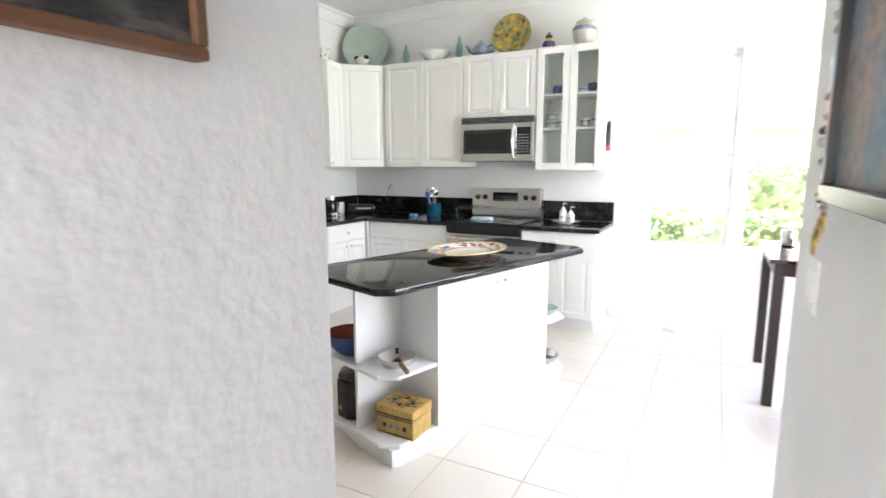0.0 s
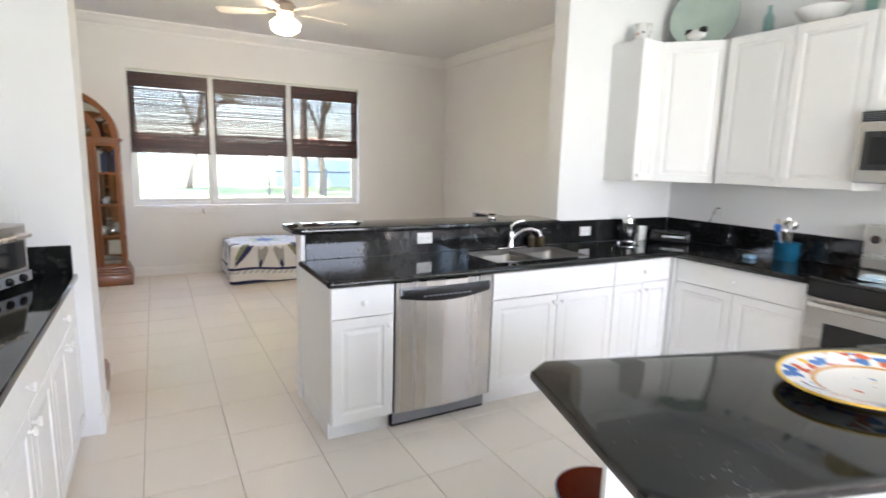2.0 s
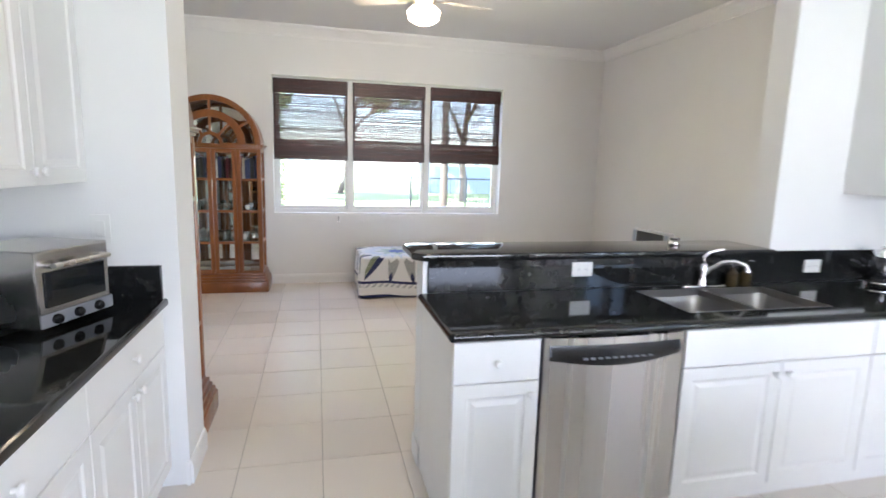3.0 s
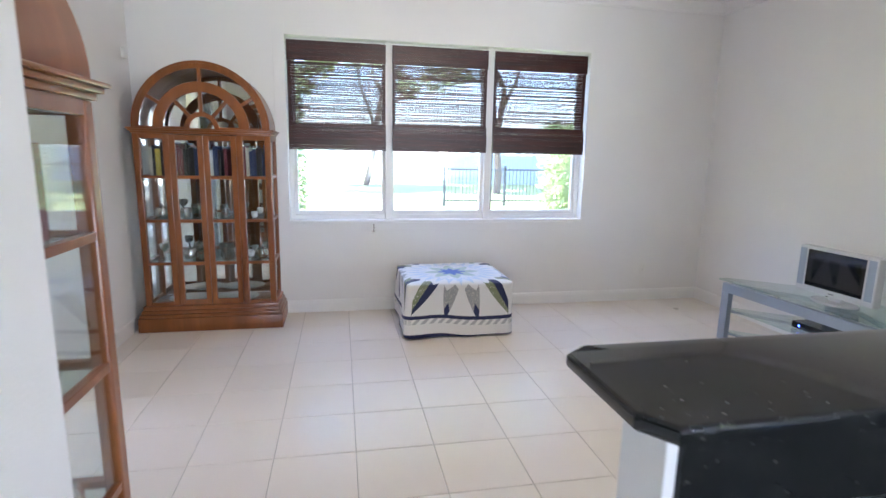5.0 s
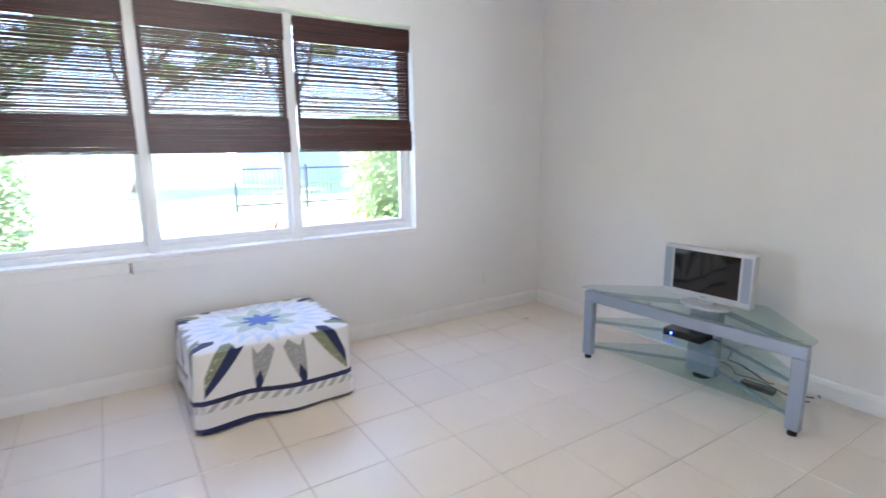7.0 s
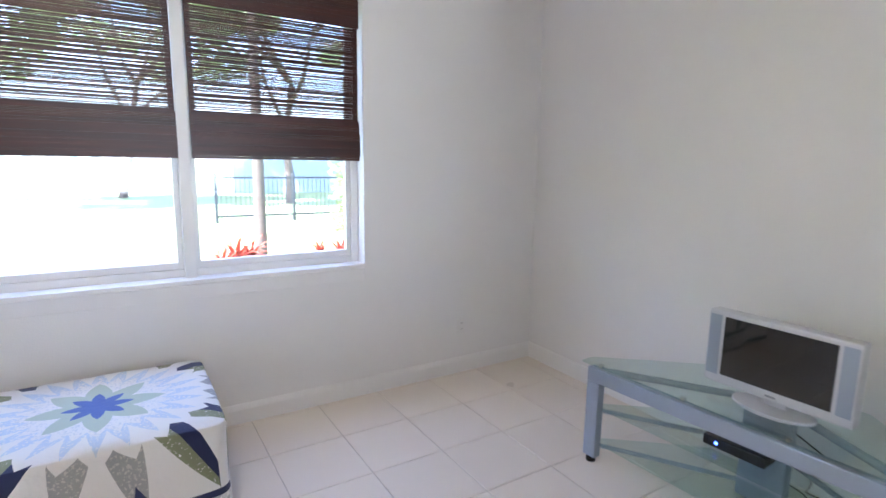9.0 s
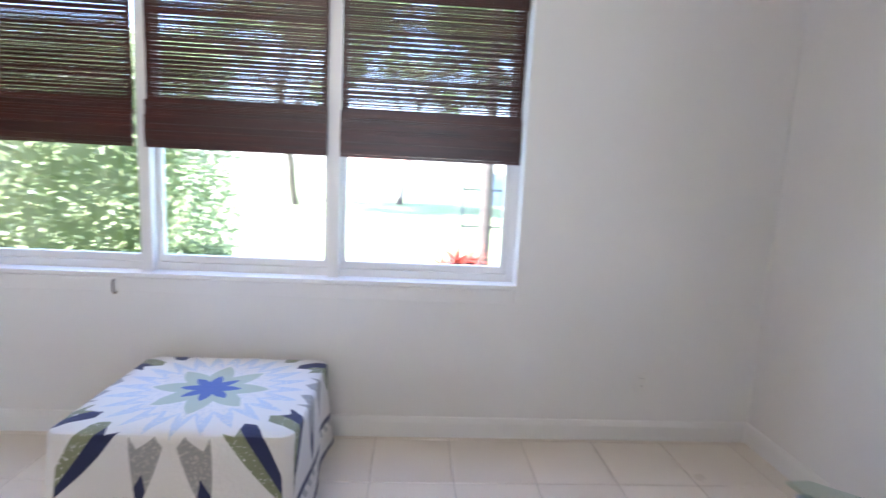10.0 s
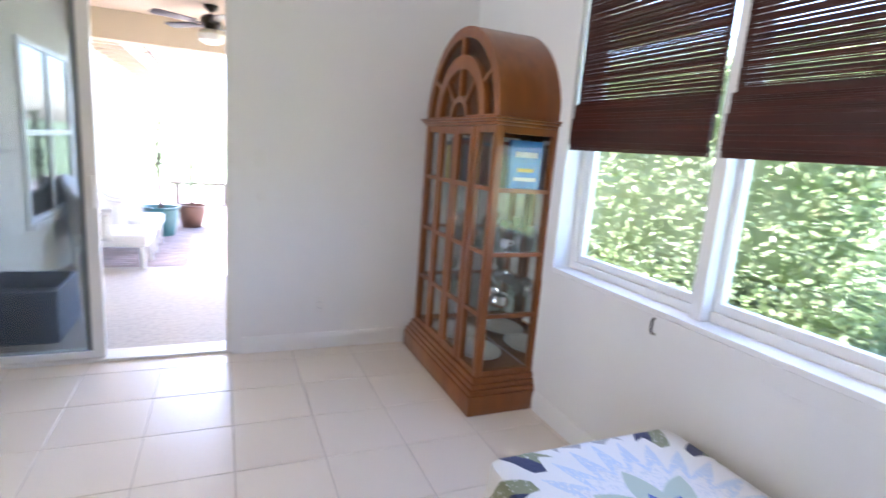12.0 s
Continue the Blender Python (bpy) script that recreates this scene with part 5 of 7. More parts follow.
def platter_mat():
    m = mat("painted_platter", (0.80, 0.77, 0.70), 0.18, coat=0.4)
    n, lk = m.node_tree.nodes, m.node_tree.links
    tc = n.new("ShaderNodeTexCoord")
    ln = n.new("ShaderNodeVectorMath")
    ln.operation = "LENGTH"
    mp = n.new("ShaderNodeMapping")
    mp.inputs["Scale"].default_value = (1 / 1.4, 1, 0)
    lk.new(tc.outputs["Object"], mp.inputs[0])
    lk.new(mp.outputs[0], ln.inputs[0])
    nz = n.new("ShaderNodeTexVoronoi")
    nz.inputs["Scale"].default_value = 34.0
    lk.new(tc.outputs["Object"], nz.inputs["Vector"])
    rp = n.new("ShaderNodeValToRGB")
    rp.color_ramp.interpolation = "CONSTANT"
    el = rp.color_ramp.elements
    el[0].position, el[0].color = 0.0, (0.80, 0.78, 0.72, 1)
    el[1].position, el[1].color = 0.28, (0.05, 0.16, 0.42, 1)
    for p, c in ((0.42, (0.80, 0.78, 0.72, 1)), (0.60, (0.55, 0.10, 0.03, 1)), (0.72, (0.80, 0.78, 0.72, 1)), (0.86, (0.70, 0.42, 0.05, 1))):
        e = el.new(p)
        e.color = c
    lk.new(nz.outputs["Color"], rp.inputs[0])

    def band(lo, hi, a, b):
        mx = n.new("ShaderNodeMix")
        mx.data_type = "RGBA"
        g, l, mu = n.new("ShaderNodeMath"), n.new("ShaderNodeMath"), n.new("ShaderNodeMath")
        g.operation, l.operation, mu.operation = "GREATER_THAN", "LESS_THAN", "MULTIPLY"
        g.inputs[1].default_value, l.inputs[1].default_value = lo, hi
        lk.new(ln.outputs["Value"], g.inputs[0])
        lk.new(ln.outputs["Value"], l.inputs[0])
        lk.new(g.outputs[0], mu.inputs[0])
        lk.new(l.outputs[0], mu.inputs[1])
        lk.new(mu.outputs[0], mx.inputs[0])
        for k, v in ((6, a), (7, b)):
            if hasattr(v, "links"):
                lk.new(v, mx.inputs[k])
            else:
                mx.inputs[k].default_value = (*v, 1)
        return mx.outputs[2]

    c = band(0.135, 0.195, (0.80, 0.77, 0.70), rp.outputs[0])
    c = band(0.0, 0.06, c, rp.outputs[0])
    c = band(0.122, 0.132, c, (0.55, 0.25, 0.03))
    c = band(0.198, 0.3, c, (0.72, 0.44, 0.05))
    lk.new(c, n["Principled BSDF"].inputs["Base Color"])
    return m


jar("platter", [(0.10, 0), (0.11, 0.0), (0.13, 0.014), (0.20, 0.034), (0.209, 0.038), (0.208, 0.043), (0.198, 0.041), (0.13, 0.022), (0.10, 0.012), (0, 0.012)], platter_mat(), on_island(0.92, 0.35, 0.9065, 8),
    "large oval painted ceramic platter with yellow rim", "platter", "", 48, 1.4)
bl = empty("bowl", on_island(0.165, 0.49, 0.456), "deep bowl, navy outside and red inside", "bowl")
lathe("outside", [(0.0, 0), (0.07, 0.004), (0.11, 0.045), (0.13, 0.10), (0.132, 0.115), (0.128, 0.118)], COBALT, bl, 36, caps=False)
lathe("inside", [(0.128, 0.118), (0.124, 0.10), (0.10, 0.045), (0.05, 0.014), (0, 0.012)], TERRA, bl, 36, caps=False)
pn = empty("saucepan", on_island(0.235, 0.20, 0.456), "small steel lidded pan with wooden handle", "pan")
lathe("pan", [(0.075, 0), (0.085, 0.01), (0.09, 0.04), (0.094, 0.042), (0.06, 0.055), (0.02, 0.062), (0, 0.063)], SILVER, pn, 32)
lathe("lid_knob", [(0.006, 0.062), (0.012, 0.075), (0, 0.08)], BLACK, pn, 14)
tube("handle", [(-0.04, -0.075, 0.03), (-0.065, -0.12, 0.034), (-0.09, -0.18, 0.03)], 0.012, mat("worn_wood", (0.22, 0.12, 0.06), 0.5, vary=0.3, vscale=20), pn, 10)
ob_ = empty("octagonal_box", on_island(0.19, 0.49, 0.111), "black lacquered octagonal box painted with flowers", "box")
prism("box", [(0.105 * math.cos(radians(22.5 + 45 * i)), 0.105 * math.sin(radians(22.5 + 45 * i))) for i in range(8)], 0, 0.20, LACQ, ob_, 0.004)
prism("lid", [(0.098 * math.cos(radians(22.5 + 45 * i)), 0.098 * math.sin(radians(22.5 + 45 * i))) for i in range(8)], 0.2005, 0.245, LACQ, ob_, 0.02)
rnd = random.Random(3)
for i in range(26):
    k = i % 8
    a = 45 * k
    mm = Matrix.Rotation(radians(a), 4, "Z") @ pose(0.0975, rnd.uniform(-0.025, 0.025), rnd.uniform(0.03, 0.18), 0, 90, 0)
    q = rnd.uniform(0.006, 0.013)
    lathe("painted_flower", [(q, 0), (q, 0.0008), (0, 0.0012)], rnd.choice((TERRA, TERRA, GREENL, YELLOW)), ob_, 8, mm)
gb = empty("painted_box", on_island(0.245, 0.165, 0.111, -75), "gold painted keepsake box with scroll ornament", "box")
box("box", (-0.11, -0.085, 0), (0.11, 0.085, 0.10), GOLD, gb, 0.004)
box("lid", (-0.114, -0.089, 0.103), (0.114, 0.089, 0.15), GOLD, gb, 0.008)
for k in range(8):
    a = radians(45 * k)
    lathe("ornament", [(0.014, 0), (0.014, 0.001), (0, 0.0015)], (INK, BLUEGREY, TERRA, GREENL)[k % 4], gb, 10, pose(0.055 * math.cos(a), 0.04 * math.sin(a), 0.15))
    tube("scroll", [((0.02 + 0.01 * t) * math.cos(a + t * 0.25) * 1.35, (0.02 + 0.01 * t) * math.sin(a + t * 0.25), 0.1508) for t in range(6)], 0.002, INK, gb, 5)
for x in (-0.06, -0.02, 0.02, 0.06):
    lathe("ornament", [(0.012, 0), (0.012, 0.001), (0, 0.0015)], (INK, BLUEGREY)[int(abs(x) < 0.03)], gb, 10, pose(x, -0.085, 0.05, 90, 0, 0))
boxes("inlay_lines", [((-0.105, -0.0865, 0.09), (0.105, -0.0852, 0.094)), ((-0.105, -0.0865, 0.008), (0.105, -0.0852, 0.012)), ((-0.11, -0.0905, 0.108), (0.11, -0.0892, 0.113))], INK, gb)
jar("bowl", [(0.05, 0), (0.09, 0.03), (0.115, 0.07), (0.111, 0.07), (0.085, 0.033), (0, 0.012)], SILVER, on_island(1.49, 0.19, 0.111), "steel mixing bowl on the low island shelf", "bowl")
jar("bowl", [(0.04, 0), (0.07, 0.02), (0.09, 0.05), (0.086, 0.05), (0.06, 0.022), (0, 0.012)], CELADON, on_island(1.49, 0.18, 0.456), "pale green bowl on the island shelf", "bowl")

# on the counters
cf_ = empty("carafe", pose(-3.70, 4.45, CT1), "dark glass coffee carafe with chrome top on a trivet", "carafe")
lathe("trivet", [(0.10, 0.02), (0.10, 0.026), (0, 0.026)], CHROME, cf_, 28)
for k in range(3):
    lathe("foot", [(0.006, 0), (0.006, 0.021)], CHROME, cf_, 8, Matrix.Translation((0.07 * math.cos(k * 2.1), 0.07 * math.sin(k * 2.1), 0)))
lathe("body", [(0.055, 0.0265), (0.06, 0.04), (0.06, 0.13), (0.045, 0.16)], BGLASS, cf_, 24)
lathe("collar", [(0.046, 0.16), (0.05, 0.165), (0.046, 0.20), (0.04, 0.205), (0.012, 0.208), (0.012, 0.225), (0, 0.228)], CHROME, cf_, 24)
tube("handle", [(0.05, 0, 0.18), (0.095, 0, 0.17), (0.10, 0, 0.10), (0.06, 0, 0.06)], 0.008, BLACK, cf_, 8)
rd = empty("radio", pose(-3.60, 4.86, CT1, 0, 0, 35), "low black radio with a silver front bar", "radio")
box("case", (-0.15, -0.08, 0.003), (0.15, 0.08, 0.095), BLACK, rd, 0.012)
box("display", (-0.06, -0.083, 0.045), (0.11, -0.0805, 0.062), SILVERT, rd, 0.001)
bk = empty("packet", pose(-3.79, 4.72, CT1, 0, 0, 80), "small white packet by the wall", "packet")
box("packet", (-0.04, -0.02, 0), (0.04, 0.02, 0.12), WHITEP, bk, 0.004)
tagged(tube("plug", [(-3.35, NY - 0.008, 1.21), (-3.35, NY - 0.05, 1.215), (-3.36, NY - 0.06, 1.18), (-3.40, NY - 0.05, 1.10), (-3.44, NY - 0.06, 0.95), (-3.46, 4.95, 0.912)], 0.005, BLACK, None, 8), "black plug and cord in a wall outlet", "plug")
ck = empty("utensil_crock", pose(-2.70, 4.93, CT1), "teal glazed crock full of kitchen utensils", "crock")
lathe("crock", [(0.075, 0), (0.08, 0.01), (0.082, 0.12), (0.085, 0.125), (0.08, 0.128), (0.075, 0.12), (0.07, 0.02), (0, 0.015)], TEAL, ck, 28)
rnd = random.Random(5)
for i in range(9):
    a, q = rnd.uniform(0, 6.28), rnd.uniform(0.01, 0.05)
    l = rnd.uniform(0.20, 0.26)
    p0 = Vector((q * math.cos(a) * 0.5, q * math.sin(a) * 0.5, 0.03))
    p1 = Vector((q * math.cos(a) * 1.9, q * math.sin(a) * 1.2, l))
    mt = rnd.choice((SILVER, SILVER, BOOKS[5], BOOKS[4], BOOKS[2]))
    tube("utensil", [p0, p1], 0.005, mt, ck, 6)
    lathe("utensil_head", [(0.004, -0.02), (0.02, 0.0), (0.024, 0.025), (0.015, 0.045), (0, 0.05)], mt, ck, 10, Matrix.Translation(p1) @ pose(0, 0, 0, rnd.uniform(-20, 20), rnd.uniform(-30, 30), rnd.uniform(0, 180)), 1.0, 0.35)
tw = empty("dish_towel", pose(-2.02, 4.66, 0.9185, 0, 0, 10), "folded blue checked dish towel on the stove", "towel")
boxes("fold", [((-0.10, -0.08, 0.0), (0.10, 0.08, 0.012)), ((-0.095, -0.078, 0.0125), (0.09, 0.07, 0.024))], mat("blue_check_cloth", (0.42, 0.60, 0.72), 0.9, color2=(0.70, 0.78, 0.80), vscale=26, bump=0.2, bscale=120), tw, 0.006)
sp_ = empty("spoon_rest", pose(-2.83, 4.72, CT1), "small pale blue spoon rest", "spoon rest")
box("dish", (-0.035, -0.035, 0), (0.035, 0.035, 0.03), mat("pale_blue_glaze", (0.25, 0.42, 0.60), 0.2, vary=0.2), sp_, 0.012)
tr = empty("soap_tray", pose(-1.24, 4.78, CT1), "white tray holding pump bottles beside the stove", "tray")
lathe("tray", [(0.06, 0), (0.07, 0.012), (0.125, 0.02), (0.128, 0.024), (0.07, 0.017), (0, 0.016)], PORC, tr, 36)
for x, h in ((-0.025, 0.12), (0.045, 0.09)):
    b_ = empty("soap_bottle", pose(-1.24 + x, 4.78, CT1 + 0.017), "white ceramic soap bottle with pump", "bottle", "soap bottles on the tray")
    lathe("bottle", [(0.032, 0), (0.034, 0.006), (0.034, h * 0.75), (0.016, h), (0.014, h + 0.01), (0, h + 0.01)], PORC, b_, 20)
    tube("pump", [(0, 0, h), (0, 0, h + 0.045), (0.03, -0.01, h + 0.045)], 0.006, WHITEP, b_, 8)
    box("print", (-0.018, -0.0352, h * 0.3), (0.018, -0.0325, h * 0.42), GREY, b_)
om = empty("oven_mitt", pose(-0.9395, 4.96, 1.83, 0, 0, 90) @ Matrix.Diagonal((0.75, 0.75, 0.75, 1)), "black and red oven mitt on a hook", "oven mitt")
prism("mitt", [(-0.055, -0.30), (0.04, -0.30), (0.055, -0.10), (0.03, -0.01), (0.0, 0.0), (-0.03, -0.02), (-0.05, -0.12), (-0.085, -0.16), (-0.08, -0.20), (-0.055, -0.19)], 0.006, 0.04, INK, om, 0.012, pose(0, 0, 0, 90, 0, 0))
prism("trim", [(-0.058, -0.36), (0.043, -0.36), (0.042, -0.295), (-0.057, -0.295)], 0.004, 0.043, RED, om, 0.01, pose(0, 0, 0, 90, 0, 0))
tube("hook", [(0, -0.001, 0.03), (0, -0.03, 0.02), (0, -0.03, -0.005)], 0.004, CHROME, om, 6)
wd = empty("glass_paperweight", pose(-3.98, 3.28, 1.1045), "small clear glass votive on the bar top", "votive")
lathe("glass", [(0.03, 0), (0.032, 0.005), (0.032, 0.022), (0.026, 0.03), (0.03, 0.045), (0.027, 0.045), (0.02, 0.03), (0, 0.025)], SILVER, wd, 20)

# on top of the wall cabinets
TZ = UZ1 + 0.0005


def disc_plate(m, mt, rr, label, dots=None):
    e = empty("display_plate", m, label, "plate")
    lathe("plate", [(rr * 0.4, 0.0), (rr * 0.62, 0.006), (rr, 0.03), (rr, 0.035), (rr * 0.6, 0.012), (rr * 0.4, 0.008), (0, 0.008)], mt, e, 40)
    if dots:
        for k in range(8):
            a = 2 * math.pi * k / 8
            lathe("painted_motif", [(rr * 0.17, 0), (rr * 0.17, 0.0014), (0, 0.002)], dots[k % len(dots)], e, 10, pose(rr * 0.76 * math.cos(a), rr * 0.76 * math.sin(a), 0.021, 0, 0, math.degrees(a)) @ pose(0, 0, 0, 0, -24, 0), 1.0, 0.62)
        for k in range(6):
            a = 2 * math.pi * k / 6
            lathe("painted_motif", [(rr * 0.11, 0), (rr * 0.11, 0.0012), (0, 0.0016)], dots[(k + 1) % len(dots)], e, 10, pose(rr * 0.3 * math.cos(a), rr * 0.3 * math.sin(a), 0.0085))
    return e


disc_plate(pose(-1.87, 5.00, TZ + 0.195, 80, 0, 0), MAIOLICA, 0.195, "large yellow and green painted round plate", [GREENL, BOOKS[5], YELLOW])
disc_plate(pose(-3.55, 4.94, TZ + 0.235, 78, 0, 25), CELADON, 0.25, "large pale green round platter leaning on the wall")
jar("bottle", [(0.032, 0), (0.034, 0.005), (0.034, 0.12), (0.014, 0.16), (0.012, 0.20), (0.015, 0.202), (0, 0.203)], glass_mat("aqua_glass", (0.62, 0.80, 0.78)), pose(-3.02, 4.92, TZ), "pale aqua glass bottle on the cabinet", "bottle", "aqua bottles")
jar("bottle", [(0.03, 0), (0.032, 0.005), (0.032, 0.13), (0.014, 0.17), (0.012, 0.22), (0.015, 0.222), (0, 0.223)], glass_mat("aqua_glass_b", (0.62, 0.80, 0.78)), pose(-2.40, 4.92, TZ), "tall pale aqua glass bottle on the cabinet", "bottle", "aqua bottles")
jar("bowl", [(0.055, 0), (0.06, 0.01), (0.12, 0.05), (0.155, 0.105), (0.15, 0.105), (0.11, 0.05), (0, 0.02)], PORC, pose(-2.68, 4.93, TZ), "white porcelain serving bowl on the cabinet", "bowl")


def teapot(m, mt, s, label):
    e = empty("teapot", m, label, "teapot")
    lathe("body", [(0.05 * s, 0), (0.055 * s, 0.006 * s), (0.095 * s, 0.05 * s), (0.095 * s, 0.09 * s), (0.05 * s, 0.135 * s), (0.045 * s, 0.14 * s)], mt, e, 28)
    lathe("lid", [(0.05 * s, 0.138 * s), (0.03 * s, 0.155 * s), (0.008 * s, 0.162 * s), (0.014 * s, 0.175 * s), (0, 0.185 * s)], mt, e, 20)
    tube("spout", [(-0.08 * s, 0, 0.05 * s), (-0.13 * s, 0, 0.08 * s), (-0.15 * s, 0, 0.12 * s), (-0.175 * s, 0, 0.14 * s)], 0.02 * s, mt, e, 10, 0.009 * s)
    tube("handle", [(0.08 * s, 0, 0.11 * s), (0.135 * s, 0, 0.125 * s), (0.155 * s, 0, 0.09 * s), (0.13 * s, 0, 0.05 * s), (0.088 * s, 0, 0.045 * s)], 0.009 * s, mt, e, 8)


teapot(pose(-2.17, 4.93, TZ), BLUEGREY, 0.92, "blue-grey glazed teapot on the cabinet")
gj = empty("ginger_jar", pose(-1.49, 4.93, TZ), "small painted lidded jar with dark cap", "jar")
lathe("body", [(0.03, 0), (0.055, 0.03), (0.058, 0.06), (0.03, 0.10), (0.026, 0.11)], YELLOW, gj, 24)
lathe("painted_band", [(0.0565, 0.03), (0.0605, 0.045), (0.0600, 0.06), (0.049, 0.08)], COBALT, gj, 24)
lathe("lid", [(0.03, 0.109), (0.034, 0.115), (0.03, 0.135), (0.008, 0.15), (0.01, 0.16), (0, 0.168)], LACQ, gj, 20)
sj = empty("stoneware_jar", pose(-1.17, 4.93, TZ), "grey stoneware jar with lid and blue marks", "jar")
lathe("body", [(0.06, 0), (0.07, 0.01), (0.10, 0.09), (0.102, 0.15), (0.075, 0.20), (0.068, 0.205)], STONEW, sj, 32)
lathe("painted_band", [(0.1035, 0.135), (0.1037, 0.15), (0.094, 0.17), (0.0935, 0.17)], BLUEGREY, sj, 32)
lathe("lid", [(0.078, 0.204), (0.075, 0.215), (0.03, 0.235), (0.012, 0.24), (0.014, 0.25), (0, 0.255)], STONEW, sj, 28)
cw = empty("figurine", pose(-3.40, 4.66, TZ), "small black and white pottery figurine", "figurine")
lathe("body", [(0.02, 0), (0.05, 0.02), (0.055, 0.05), (0.03, 0.075), (0, 0.08)], PORC, cw, 20, None, 1.5, 0.8)
for x in (-0.06, 0.06):
    lathe("patch", [(0.02, 0), (0.03, 0.015), (0.025, 0.04), (0, 0.05)], LACQ, cw, 14, pose(x, -0.005, 0.045))
pt_ = empty("pitcher", pose(-3.70, 4.42, TZ), "white pitcher painted with blue flowers", "pitcher")
lathe("body", [(0.04, 0), (0.05, 0.01), (0.062, 0.06), (0.04, 0.11), (0.045, 0.15), (0.041, 0.15), (0.036, 0.11), (0, 0.10)], PORC, pt_, 24)
tube("handle", [(0.04, 0, 0.14), (0.09, 0, 0.13), (0.09, 0, 0.08), (0.055, 0, 0.045)], 0.007, PORC, pt_, 8)
tube("spout", [(-0.035, 0, 0.12), (-0.06, 0, 0.15), (-0.075, 0, 0.165)], 0.014, PORC, pt_, 8, 0.008)
for k in range(9):
    lathe("painted_flower", [(0.009, 0), (0.009, 0.001), (0, 0.0015)], (COBALT, TERRA)[k % 2], pt_, 8, Matrix.Rotation(k * 0.7, 4, "Z") @ pose(0.0605, 0, 0.05 + 0.012 * (k % 3), 0, 90, 0))

# cups inside the glass-front cabinet
gx = -1.54
for i, (x, lvl, mt, q, h, lb) in enumerate(((0.16, 2, COBALT, 0.05, 0.08, "cobalt blue mug"), (0.50, 2, COBALT, 0.05, 0.085, "cobalt blue mug"), (0.40, 2, PORC, 0.03, 0.06, "small white cup"),
                                           (0.11, 1, PORC, 0.048, 0.075, "white cup painted with blue"), (0.21, 1, PORC, 0.045, 0.08, "white cup painted with blue"), (0.44, 1, PORC, 0.048, 0.085, "white cup painted with blue"), (0.54, 1, PORC, 0.045, 0.10, "white cup painted with blue"),
                                           (0.12, 1.5, PORC, 0.046, 0.07, "white cup painted with blue"))):
    z = gz[int(lvl)] + 0.0185 + (0.078 if lvl == 1.5 else 0)
    c = cup(pose(gx + 0.94 * x, UY + 0.14, z, 0, 0, -35), mt, q, h, lb + " on a cabinet shelf", "cups in the glass cabinet")
    if mt is PORC:
        lathe("painted_band", [(q + 0.0004, h * 0.55), (q + 0.0008, h * 0.6), (q + 0.0008, h * 0.72), (q + 0.0004, h * 0.76)], BLUEGREY, c, 20)


# ---- entry and breakfast nook ----
def picture(name, m, w, h, fw, frame_mat, art, label, depth=0.025):
    r = empty(name, m, label, "picture")
    boxes("frame", [((-w / 2, -depth, -h / 2), (w / 2, -0.001, -h / 2 + fw)), ((-w / 2, -depth, h / 2 - fw), (w / 2, -0.001, h / 2)),
                    ((-w / 2, -depth, -h / 2 + fw), (-w / 2 + fw, -0.001, h / 2 - fw)), ((w / 2 - fw, -depth, -h / 2 + fw), (w / 2, -0.001, h / 2 - fw))], frame_mat, r, 0.003)
    box("canvas", (-w / 2 + fw, -depth * 0.6, -h / 2 + fw), (w / 2 - fw, -0.002, h / 2 - fw), art, r)
    return r


ART1 = mat("dark_painting", (0.02, 0.02, 0.02), 0.4, color2=(0.16, 0.15, 0.14), vscale=9, fine=0.4, fscale=30, stretch=(1, 1, 3))
ART2 = mat("coast_painting", (0.05, 0.16, 0.25), 0.5, color2=(0.42, 0.22, 0.10), vscale=5, fine=0.4, fscale=40)
picture("picture", pose(-0.536, 0.13, 1.831, 0, 0, 90), 0.58, 0.58, 0.014, BOOKS[5], ART1, "dark painting in a thin brown frame")
picture("picture", pose(0.17, 0.915, 1.68, 0, 0, -90), 0.50, 0.62, 0.03, LACQ, ART2, "blue and orange painting in a dark frame", 0.04)
ky = empty("key_rack", pose(0.17, 1.215, 1.665, 0, 0, -90), "bunch of keys and beads hanging on the wall", "keys")
box("plate", (-0.025, -0.02, -0.05), (0.025, -0.001, 0.10), DARKW, ky, 0.006)
rnd = random.Random(8)
for i in range(34):
    z = 0.08 - 0.40 * i / 34
    lathe("bead", [(0.003, -0.008), (0.011, 0), (0.003, 0.008)], rnd.choice((LACQ, BRASS, SILVER, STONEW, BOOKS[5])), ky, 10, pose(rnd.uniform(-0.022, 0.022), -0.014 - rnd.uniform(0, 0.018), z, rnd.uniform(0, 90), rnd.uniform(0, 90), 0))
for i in range(3):
    tube("ring", [(0.018 * math.cos(t * 0.55) + 0.01 * (i - 1), -0.02 - 0.006 * i, -0.335 + 0.024 * math.sin(t * 0.55) - 0.02 * i) for t in range(13)], 0.0028, BRASS, ky, 6)

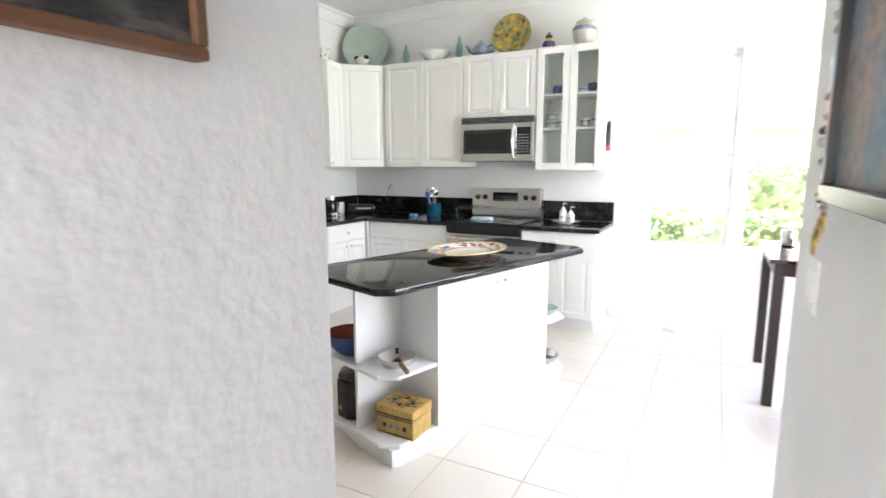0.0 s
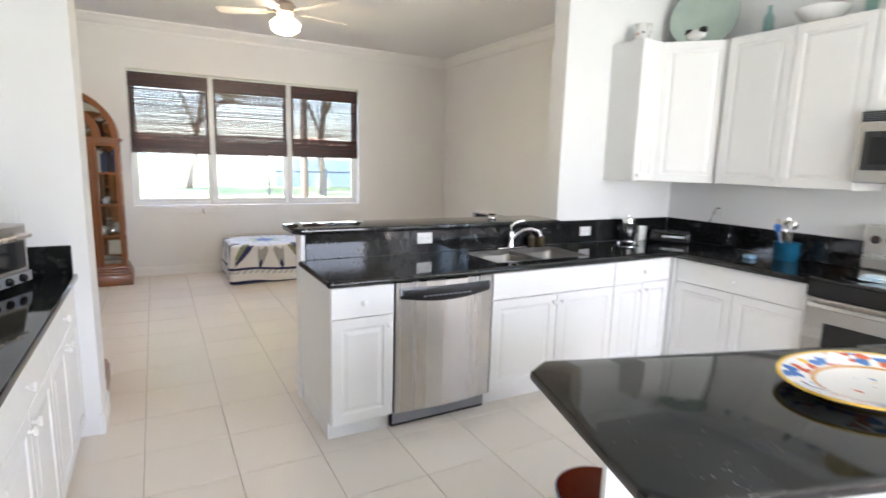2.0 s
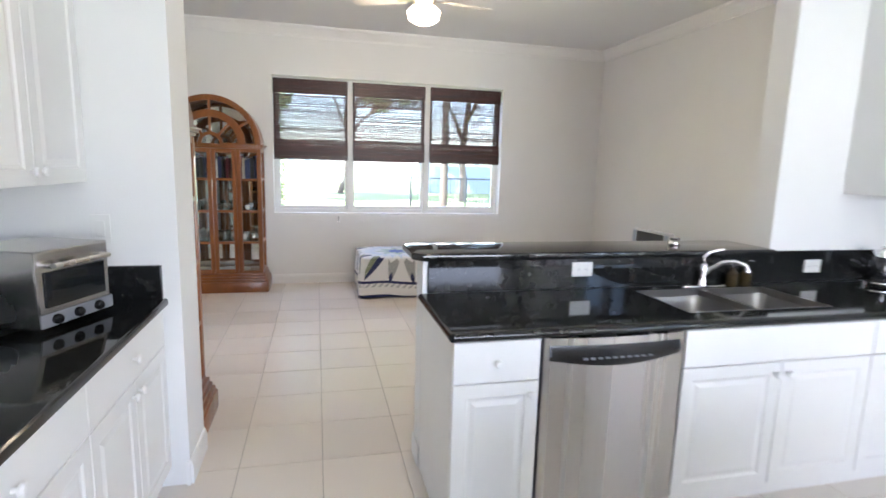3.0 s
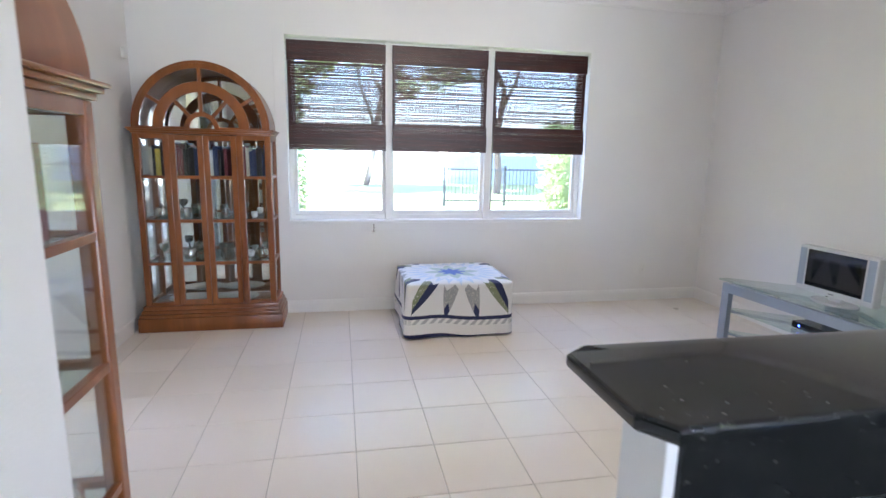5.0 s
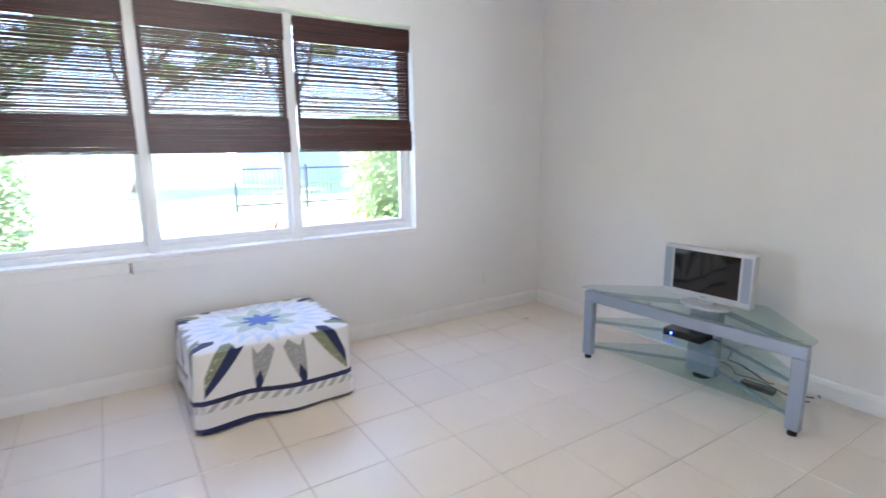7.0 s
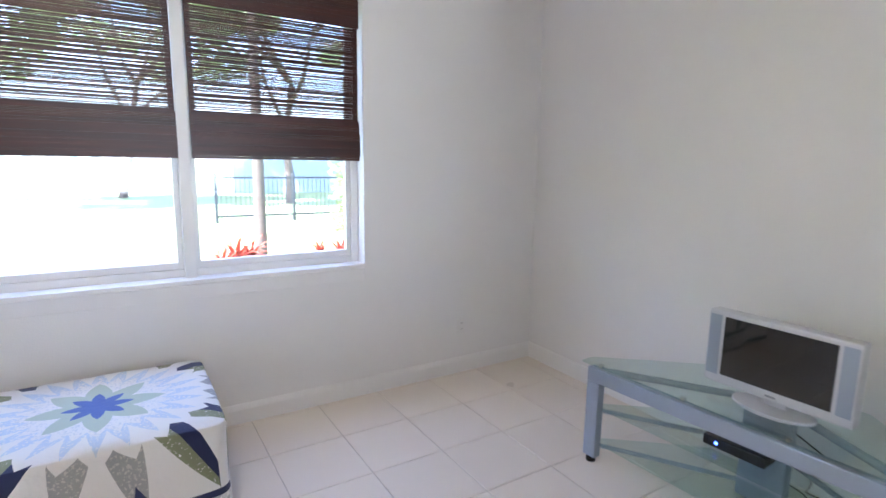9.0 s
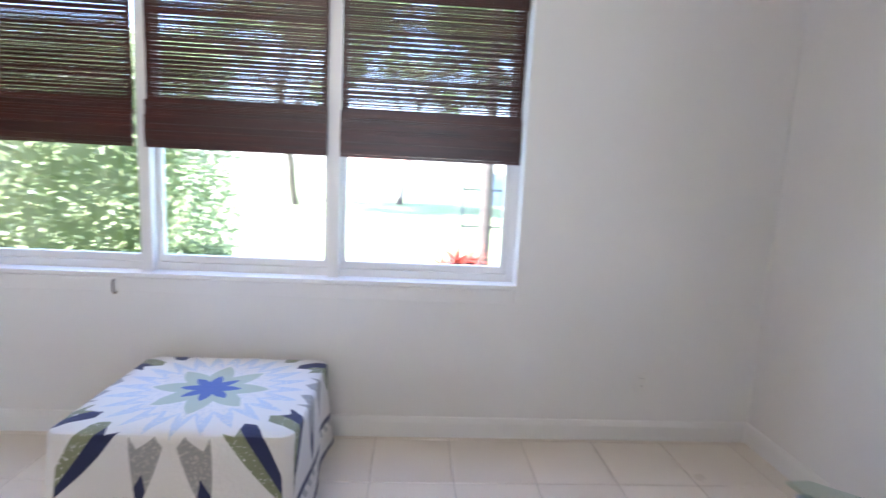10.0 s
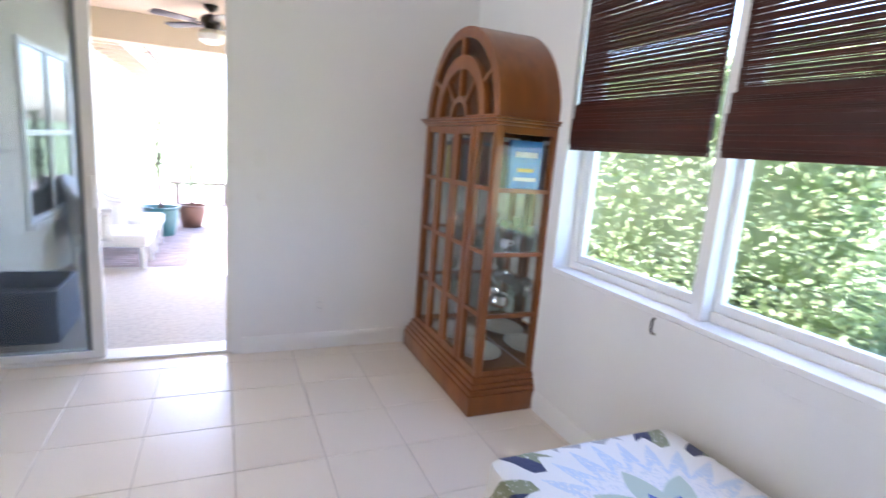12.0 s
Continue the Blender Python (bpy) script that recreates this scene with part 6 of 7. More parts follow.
tb = empty("dining_table", pose(0.27, 3.50, 0), "dark counter-height dining table with pale glass top", "table")
box("top", (0, 0, 0.875), (1.0, 0.90, 0.90), BGLASS, tb, 0.004)
for x in (0.03, 0.92):
    for y in (0.03, 0.82):
        box("leg", (x, y, 0), (x + 0.055, y + 0.055, 0.80), DARKW, tb, 0.004)
boxes("apron", [((0.03, 0.03, 0.80), (0.97, 0.06, 0.8745)), ((0.03, 0.84, 0.80), (0.97, 0.87, 0.8745)), ((0.03, 0.061, 0.80), (0.06, 0.839, 0.8745)), ((0.94, 0.061, 0.80), (0.97, 0.839, 0.8745))], DARKW, tb, 0.003)
jar("mug", [(0.035, 0), (0.045, 0.01), (0.05, 0.11), (0.046, 0.11), (0.04, 0.015), (0, 0.012)], SILVER, pose(0.42, 4.12, 0.9005), "pewter cup on the dining table", "cup")
dish(pose(0.62, 3.85, 0.9005), PORC, 0.14, 0.018, "white dinner plate set on the table", "plate")


def bar_chair(m):
    r = empty("bar_chair", m, "red leather counter chair with dark wooden legs", "chair", "red chairs at the dining table")
    for x in (-0.19, 0.15):
        for y in (-0.19, 0.15):
            box("leg", (x, y, 0), (x + 0.04, y + 0.04, 0.56), DARKW, r, 0.004)
    boxes("rail", [((-0.15, -0.18, 0.2), (0.15, -0.16, 0.235)), ((-0.15, 0.16, 0.2), (0.15, 0.18, 0.235))], DARKW, r, 0.003)
    box("seat", (-0.21, -0.21, 0.56), (0.21, 0.21, 0.64), RED, r, 0.025, 3)
    box("backrest", (-0.21, 0.15, 0.645), (0.21, 0.21, 1.02), RED, r, 0.025, 3)
    return r


ch = bar_chair(pose(0.62, 3.18, 0, 0, 0, 180))
copy_thing(ch, pose(1.10, 3.18, 0, 0, 0, 178))
copy_thing(ch, pose(0.80, 4.62, 0, 0, 0, 2))

# ---- sliding door ----
sdr = empty("door_1", Matrix(), "white framed sliding glass door standing half open", "", "", "structure")
boxes("frame", [((DOOR[0], SY - 0.17, 0), (DOOR[0] + 0.035, SY - 0.03, DOOR[3])), ((DOOR[1] - 0.035, SY - 0.17, 0), (DOOR[1], SY - 0.03, DOOR[3])),
                ((DOOR[0] + 0.035, SY - 0.17, DOOR[3] - 0.045), (DOOR[1] - 0.035, SY - 0.03, DOOR[3])), ((DOOR[0] + 0.035, SY - 0.17, 0.0), (DOOR[1] - 0.035, SY - 0.03, 0.018))], WHITEP, sdr, 0.003)
TINT = glass_mat("tinted_door_glass", (0.60, 0.64, 0.67))
for k, y in enumerate((SY - 0.085, SY - 0.13)):
    a, b = -5.70, DOOR[1] - 0.036
    if k:
        a = -5.66
    pan = boxes("sash", [((a, y - 0.018, 0.019), (a + 0.07, y + 0.018, 2.31)), ((b - 0.07, y - 0.018, 0.019), (b, y + 0.018, 2.31)), ((a + 0.07, y - 0.018, 0.019), (b - 0.07, y + 0.018, 0.06)), ((a + 0.07, y - 0.018, 2.26), (b - 0.07, y + 0.018, 2.31))], WHITEP, sdr, 0.003)
    box("pane", (a + 0.07, y - 0.003, 0.06), (b - 0.07, y + 0.003, 2.26), TINT if k == 0 else GLASS, pan).visible_shadow = False
box("handle", (-5.685, SY - 0.067, 0.98), (-5.66, SY - 0.035, 1.18), WHITEP, sdr, 0.006)

# ---- outdoors ----
GRASS = mat("lawn_grass", (0.22, 0.27, 0.11), 0.9, color2=(0.16, 0.21, 0.07), vscale=0.7, fine=0.4, fscale=40, bump=0.4, bscale=60)
LEAF = mat("leaf_green", (0.16, 0.19, 0.11), 0.5, color2=(0.09, 0.13, 0.05), vscale=3, spec=0.4)
LEAF2 = mat("leaf_light", (0.32, 0.36, 0.22), 0.5, color2=(0.09, 0.17, 0.03), vscale=3, spec=0.4)
for leaf_mat in (LEAF, LEAF2):
    nd, ln_ = leaf_mat.node_tree.nodes, leaf_mat.node_tree.links
    thin, both = nd.new("ShaderNodeBsdfTranslucent"), nd.new("ShaderNodeMixShader")
    thin.inputs["Color"].default_value = (0.44, 0.50, 0.26, 1)
    both.inputs[0].default_value = 0.4
    ln_.new(nd["Principled BSDF"].outputs[0], both.inputs[1])
    ln_.new(thin.outputs[0], both.inputs[2])
    ln_.new(both.outputs[0], nd["Material Output"].inputs["Surface"])
BARK = mat("tree_bark", (0.13, 0.10, 0.08), 0.9, vary=0.4, vscale=6, bump=0.8, bscale=18, stretch=(1, 1, 0.3))
PALMB = mat("palm_bark", (0.10, 0.082, 0.066), 0.9, vary=0.4, vscale=8, bump=0.9, bscale=9, stretch=(1, 1, 3))
BROM = mat("bromeliad_red", (0.48, 0.06, 0.03), 0.4, color2=(0.16, 0.05, 0.03), vscale=5)
PAVER = mat("brick_paver", (0.30, 0.235, 0.215), 0.85, vary=0.15, vscale=4, fine=0.25, fscale=60, random=0.14, bump=0.3, bscale=60)
SAND = mat("joint_sand", (0.16, 0.13, 0.12), 0.95, vary=0.2, vscale=5)
HOUSEW = mat("house_stucco", (0.70, 0.66, 0.57), 0.85, vary=0.05, vscale=2, bump=0.3, bscale=50)
ROOFT = mat("roof_tile", (0.36, 0.19, 0.12), 0.8, vary=0.3, vscale=3)
LCEIL = mat("lanai_ceiling", (0.62, 0.52, 0.38), 0.8, vary=0.05, vscale=2)
WICK = mat("white_wicker", (0.80, 0.79, 0.76), 0.6, fine=0.15, fscale=60, bump=0.8, bscale=70)
FENCE = mat("fence_dark", (0.03, 0.035, 0.045), 0.5, vary=0.2)
structure(box("ground", (-400, -400, -0.4), (400, 400, -0.13), GRASS), "sunlit green lawn")


def leaves(bm, centre, radii, n, size, rnd, box_shape=False, mi=0):
    for _ in range(n):
        if box_shape:
            d = Vector((rnd.uniform(-1, 1), rnd.uniform(-1, 1), rnd.uniform(-1, 1)))
            k = rnd.choice((0, 1, 2, 2))
            d[k] = math.copysign(rnd.uniform(0.72, 1.06), d[k])
        else:
            d = Vector((rnd.gauss(0, 1), rnd.gauss(0, 1), rnd.gauss(0, 1))).normalized() * rnd.uniform(0.45, 1.0)
        p = Vector(centre) + Vector((d.x * radii[0], d.y * radii[1], d.z * radii[2]))
        a = Vector((rnd.gauss(0, 1), rnd.gauss(0, 1), rnd.gauss(0, 0.6))).normalized()
        b = a.cross(Vector((rnd.gauss(0, 1), rnd.gauss(0, 1), rnd.gauss(0, 1)))).normalized()
        s = size * rnd.uniform(0.6, 1.3)
        f = bm.faces.new([bm.verts.new(p + q) for q in (-a * s, b * s * 0.42, a * s, -b * s * 0.42)])
        f.material_index = mi if rnd.random() < 0.4 else mi + 1


def hedge(name, lo, hi, n, size, seed, label):
    rnd = random.Random(seed)
    c = [(a + b) / 2 for a, b in zip(lo, hi)]
    h = [(b - a) / 2 for a, b in zip(lo, hi)]
    r = empty(name, pose(c[0], c[1], lo[2]), label, "hedge")
    bm = bmesh.new()
    bmesh.ops.create_icosphere(bm, subdivisions=4, radius=1.0)
    for v in bm.verts:
        q = v.co.copy()
        k = 1.0 / max(abs(q.x), abs(q.y), abs(q.z))
        q *= 1 + (k - 1) * 0.75
        q *= 0.76 + 0.10 * noise.noise(q * 3.0 + Vector((seed, 0, 0)))
        v.co = Vector((q.x * h[0], q.y * h[1], h[2] + q.z * h[2]))
    finish(bm, "core", LEAF, r, True)
    bm = bmesh.new()
    leaves(bm, (0, 0, h[2]), h, n, size, rnd, True)
    tagged(finish(bm, "leaves", [LEAF, LEAF2], r), kind="stuff")


def tree(m, height, spread, seed, leaf_n, label, leaf=0.2):
    rnd = random.Random(seed)
    r = empty("tree", m, label, "tree", "garden trees")
    bm, lb = bmesh.new(), bmesh.new()

    def limb(p, d, length, rad, depth):
        pts = [p]
        q = p.copy()
        for i in range(5):
            d = (d + Vector((rnd.gauss(0, 0.16), rnd.gauss(0, 0.16), rnd.gauss(0, 0.10) + 0.03))).normalized()
            q = q + d * length / 5
            pts.append(q.copy())
        add_tube(bm, pts, rad, 7 if depth < 2 else 5, 0, rad * 0.55)
        if depth >= 3:
            leaves(lb, q, (0.9, 0.9, 0.7), leaf_n, leaf, rnd)
            return
        for i in range(3 if depth else 5):
            a = rnd.uniform(0, 6.28)
            tilt = rnd.uniform(0.5, 1.0)
            side = Vector((math.cos(a), math.sin(a), 0))
            limb(pts[rnd.choice((3, 4, 5, 5))], (d * math.cos(tilt) + side * math.sin(tilt)).normalized(), length * rnd.uniform(0.6, 0.85), rad * 0.52, depth + 1)

    limb(Vector((0, 0, -0.1)), Vector((0, 0, 1)), height * 0.38, spread * 0.028, 0)
    finish(bm, "trunk", BARK, r, True)
    tagged(finish(lb, "leaves", [LEAF, LEAF2], r), kind="stuff")


tree(pose(-27, -1.6, -0.13), 12.0, 6.5, 2, 170, "spreading garden tree with bare grey branches")
tree(pose(-25, 7.9, -0.13), 12.0, 6.5, 7, 170, "spreading garden tree with thin foliage")
tree(pose(-30.0, 15.5, -0.13), 12.5, 6.5, 12, 170, "leafy garden tree behind the fence")
tree(pose(-30.0, 2.5, -0.13), 12.5, 6.5, 21, 170, "garden tree at the far side of the lawn")
hedge("hedge", (-13.2, -4.6, -0.13), (-11.6, 0.5, 2.9), 36000, 0.05, 1, "tall clipped green hedge beside the lawn")
hedge("shrub", (-17.2, 6.7, -0.13), (-15.8, 8.6, 2.3), 4200, 0.08, 2, "light green shrub beside the fence")
hedge("hedge", (-1.6, 7.3, -0.13), (3.2, 8.1, 0.82), 6000, 0.06, 3, "low clipped hedge outside the kitchen window")
hedge("hedge", (0.0, 9.3, -0.13), (4.2, 10.4, 1.45), 4500, 0.07, 4, "taller hedge behind the low one")
pl = empty("palm_tree", pose(-14.0, 4.36, -0.13), "palm tree with a slim grey ringed trunk", "tree")
bm = bmesh.new()
add_lathe(bm, [(0.095 + 0.009 * (i % 2) - 0.0008 * i, 0.14 * i) for i in range(42)], 14)
finish(bm, "trunk", PALMB, pl, True)
rnd = random.Random(6)
bm = bmesh.new()
for i in range(15):
    a, up = 2.4 * i, rnd.uniform(0.2, 1.0)
    sd_ = Vector((math.cos(a), math.sin(a), 0))
    for j in range(14):
        t = j / 14
        p = Vector((0, 0, 5.7)) + sd_ * 1.7 * t + Vector((0, 0, up * t * 1.2 - 1.5 * t * t))
        for s in (-1, 1):
            e = p + sd_.cross(Vector((0, 0, 1))) * s * 0.4 * (1 - 0.6 * t) + Vector((0, 0, -0.15)) + sd_ * 0.15
            bm.faces.new([bm.verts.new(v) for v in (p, p + sd_ * 0.06, e)])
tagged(finish(bm, "fronds", [LEAF], pl), kind="stuff")


def bromeliad(m, s):
    r = empty("bromeliad", m, "red bromeliad plant in the garden bed", "plant", "red bromeliads by the lawn")
    bm = bmesh.new()
    for i in range(36):
        a, up = 2.4 * i, 0.95 - 0.8 * i / 36
        d = Vector((math.cos(a), math.sin(a), 0))
        sd2 = d.cross(Vector((0, 0, 1)))
        prev = None
        for j in range(5):
            t = j / 4
            p = d * 0.42 * s * t + Vector((0, 0, s * (0.1 + up * 0.75 * t - 0.35 * t * t)))
            w = 0.035 * s * (1 - t * 0.9)
            cur = [bm.verts.new(p - sd2 * w), bm.verts.new(p + sd2 * w)]
            if prev:
                bm.faces.new((prev[0], prev[1], cur[1], cur[0]))
            prev = cur
    finish(bm, "leaf_rosette", BROM, r)


for x, y, s in ((-13.4, 3.85, 1.2), (-13.2, 3.62, 0.9), (-13.6, 4.1, 1.0), (-12.6, 0.9, 0.6), (-12.9, 1.4, 0.6), (-13.6, 5.6, 0.9), (-13.8, 5.3, 0.8)):
    bromeliad(pose(x, y, -0.13), s)
fe = empty("fence", pose(-19.5, 4.5, -0.13), "dark metal picket fence along the garden", "fence")
for i in range(6):
    box("post", (-0.04, 2.0 * i - 0.04, 0), (0.04, 2.0 * i + 0.04, 1.3), FENCE, fe, 0.005)
for z in (0.15, 1.15):
    box("rail", (-0.015, 0, z), (0.015, 10, z + 0.05), FENCE, fe)
bm = bmesh.new()
for i in range(84):
    add_box(bm, (-0.008, 0.12 * i - 0.008, 0.05), (0.008, 0.12 * i + 0.008, 1.25))
tagged(finish(bm, "pickets", FENCE, fe), kind="stuff")


FARPANE = mat("far_window_glass", (0.34, 0.38, 0.42), 0.25, vary=0.1)


def far_house(m, w, d, h, label):
    r = empty("house", m, label, "house", "houses across the lawn")
    box("wall", (0, 0, 0), (w, d, h), HOUSEW, r)
    o = 0.6
    bm = bmesh.new()
    b = [bm.verts.new(p) for p in ((-o, -o, h), (w + o, -o, h), (w + o, d + o, h), (-o, d + o, h))]
    t = [bm.verts.new(p) for p in ((d / 2, d / 2, h + d * 0.28), (w - d / 2, d / 2, h + d * 0.28))]
    bm.faces.new(b)
    for f in ((b[0], b[1], t[1], t[0]), (b[2], b[3], t[0], t[1]), (b[1], b[2], t[1]), (b[3], b[0], t[0])):
        bm.faces.new(f)
    finish(bm, "roof", ROOFT, r)
    n = int(w // 3)
    for i in range(n):
        x = (i + 0.5) * w / n
        wn_ = boxes("window", [((x - 0.65, -0.06, 0.9), (x - 0.58, -0.001, 2.2)), ((x + 0.58, -0.06, 0.9), (x + 0.65, -0.001, 2.2)), ((x - 0.58, -0.06, 0.9), (x + 0.58, -0.001, 0.97)), ((x - 0.58, -0.06, 2.13), (x + 0.58, -0.001, 2.2))], TRIM, r)
        box("pane", (x - 0.58, -0.03, 0.97), (x + 0.58, -0.002, 2.13), FARPANE, wn_)


far_house(pose(-110, -14, -0.13, 0, 0, 90), 18, 10, 3.0, "pale stucco house with tiled roof across the lawn")
far_house(pose(-105, 22, -0.13, 0, 0, 90), 16, 10, 3.0, "pale stucco house with tiled roof beyond the trees")
far_house(pose(-7, 26, -0.13, 0, 0, 0), 17, 9, 3.0, "neighbouring pale house behind the hedge")

# grey-blue board fence beyond the lawn
BOARD = mat("painted_board", (0.30, 0.36, 0.44), 0.8, vary=0.15, vscale=2, fine=0.15, fscale=30)
bf = empty("board_fence", pose(-31.0, 7.0, -0.13), "grey-blue painted board fence beyond the lawn", "fence")
for i in range(9):
    box("post", (-0.06, 2.4 * i - 0.06, 0), (0.06, 2.4 * i + 0.06, 1.75), BOARD, bf, 0.01)
bm = bmesh.new()
for i in range(128):
    add_box(bm, (-0.012, 0.15 * i, 0.06), (0.012, 0.15 * i + 0.142, 1.62 + 0.01 * (i % 3)))
tagged(finish(bm, "boards", BOARD, bf), kind="stuff")

# patio
structure(box("pavement", (-10.5, -13.0, -0.2), (-3.6, -0.661, -0.066), SAND), "sand bed of the patio")
structure(box("wall_wing", (-4.85, -9.5, -0.1), (-4.64, -0.661, 2.975), HOUSEW), "cream stucco wall of the house wing")
structure(boxes("wall_wing_eaves", [((-5.34, -9.7, 2.46), (-4.851, -4.3, 2.52)), ((-5.34, -9.7, 2.40), (-5.31, -4.3, 2.459))], TRIM), "white eaves of the wing roof")
bm = bmesh.new()
pv = [bm.verts.new(p) for p in ((-5.49, -9.8, 2.53), (-5.49, -4.25, 2.53), (-2.8, -4.25, 3.9), (-2.8, -9.8, 3.9))]
bm.faces.new(pv)
structure(finish(bm, "roof", ROOFT))
for i in range(13):
    structure(box("trim", (-5.51, -9.5 + 0.42 * i, 2.42), (-4.86, -9.44 + 0.42 * i, 2.458), LCEIL))


def wing_window(y0, y1, z0, z1, label):
    r = empty("window_wing", Matrix(), label, "", "", "structure")
    x = -4.85
    f = 0.05
    m_ = (y0 + y1) / 2
    zm = (z0 + z1) / 2
    boxes("frame", [((x - 0.03, y0, z0), (x - 0.001, y0 + f, z1)), ((x - 0.03, y1 - f, z0), (x - 0.001, y1, z1)), ((x - 0.03, y0 + f, z0), (x - 0.001, y1 - f, z0 + f)), ((x - 0.03, y0 + f, z1 - f), (x - 0.001, y1 - f, z1)),
                    ((x - 0.028, m_ - 0.025, z0 + f), (x - 0.001, m_ + 0.025, z1 - f)), ((x - 0.026, y0 + f, zm - 0.025), (x - 0.001, m_ - 0.026, zm + 0.025)), ((x - 0.026, m_ + 0.026, zm - 0.025), (x - 0.001, y1 - f, zm + 0.025))], TRIM, r)
    box("pane", (x - 0.012, y0 + f, z0 + f), (x - 0.002, y1 - f, z1 - f), BGLASS, r)
    box("sill", (x - 0.06, y0 - 0.03, z0 - 0.05), (x - 0.001, y1 + 0.03, z0), TRIM, r, 0.004)


wing_window(-3.82, -2.27, 0.58, 2.14, "white framed window of the house wing")
wing_window(-6.7, -5.4, 0.85, 2.1, "white framed window further along the wing")
structure(box("lanai_roof", (-10.5, -4.15, 2.73), (-4.851, -0.661, 2.86), LCEIL), "tan ceiling of the covered patio")
structure(box("lanai_beam", (-10.5, -4.2, 2.41), (-4.851, -3.95, 2.729), LCEIL), "tan beam at the edge of the covered patio")
structure(boxes("lanai_post", [((-8.6, -4.2, -0.06), (-8.35, -3.95, 2.409))], HOUSEW), "stucco post of the covered patio")
ceiling_fan(pose(-6.30, -2.95, 2.73), 0.08, 0.58, mat("fan_dark_bronze", (0.03, 0.024, 0.02), 0.4, 0.6, vary=0.1), DARKW, OPAL, "dark patio ceiling fan with opal shade")


def wicker_chair(m):
    r = empty("wicker_chair", m, "white wicker patio armchair with rolled arms", "chair", "white wicker patio chairs")
    for x in (-0.33, 0.28):
        for y in (-0.33, 0.28):
            box("leg", (x, y, 0), (x + 0.05, y + 0.05, 0.30), WICK, r, 0.01)
    box("seat", (-0.34, -0.36, 0.28), (0.34, 0.34, 0.42), WICK, r, 0.04, 3)
    bm = bmesh.new()
    n = 18
    rows = []
    for k in range(7):
        t = k / 6
        row = []
        for i in range(n + 1):
            a = math.pi * (-0.08 + 1.16 * i / n)
            hgt = 0.30 + 0.30 * math.sin(max(0, min(math.pi, a))) ** 1.5
            row.append(bm.verts.new((0.37 * math.cos(a) * (1 + 0.06 * t), 0.05 + 0.34 * math.sin(a) * (1 + 0.12 * t), 0.36 + hgt * t)))
        rows.append(row)
    for A, B in zip(rows, rows[1:]):
        for i in range(n):
            bm.faces.new((A[i], A[i + 1], B[i + 1], B[i]))
    bk_ = finish(bm, "backrest", WICK, r, True)
    so = bk_.modifiers.new("thickness", "SOLIDIFY")
    so.thickness = 0.045
    tube("rolled_edge", [(0.37 * math.cos(a) * 1.06, 0.05 + 0.34 * math.sin(a) * 1.12, 0.66 + 0.30 * math.sin(max(0, min(math.pi, a))) ** 1.5) for a in [math.pi * (-0.08 + 1.16 * i / 20) for i in range(21)]], 0.035, WICK, r, 8)
    return r


wc = wicker_chair(pose(-5.31, -3.35, -0.058, 0, 0, -90))
copy_thing(wc, pose(-5.31, -4.4, -0.058, 0, 0, -90))


def potted_plant(m, mt, rad, h, leaf_mat, seed, stem, label):
    r = empty("potted_plant", m, label, "plant", "potted patio plants")
    lathe("pot", [(rad * 0.65, 0), (rad * 0.7, 0.01), (rad * 0.95, h * 0.7), (rad * 0.9, h * 0.9), (rad, h), (rad * 0.92, h), (rad * 0.85, h * 0.85), (0, h * 0.85)], mt, r, 28)
    rnd = random.Random(seed)
    tube("stem", [(0, 0, h * 0.8), (0.03, 0.02, h + stem * 0.5), (0.0, 0.05, h + stem)], 0.03, BARK, r, 8, 0.02)
    bm = bmesh.new()
    for i in range(70):
        a, up = rnd.uniform(0, 6.28), rnd.uniform(-0.1, 1.1)
        d = Vector((math.cos(a), math.sin(a), 0))
        sd2 = d.cross(Vector((0, 0, 1)))
        base = Vector((0, 0.03, h + stem * rnd.uniform(0.35, 1.0)))
        l = rnd.uniform(0.25, 0.5)
        prev = None
        for j in range(5):
            t = j / 4
            p = base + d * l * t + Vector((0, 0, l * (up * t - 0.6 * t * t)))
            w = 0.018 * (1 - t * 0.9)
            cur = [bm.verts.new(p - sd2 * w), bm.verts.new(p + sd2 * w)]
            if prev:
                bm.faces.new((prev[0], prev[1], cur[1], cur[0]))
            prev = cur
    tagged(finish(bm, "leaves", leaf_mat, r), kind="stuff")


potted_plant(pose(-5.58, -5.35, -0.058), mat("teal_pot", (0.06, 0.17, 0.17), 0.35, vary=0.3, vscale=6), 0.25, 0.42, LEAF, 1, 1.2, "tall spiky plant in a teal glazed pot")
potted_plant(pose(-5.95, -6.1, -0.058), mat("brown_pot", (0.16, 0.08, 0.05), 0.5, vary=0.3, vscale=6), 0.22, 0.36, LEAF2, 2, 0.7, "leafy plant in a brown clay pot")
bx_ = empty("planter_box", pose(-5.12, -1.2, -0.058), "grey-blue storage planter on the patio", "planter")
boxes("box", [((-0.25, -0.3, 0), (0.25, -0.27, 0.42)), ((-0.25, 0.27, 0), (0.25, 0.3, 0.42)), ((-0.25, -0.269, 0), (-0.22, 0.269, 0.42)), ((0.22, -0.269, 0), (0.25, 0.269, 0.42)), ((-0.219, -0.269, 0), (0.219, 0.269, 0.3))],
      mat("blue_grey_resin", (0.11, 0.15, 0.22), 0.5, vary=0.15), bx_, 0.008)
tagged(box("doormat", (-6.30, -0.98, -0.058), (-5.55, -0.70, -0.04), mat("coir_mat", (0.17, 0.10, 0.05), 0.95, fine=0.4, fscale=90, bump=0.8, bscale=150), None, 0.004), "brown coir doormat outside the sliding door", "doormat")
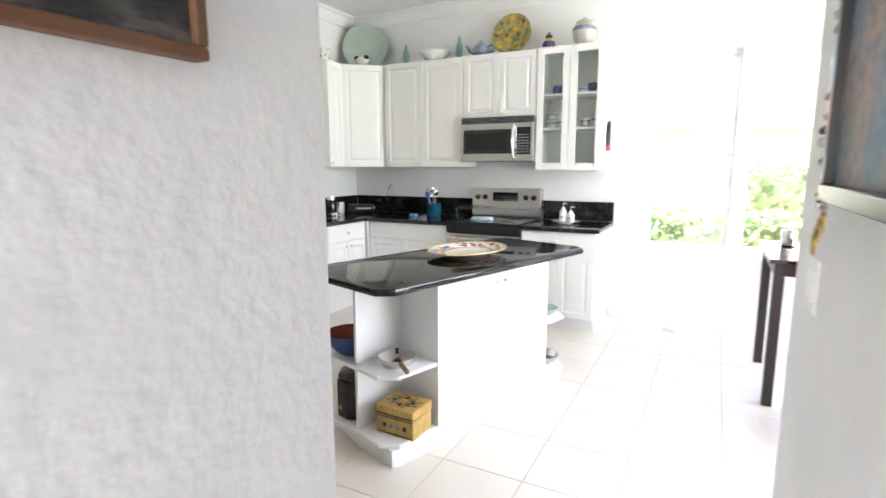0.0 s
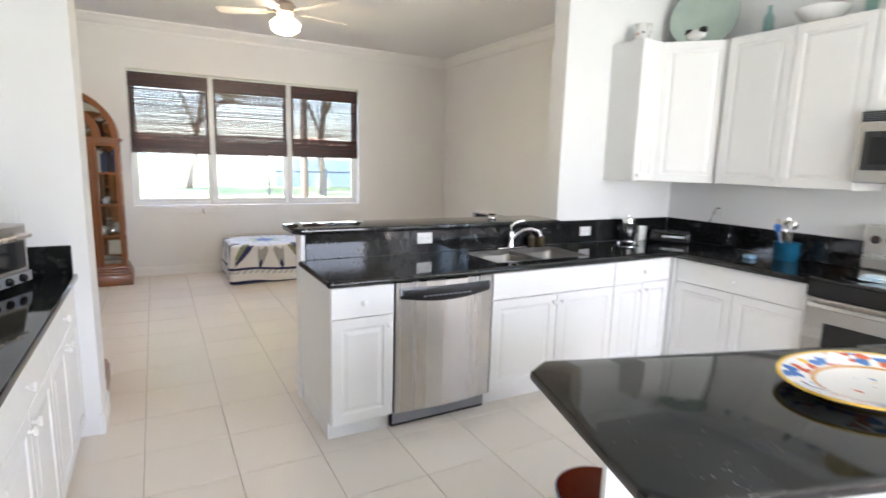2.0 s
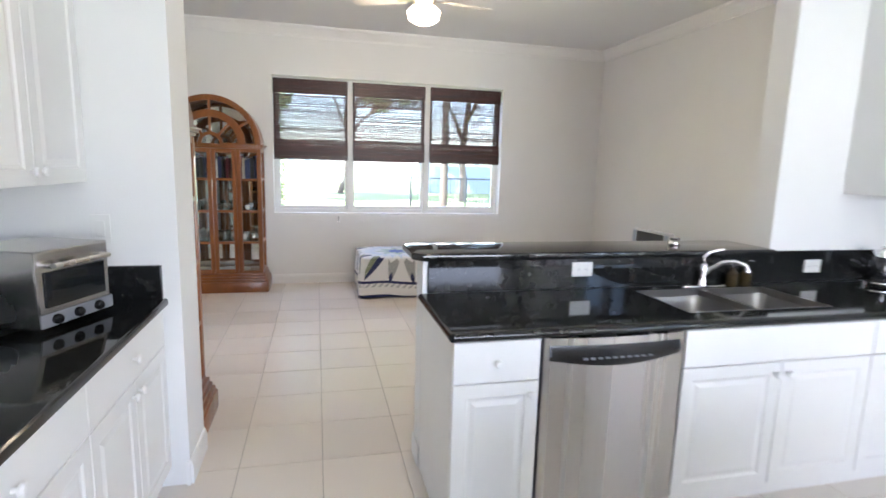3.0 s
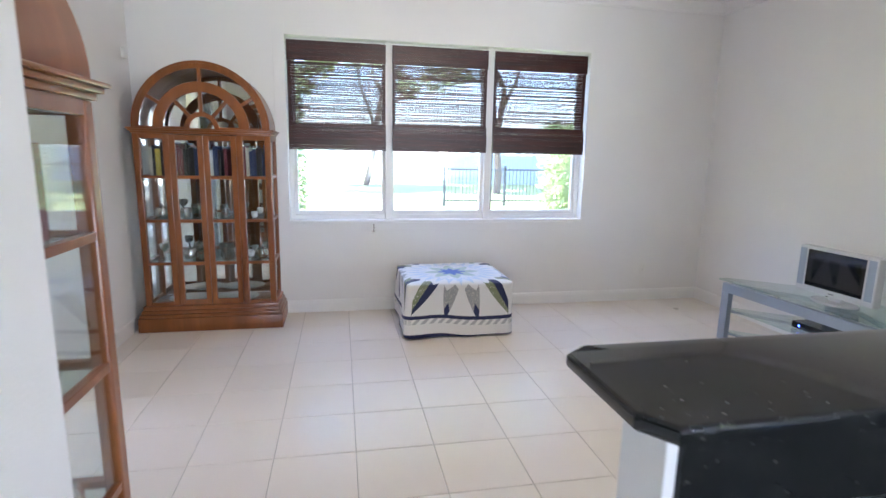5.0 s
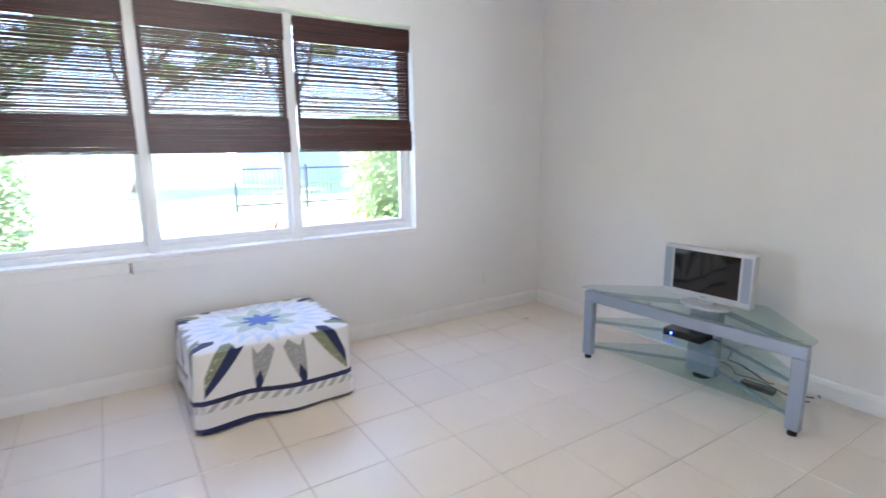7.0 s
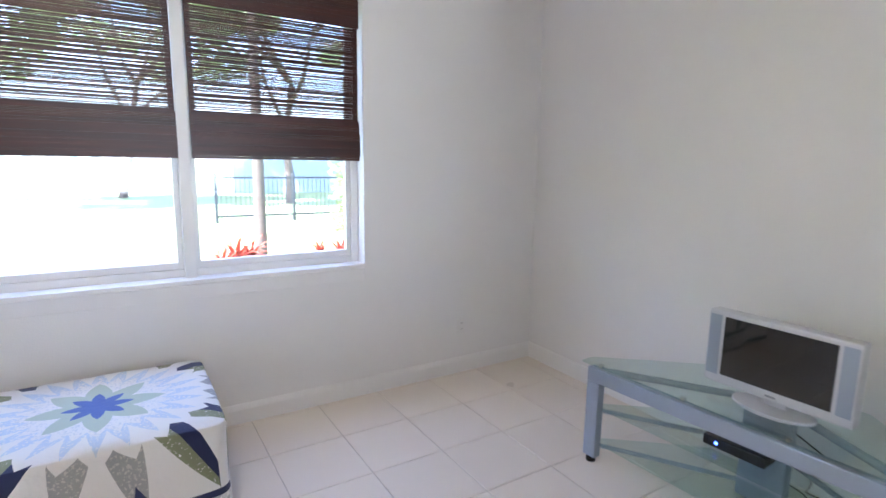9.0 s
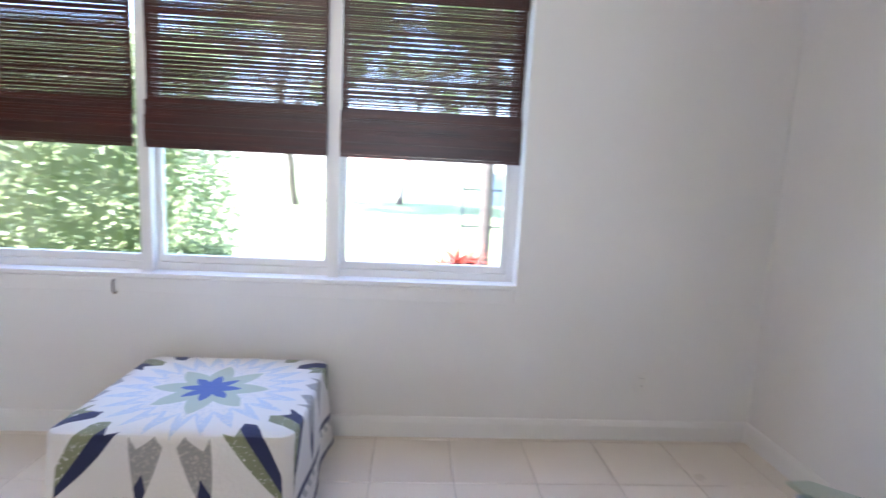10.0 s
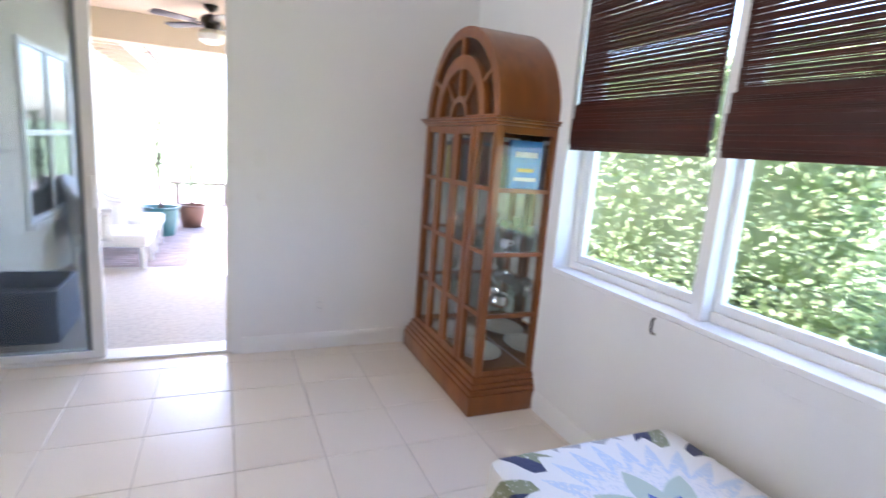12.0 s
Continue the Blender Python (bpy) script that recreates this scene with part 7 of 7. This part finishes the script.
bn = empty("bench", pose(-6.0, -9.3, -0.058), "low brown garden bench at the end of the patio", "bench")
boxes("slat", [((-0.6, 0.14 * i, 0.42), (0.6, 0.14 * i + 0.11, 0.46)) for i in range(3)], BARK, bn, 0.004)
boxes("leg", [((-0.5, 0.02, 0), (-0.42, 0.38, 0.419)), ((0.42, 0.02, 0), (0.5, 0.38, 0.419))], BARK, bn, 0.004)

# ---- floor tiles ----
TS, JT = 0.408, 0.0036
tm = bpy.data.meshes.new("tile")
bm = bmesh.new()
add_box(bm, (JT / 2, JT / 2, -0.006), (TS - JT / 2, TS - JT / 2, 0.0))
bmesh.ops.bevel(bm, geom=[e for e in bm.edges if all(v.co.z > -0.001 for v in e.verts)], offset=0.0025, segments=1, affect="EDGES")
bm.to_mesh(tm)
bm.free()
tm.materials.append(TILE)
TX0, TY0 = -4.806 - 9 * TS, 1.322 - 11 * TS
cells = []
for i in range(30):
    for j in range(26):
        x, y = TX0 + i * TS, TY0 + j * TS
        cx, cy = x + TS / 2, y + TS / 2
        if -8.3 < cx < 3.0 and -3.1 < cy < 5.2:
            if (cx < -4.0 and cy < -0.7) or (-4.3 < cx < -0.7 and cy < 0.2) or (cx > 0.4 and cy < 1.4):
                continue
            cells.append((x, y, cx, cy))
way = ((0, 0.5), (-1, 1.6), (-2.2, 1.5), (-4, 1.5), (-5.5, 1.8), (-6.2, 2.6), (-6.5, 0.8))
cells.sort(key=lambda c: min((c[2] - a) ** 2 + (c[3] - b) ** 2 for a, b in way))
fl = structure(bpy.data.objects["floor"])
for x, y, cx, cy in cells[:300]:
    o = new("tile", tm)
    o.parent = fl
    o.matrix_basis = Matrix.Translation((x, y, 0.0))
bm = bmesh.new()
for x, y, cx, cy in cells[300:]:
    add_box(bm, (x + JT / 2, y + JT / 2, -0.006), (x + TS - JT / 2, y + TS - JT / 2, 0.0))
tagged(finish(bm, "tiles", TILE, fl), kind="stuff")

# ---- patio pavers ----
pm = bpy.data.meshes.new("paver")
bm = bmesh.new()
add_box(bm, (0.002, 0.002, -0.02), (0.208, 0.103, 0.0))
bmesh.ops.bevel(bm, geom=[e for e in bm.edges if all(v.co.z > -0.001 for v in e.verts)], offset=0.004, segments=1, affect="EDGES")
bm.to_mesh(pm)
bm.free()
pm.materials.append(PAVER)
pav = bpy.data.objects["pavement"]
spots = []
for j in range(115):
    for i in range(33):
        x, y = -10.4 + 0.21 * i + (0.105 if j % 2 else 0), -0.775 - 0.105 * j
        if x < -4.9:
            spots.append((x, y))
near = [s for s in spots if -6.6 < s[0] < -5.2 and s[1] > -5.0]
for x, y in near[:290]:
    o = new("paver", pm)
    o.parent = pav
    o.matrix_basis = Matrix.Translation((x, y, -0.058 + 0.002 * math.sin(x * 37 + y * 91)))
done = set(near[:290])
bm = bmesh.new()
for x, y in spots:
    if (x, y) not in done:
        add_box(bm, (x + 0.002, y + 0.002, -0.066), (x + 0.208, y + 0.103, -0.058 + 0.002 * math.sin(x * 37 + y * 91)))
tagged(finish(bm, "pavers", PAVER, pav), kind="stuff")
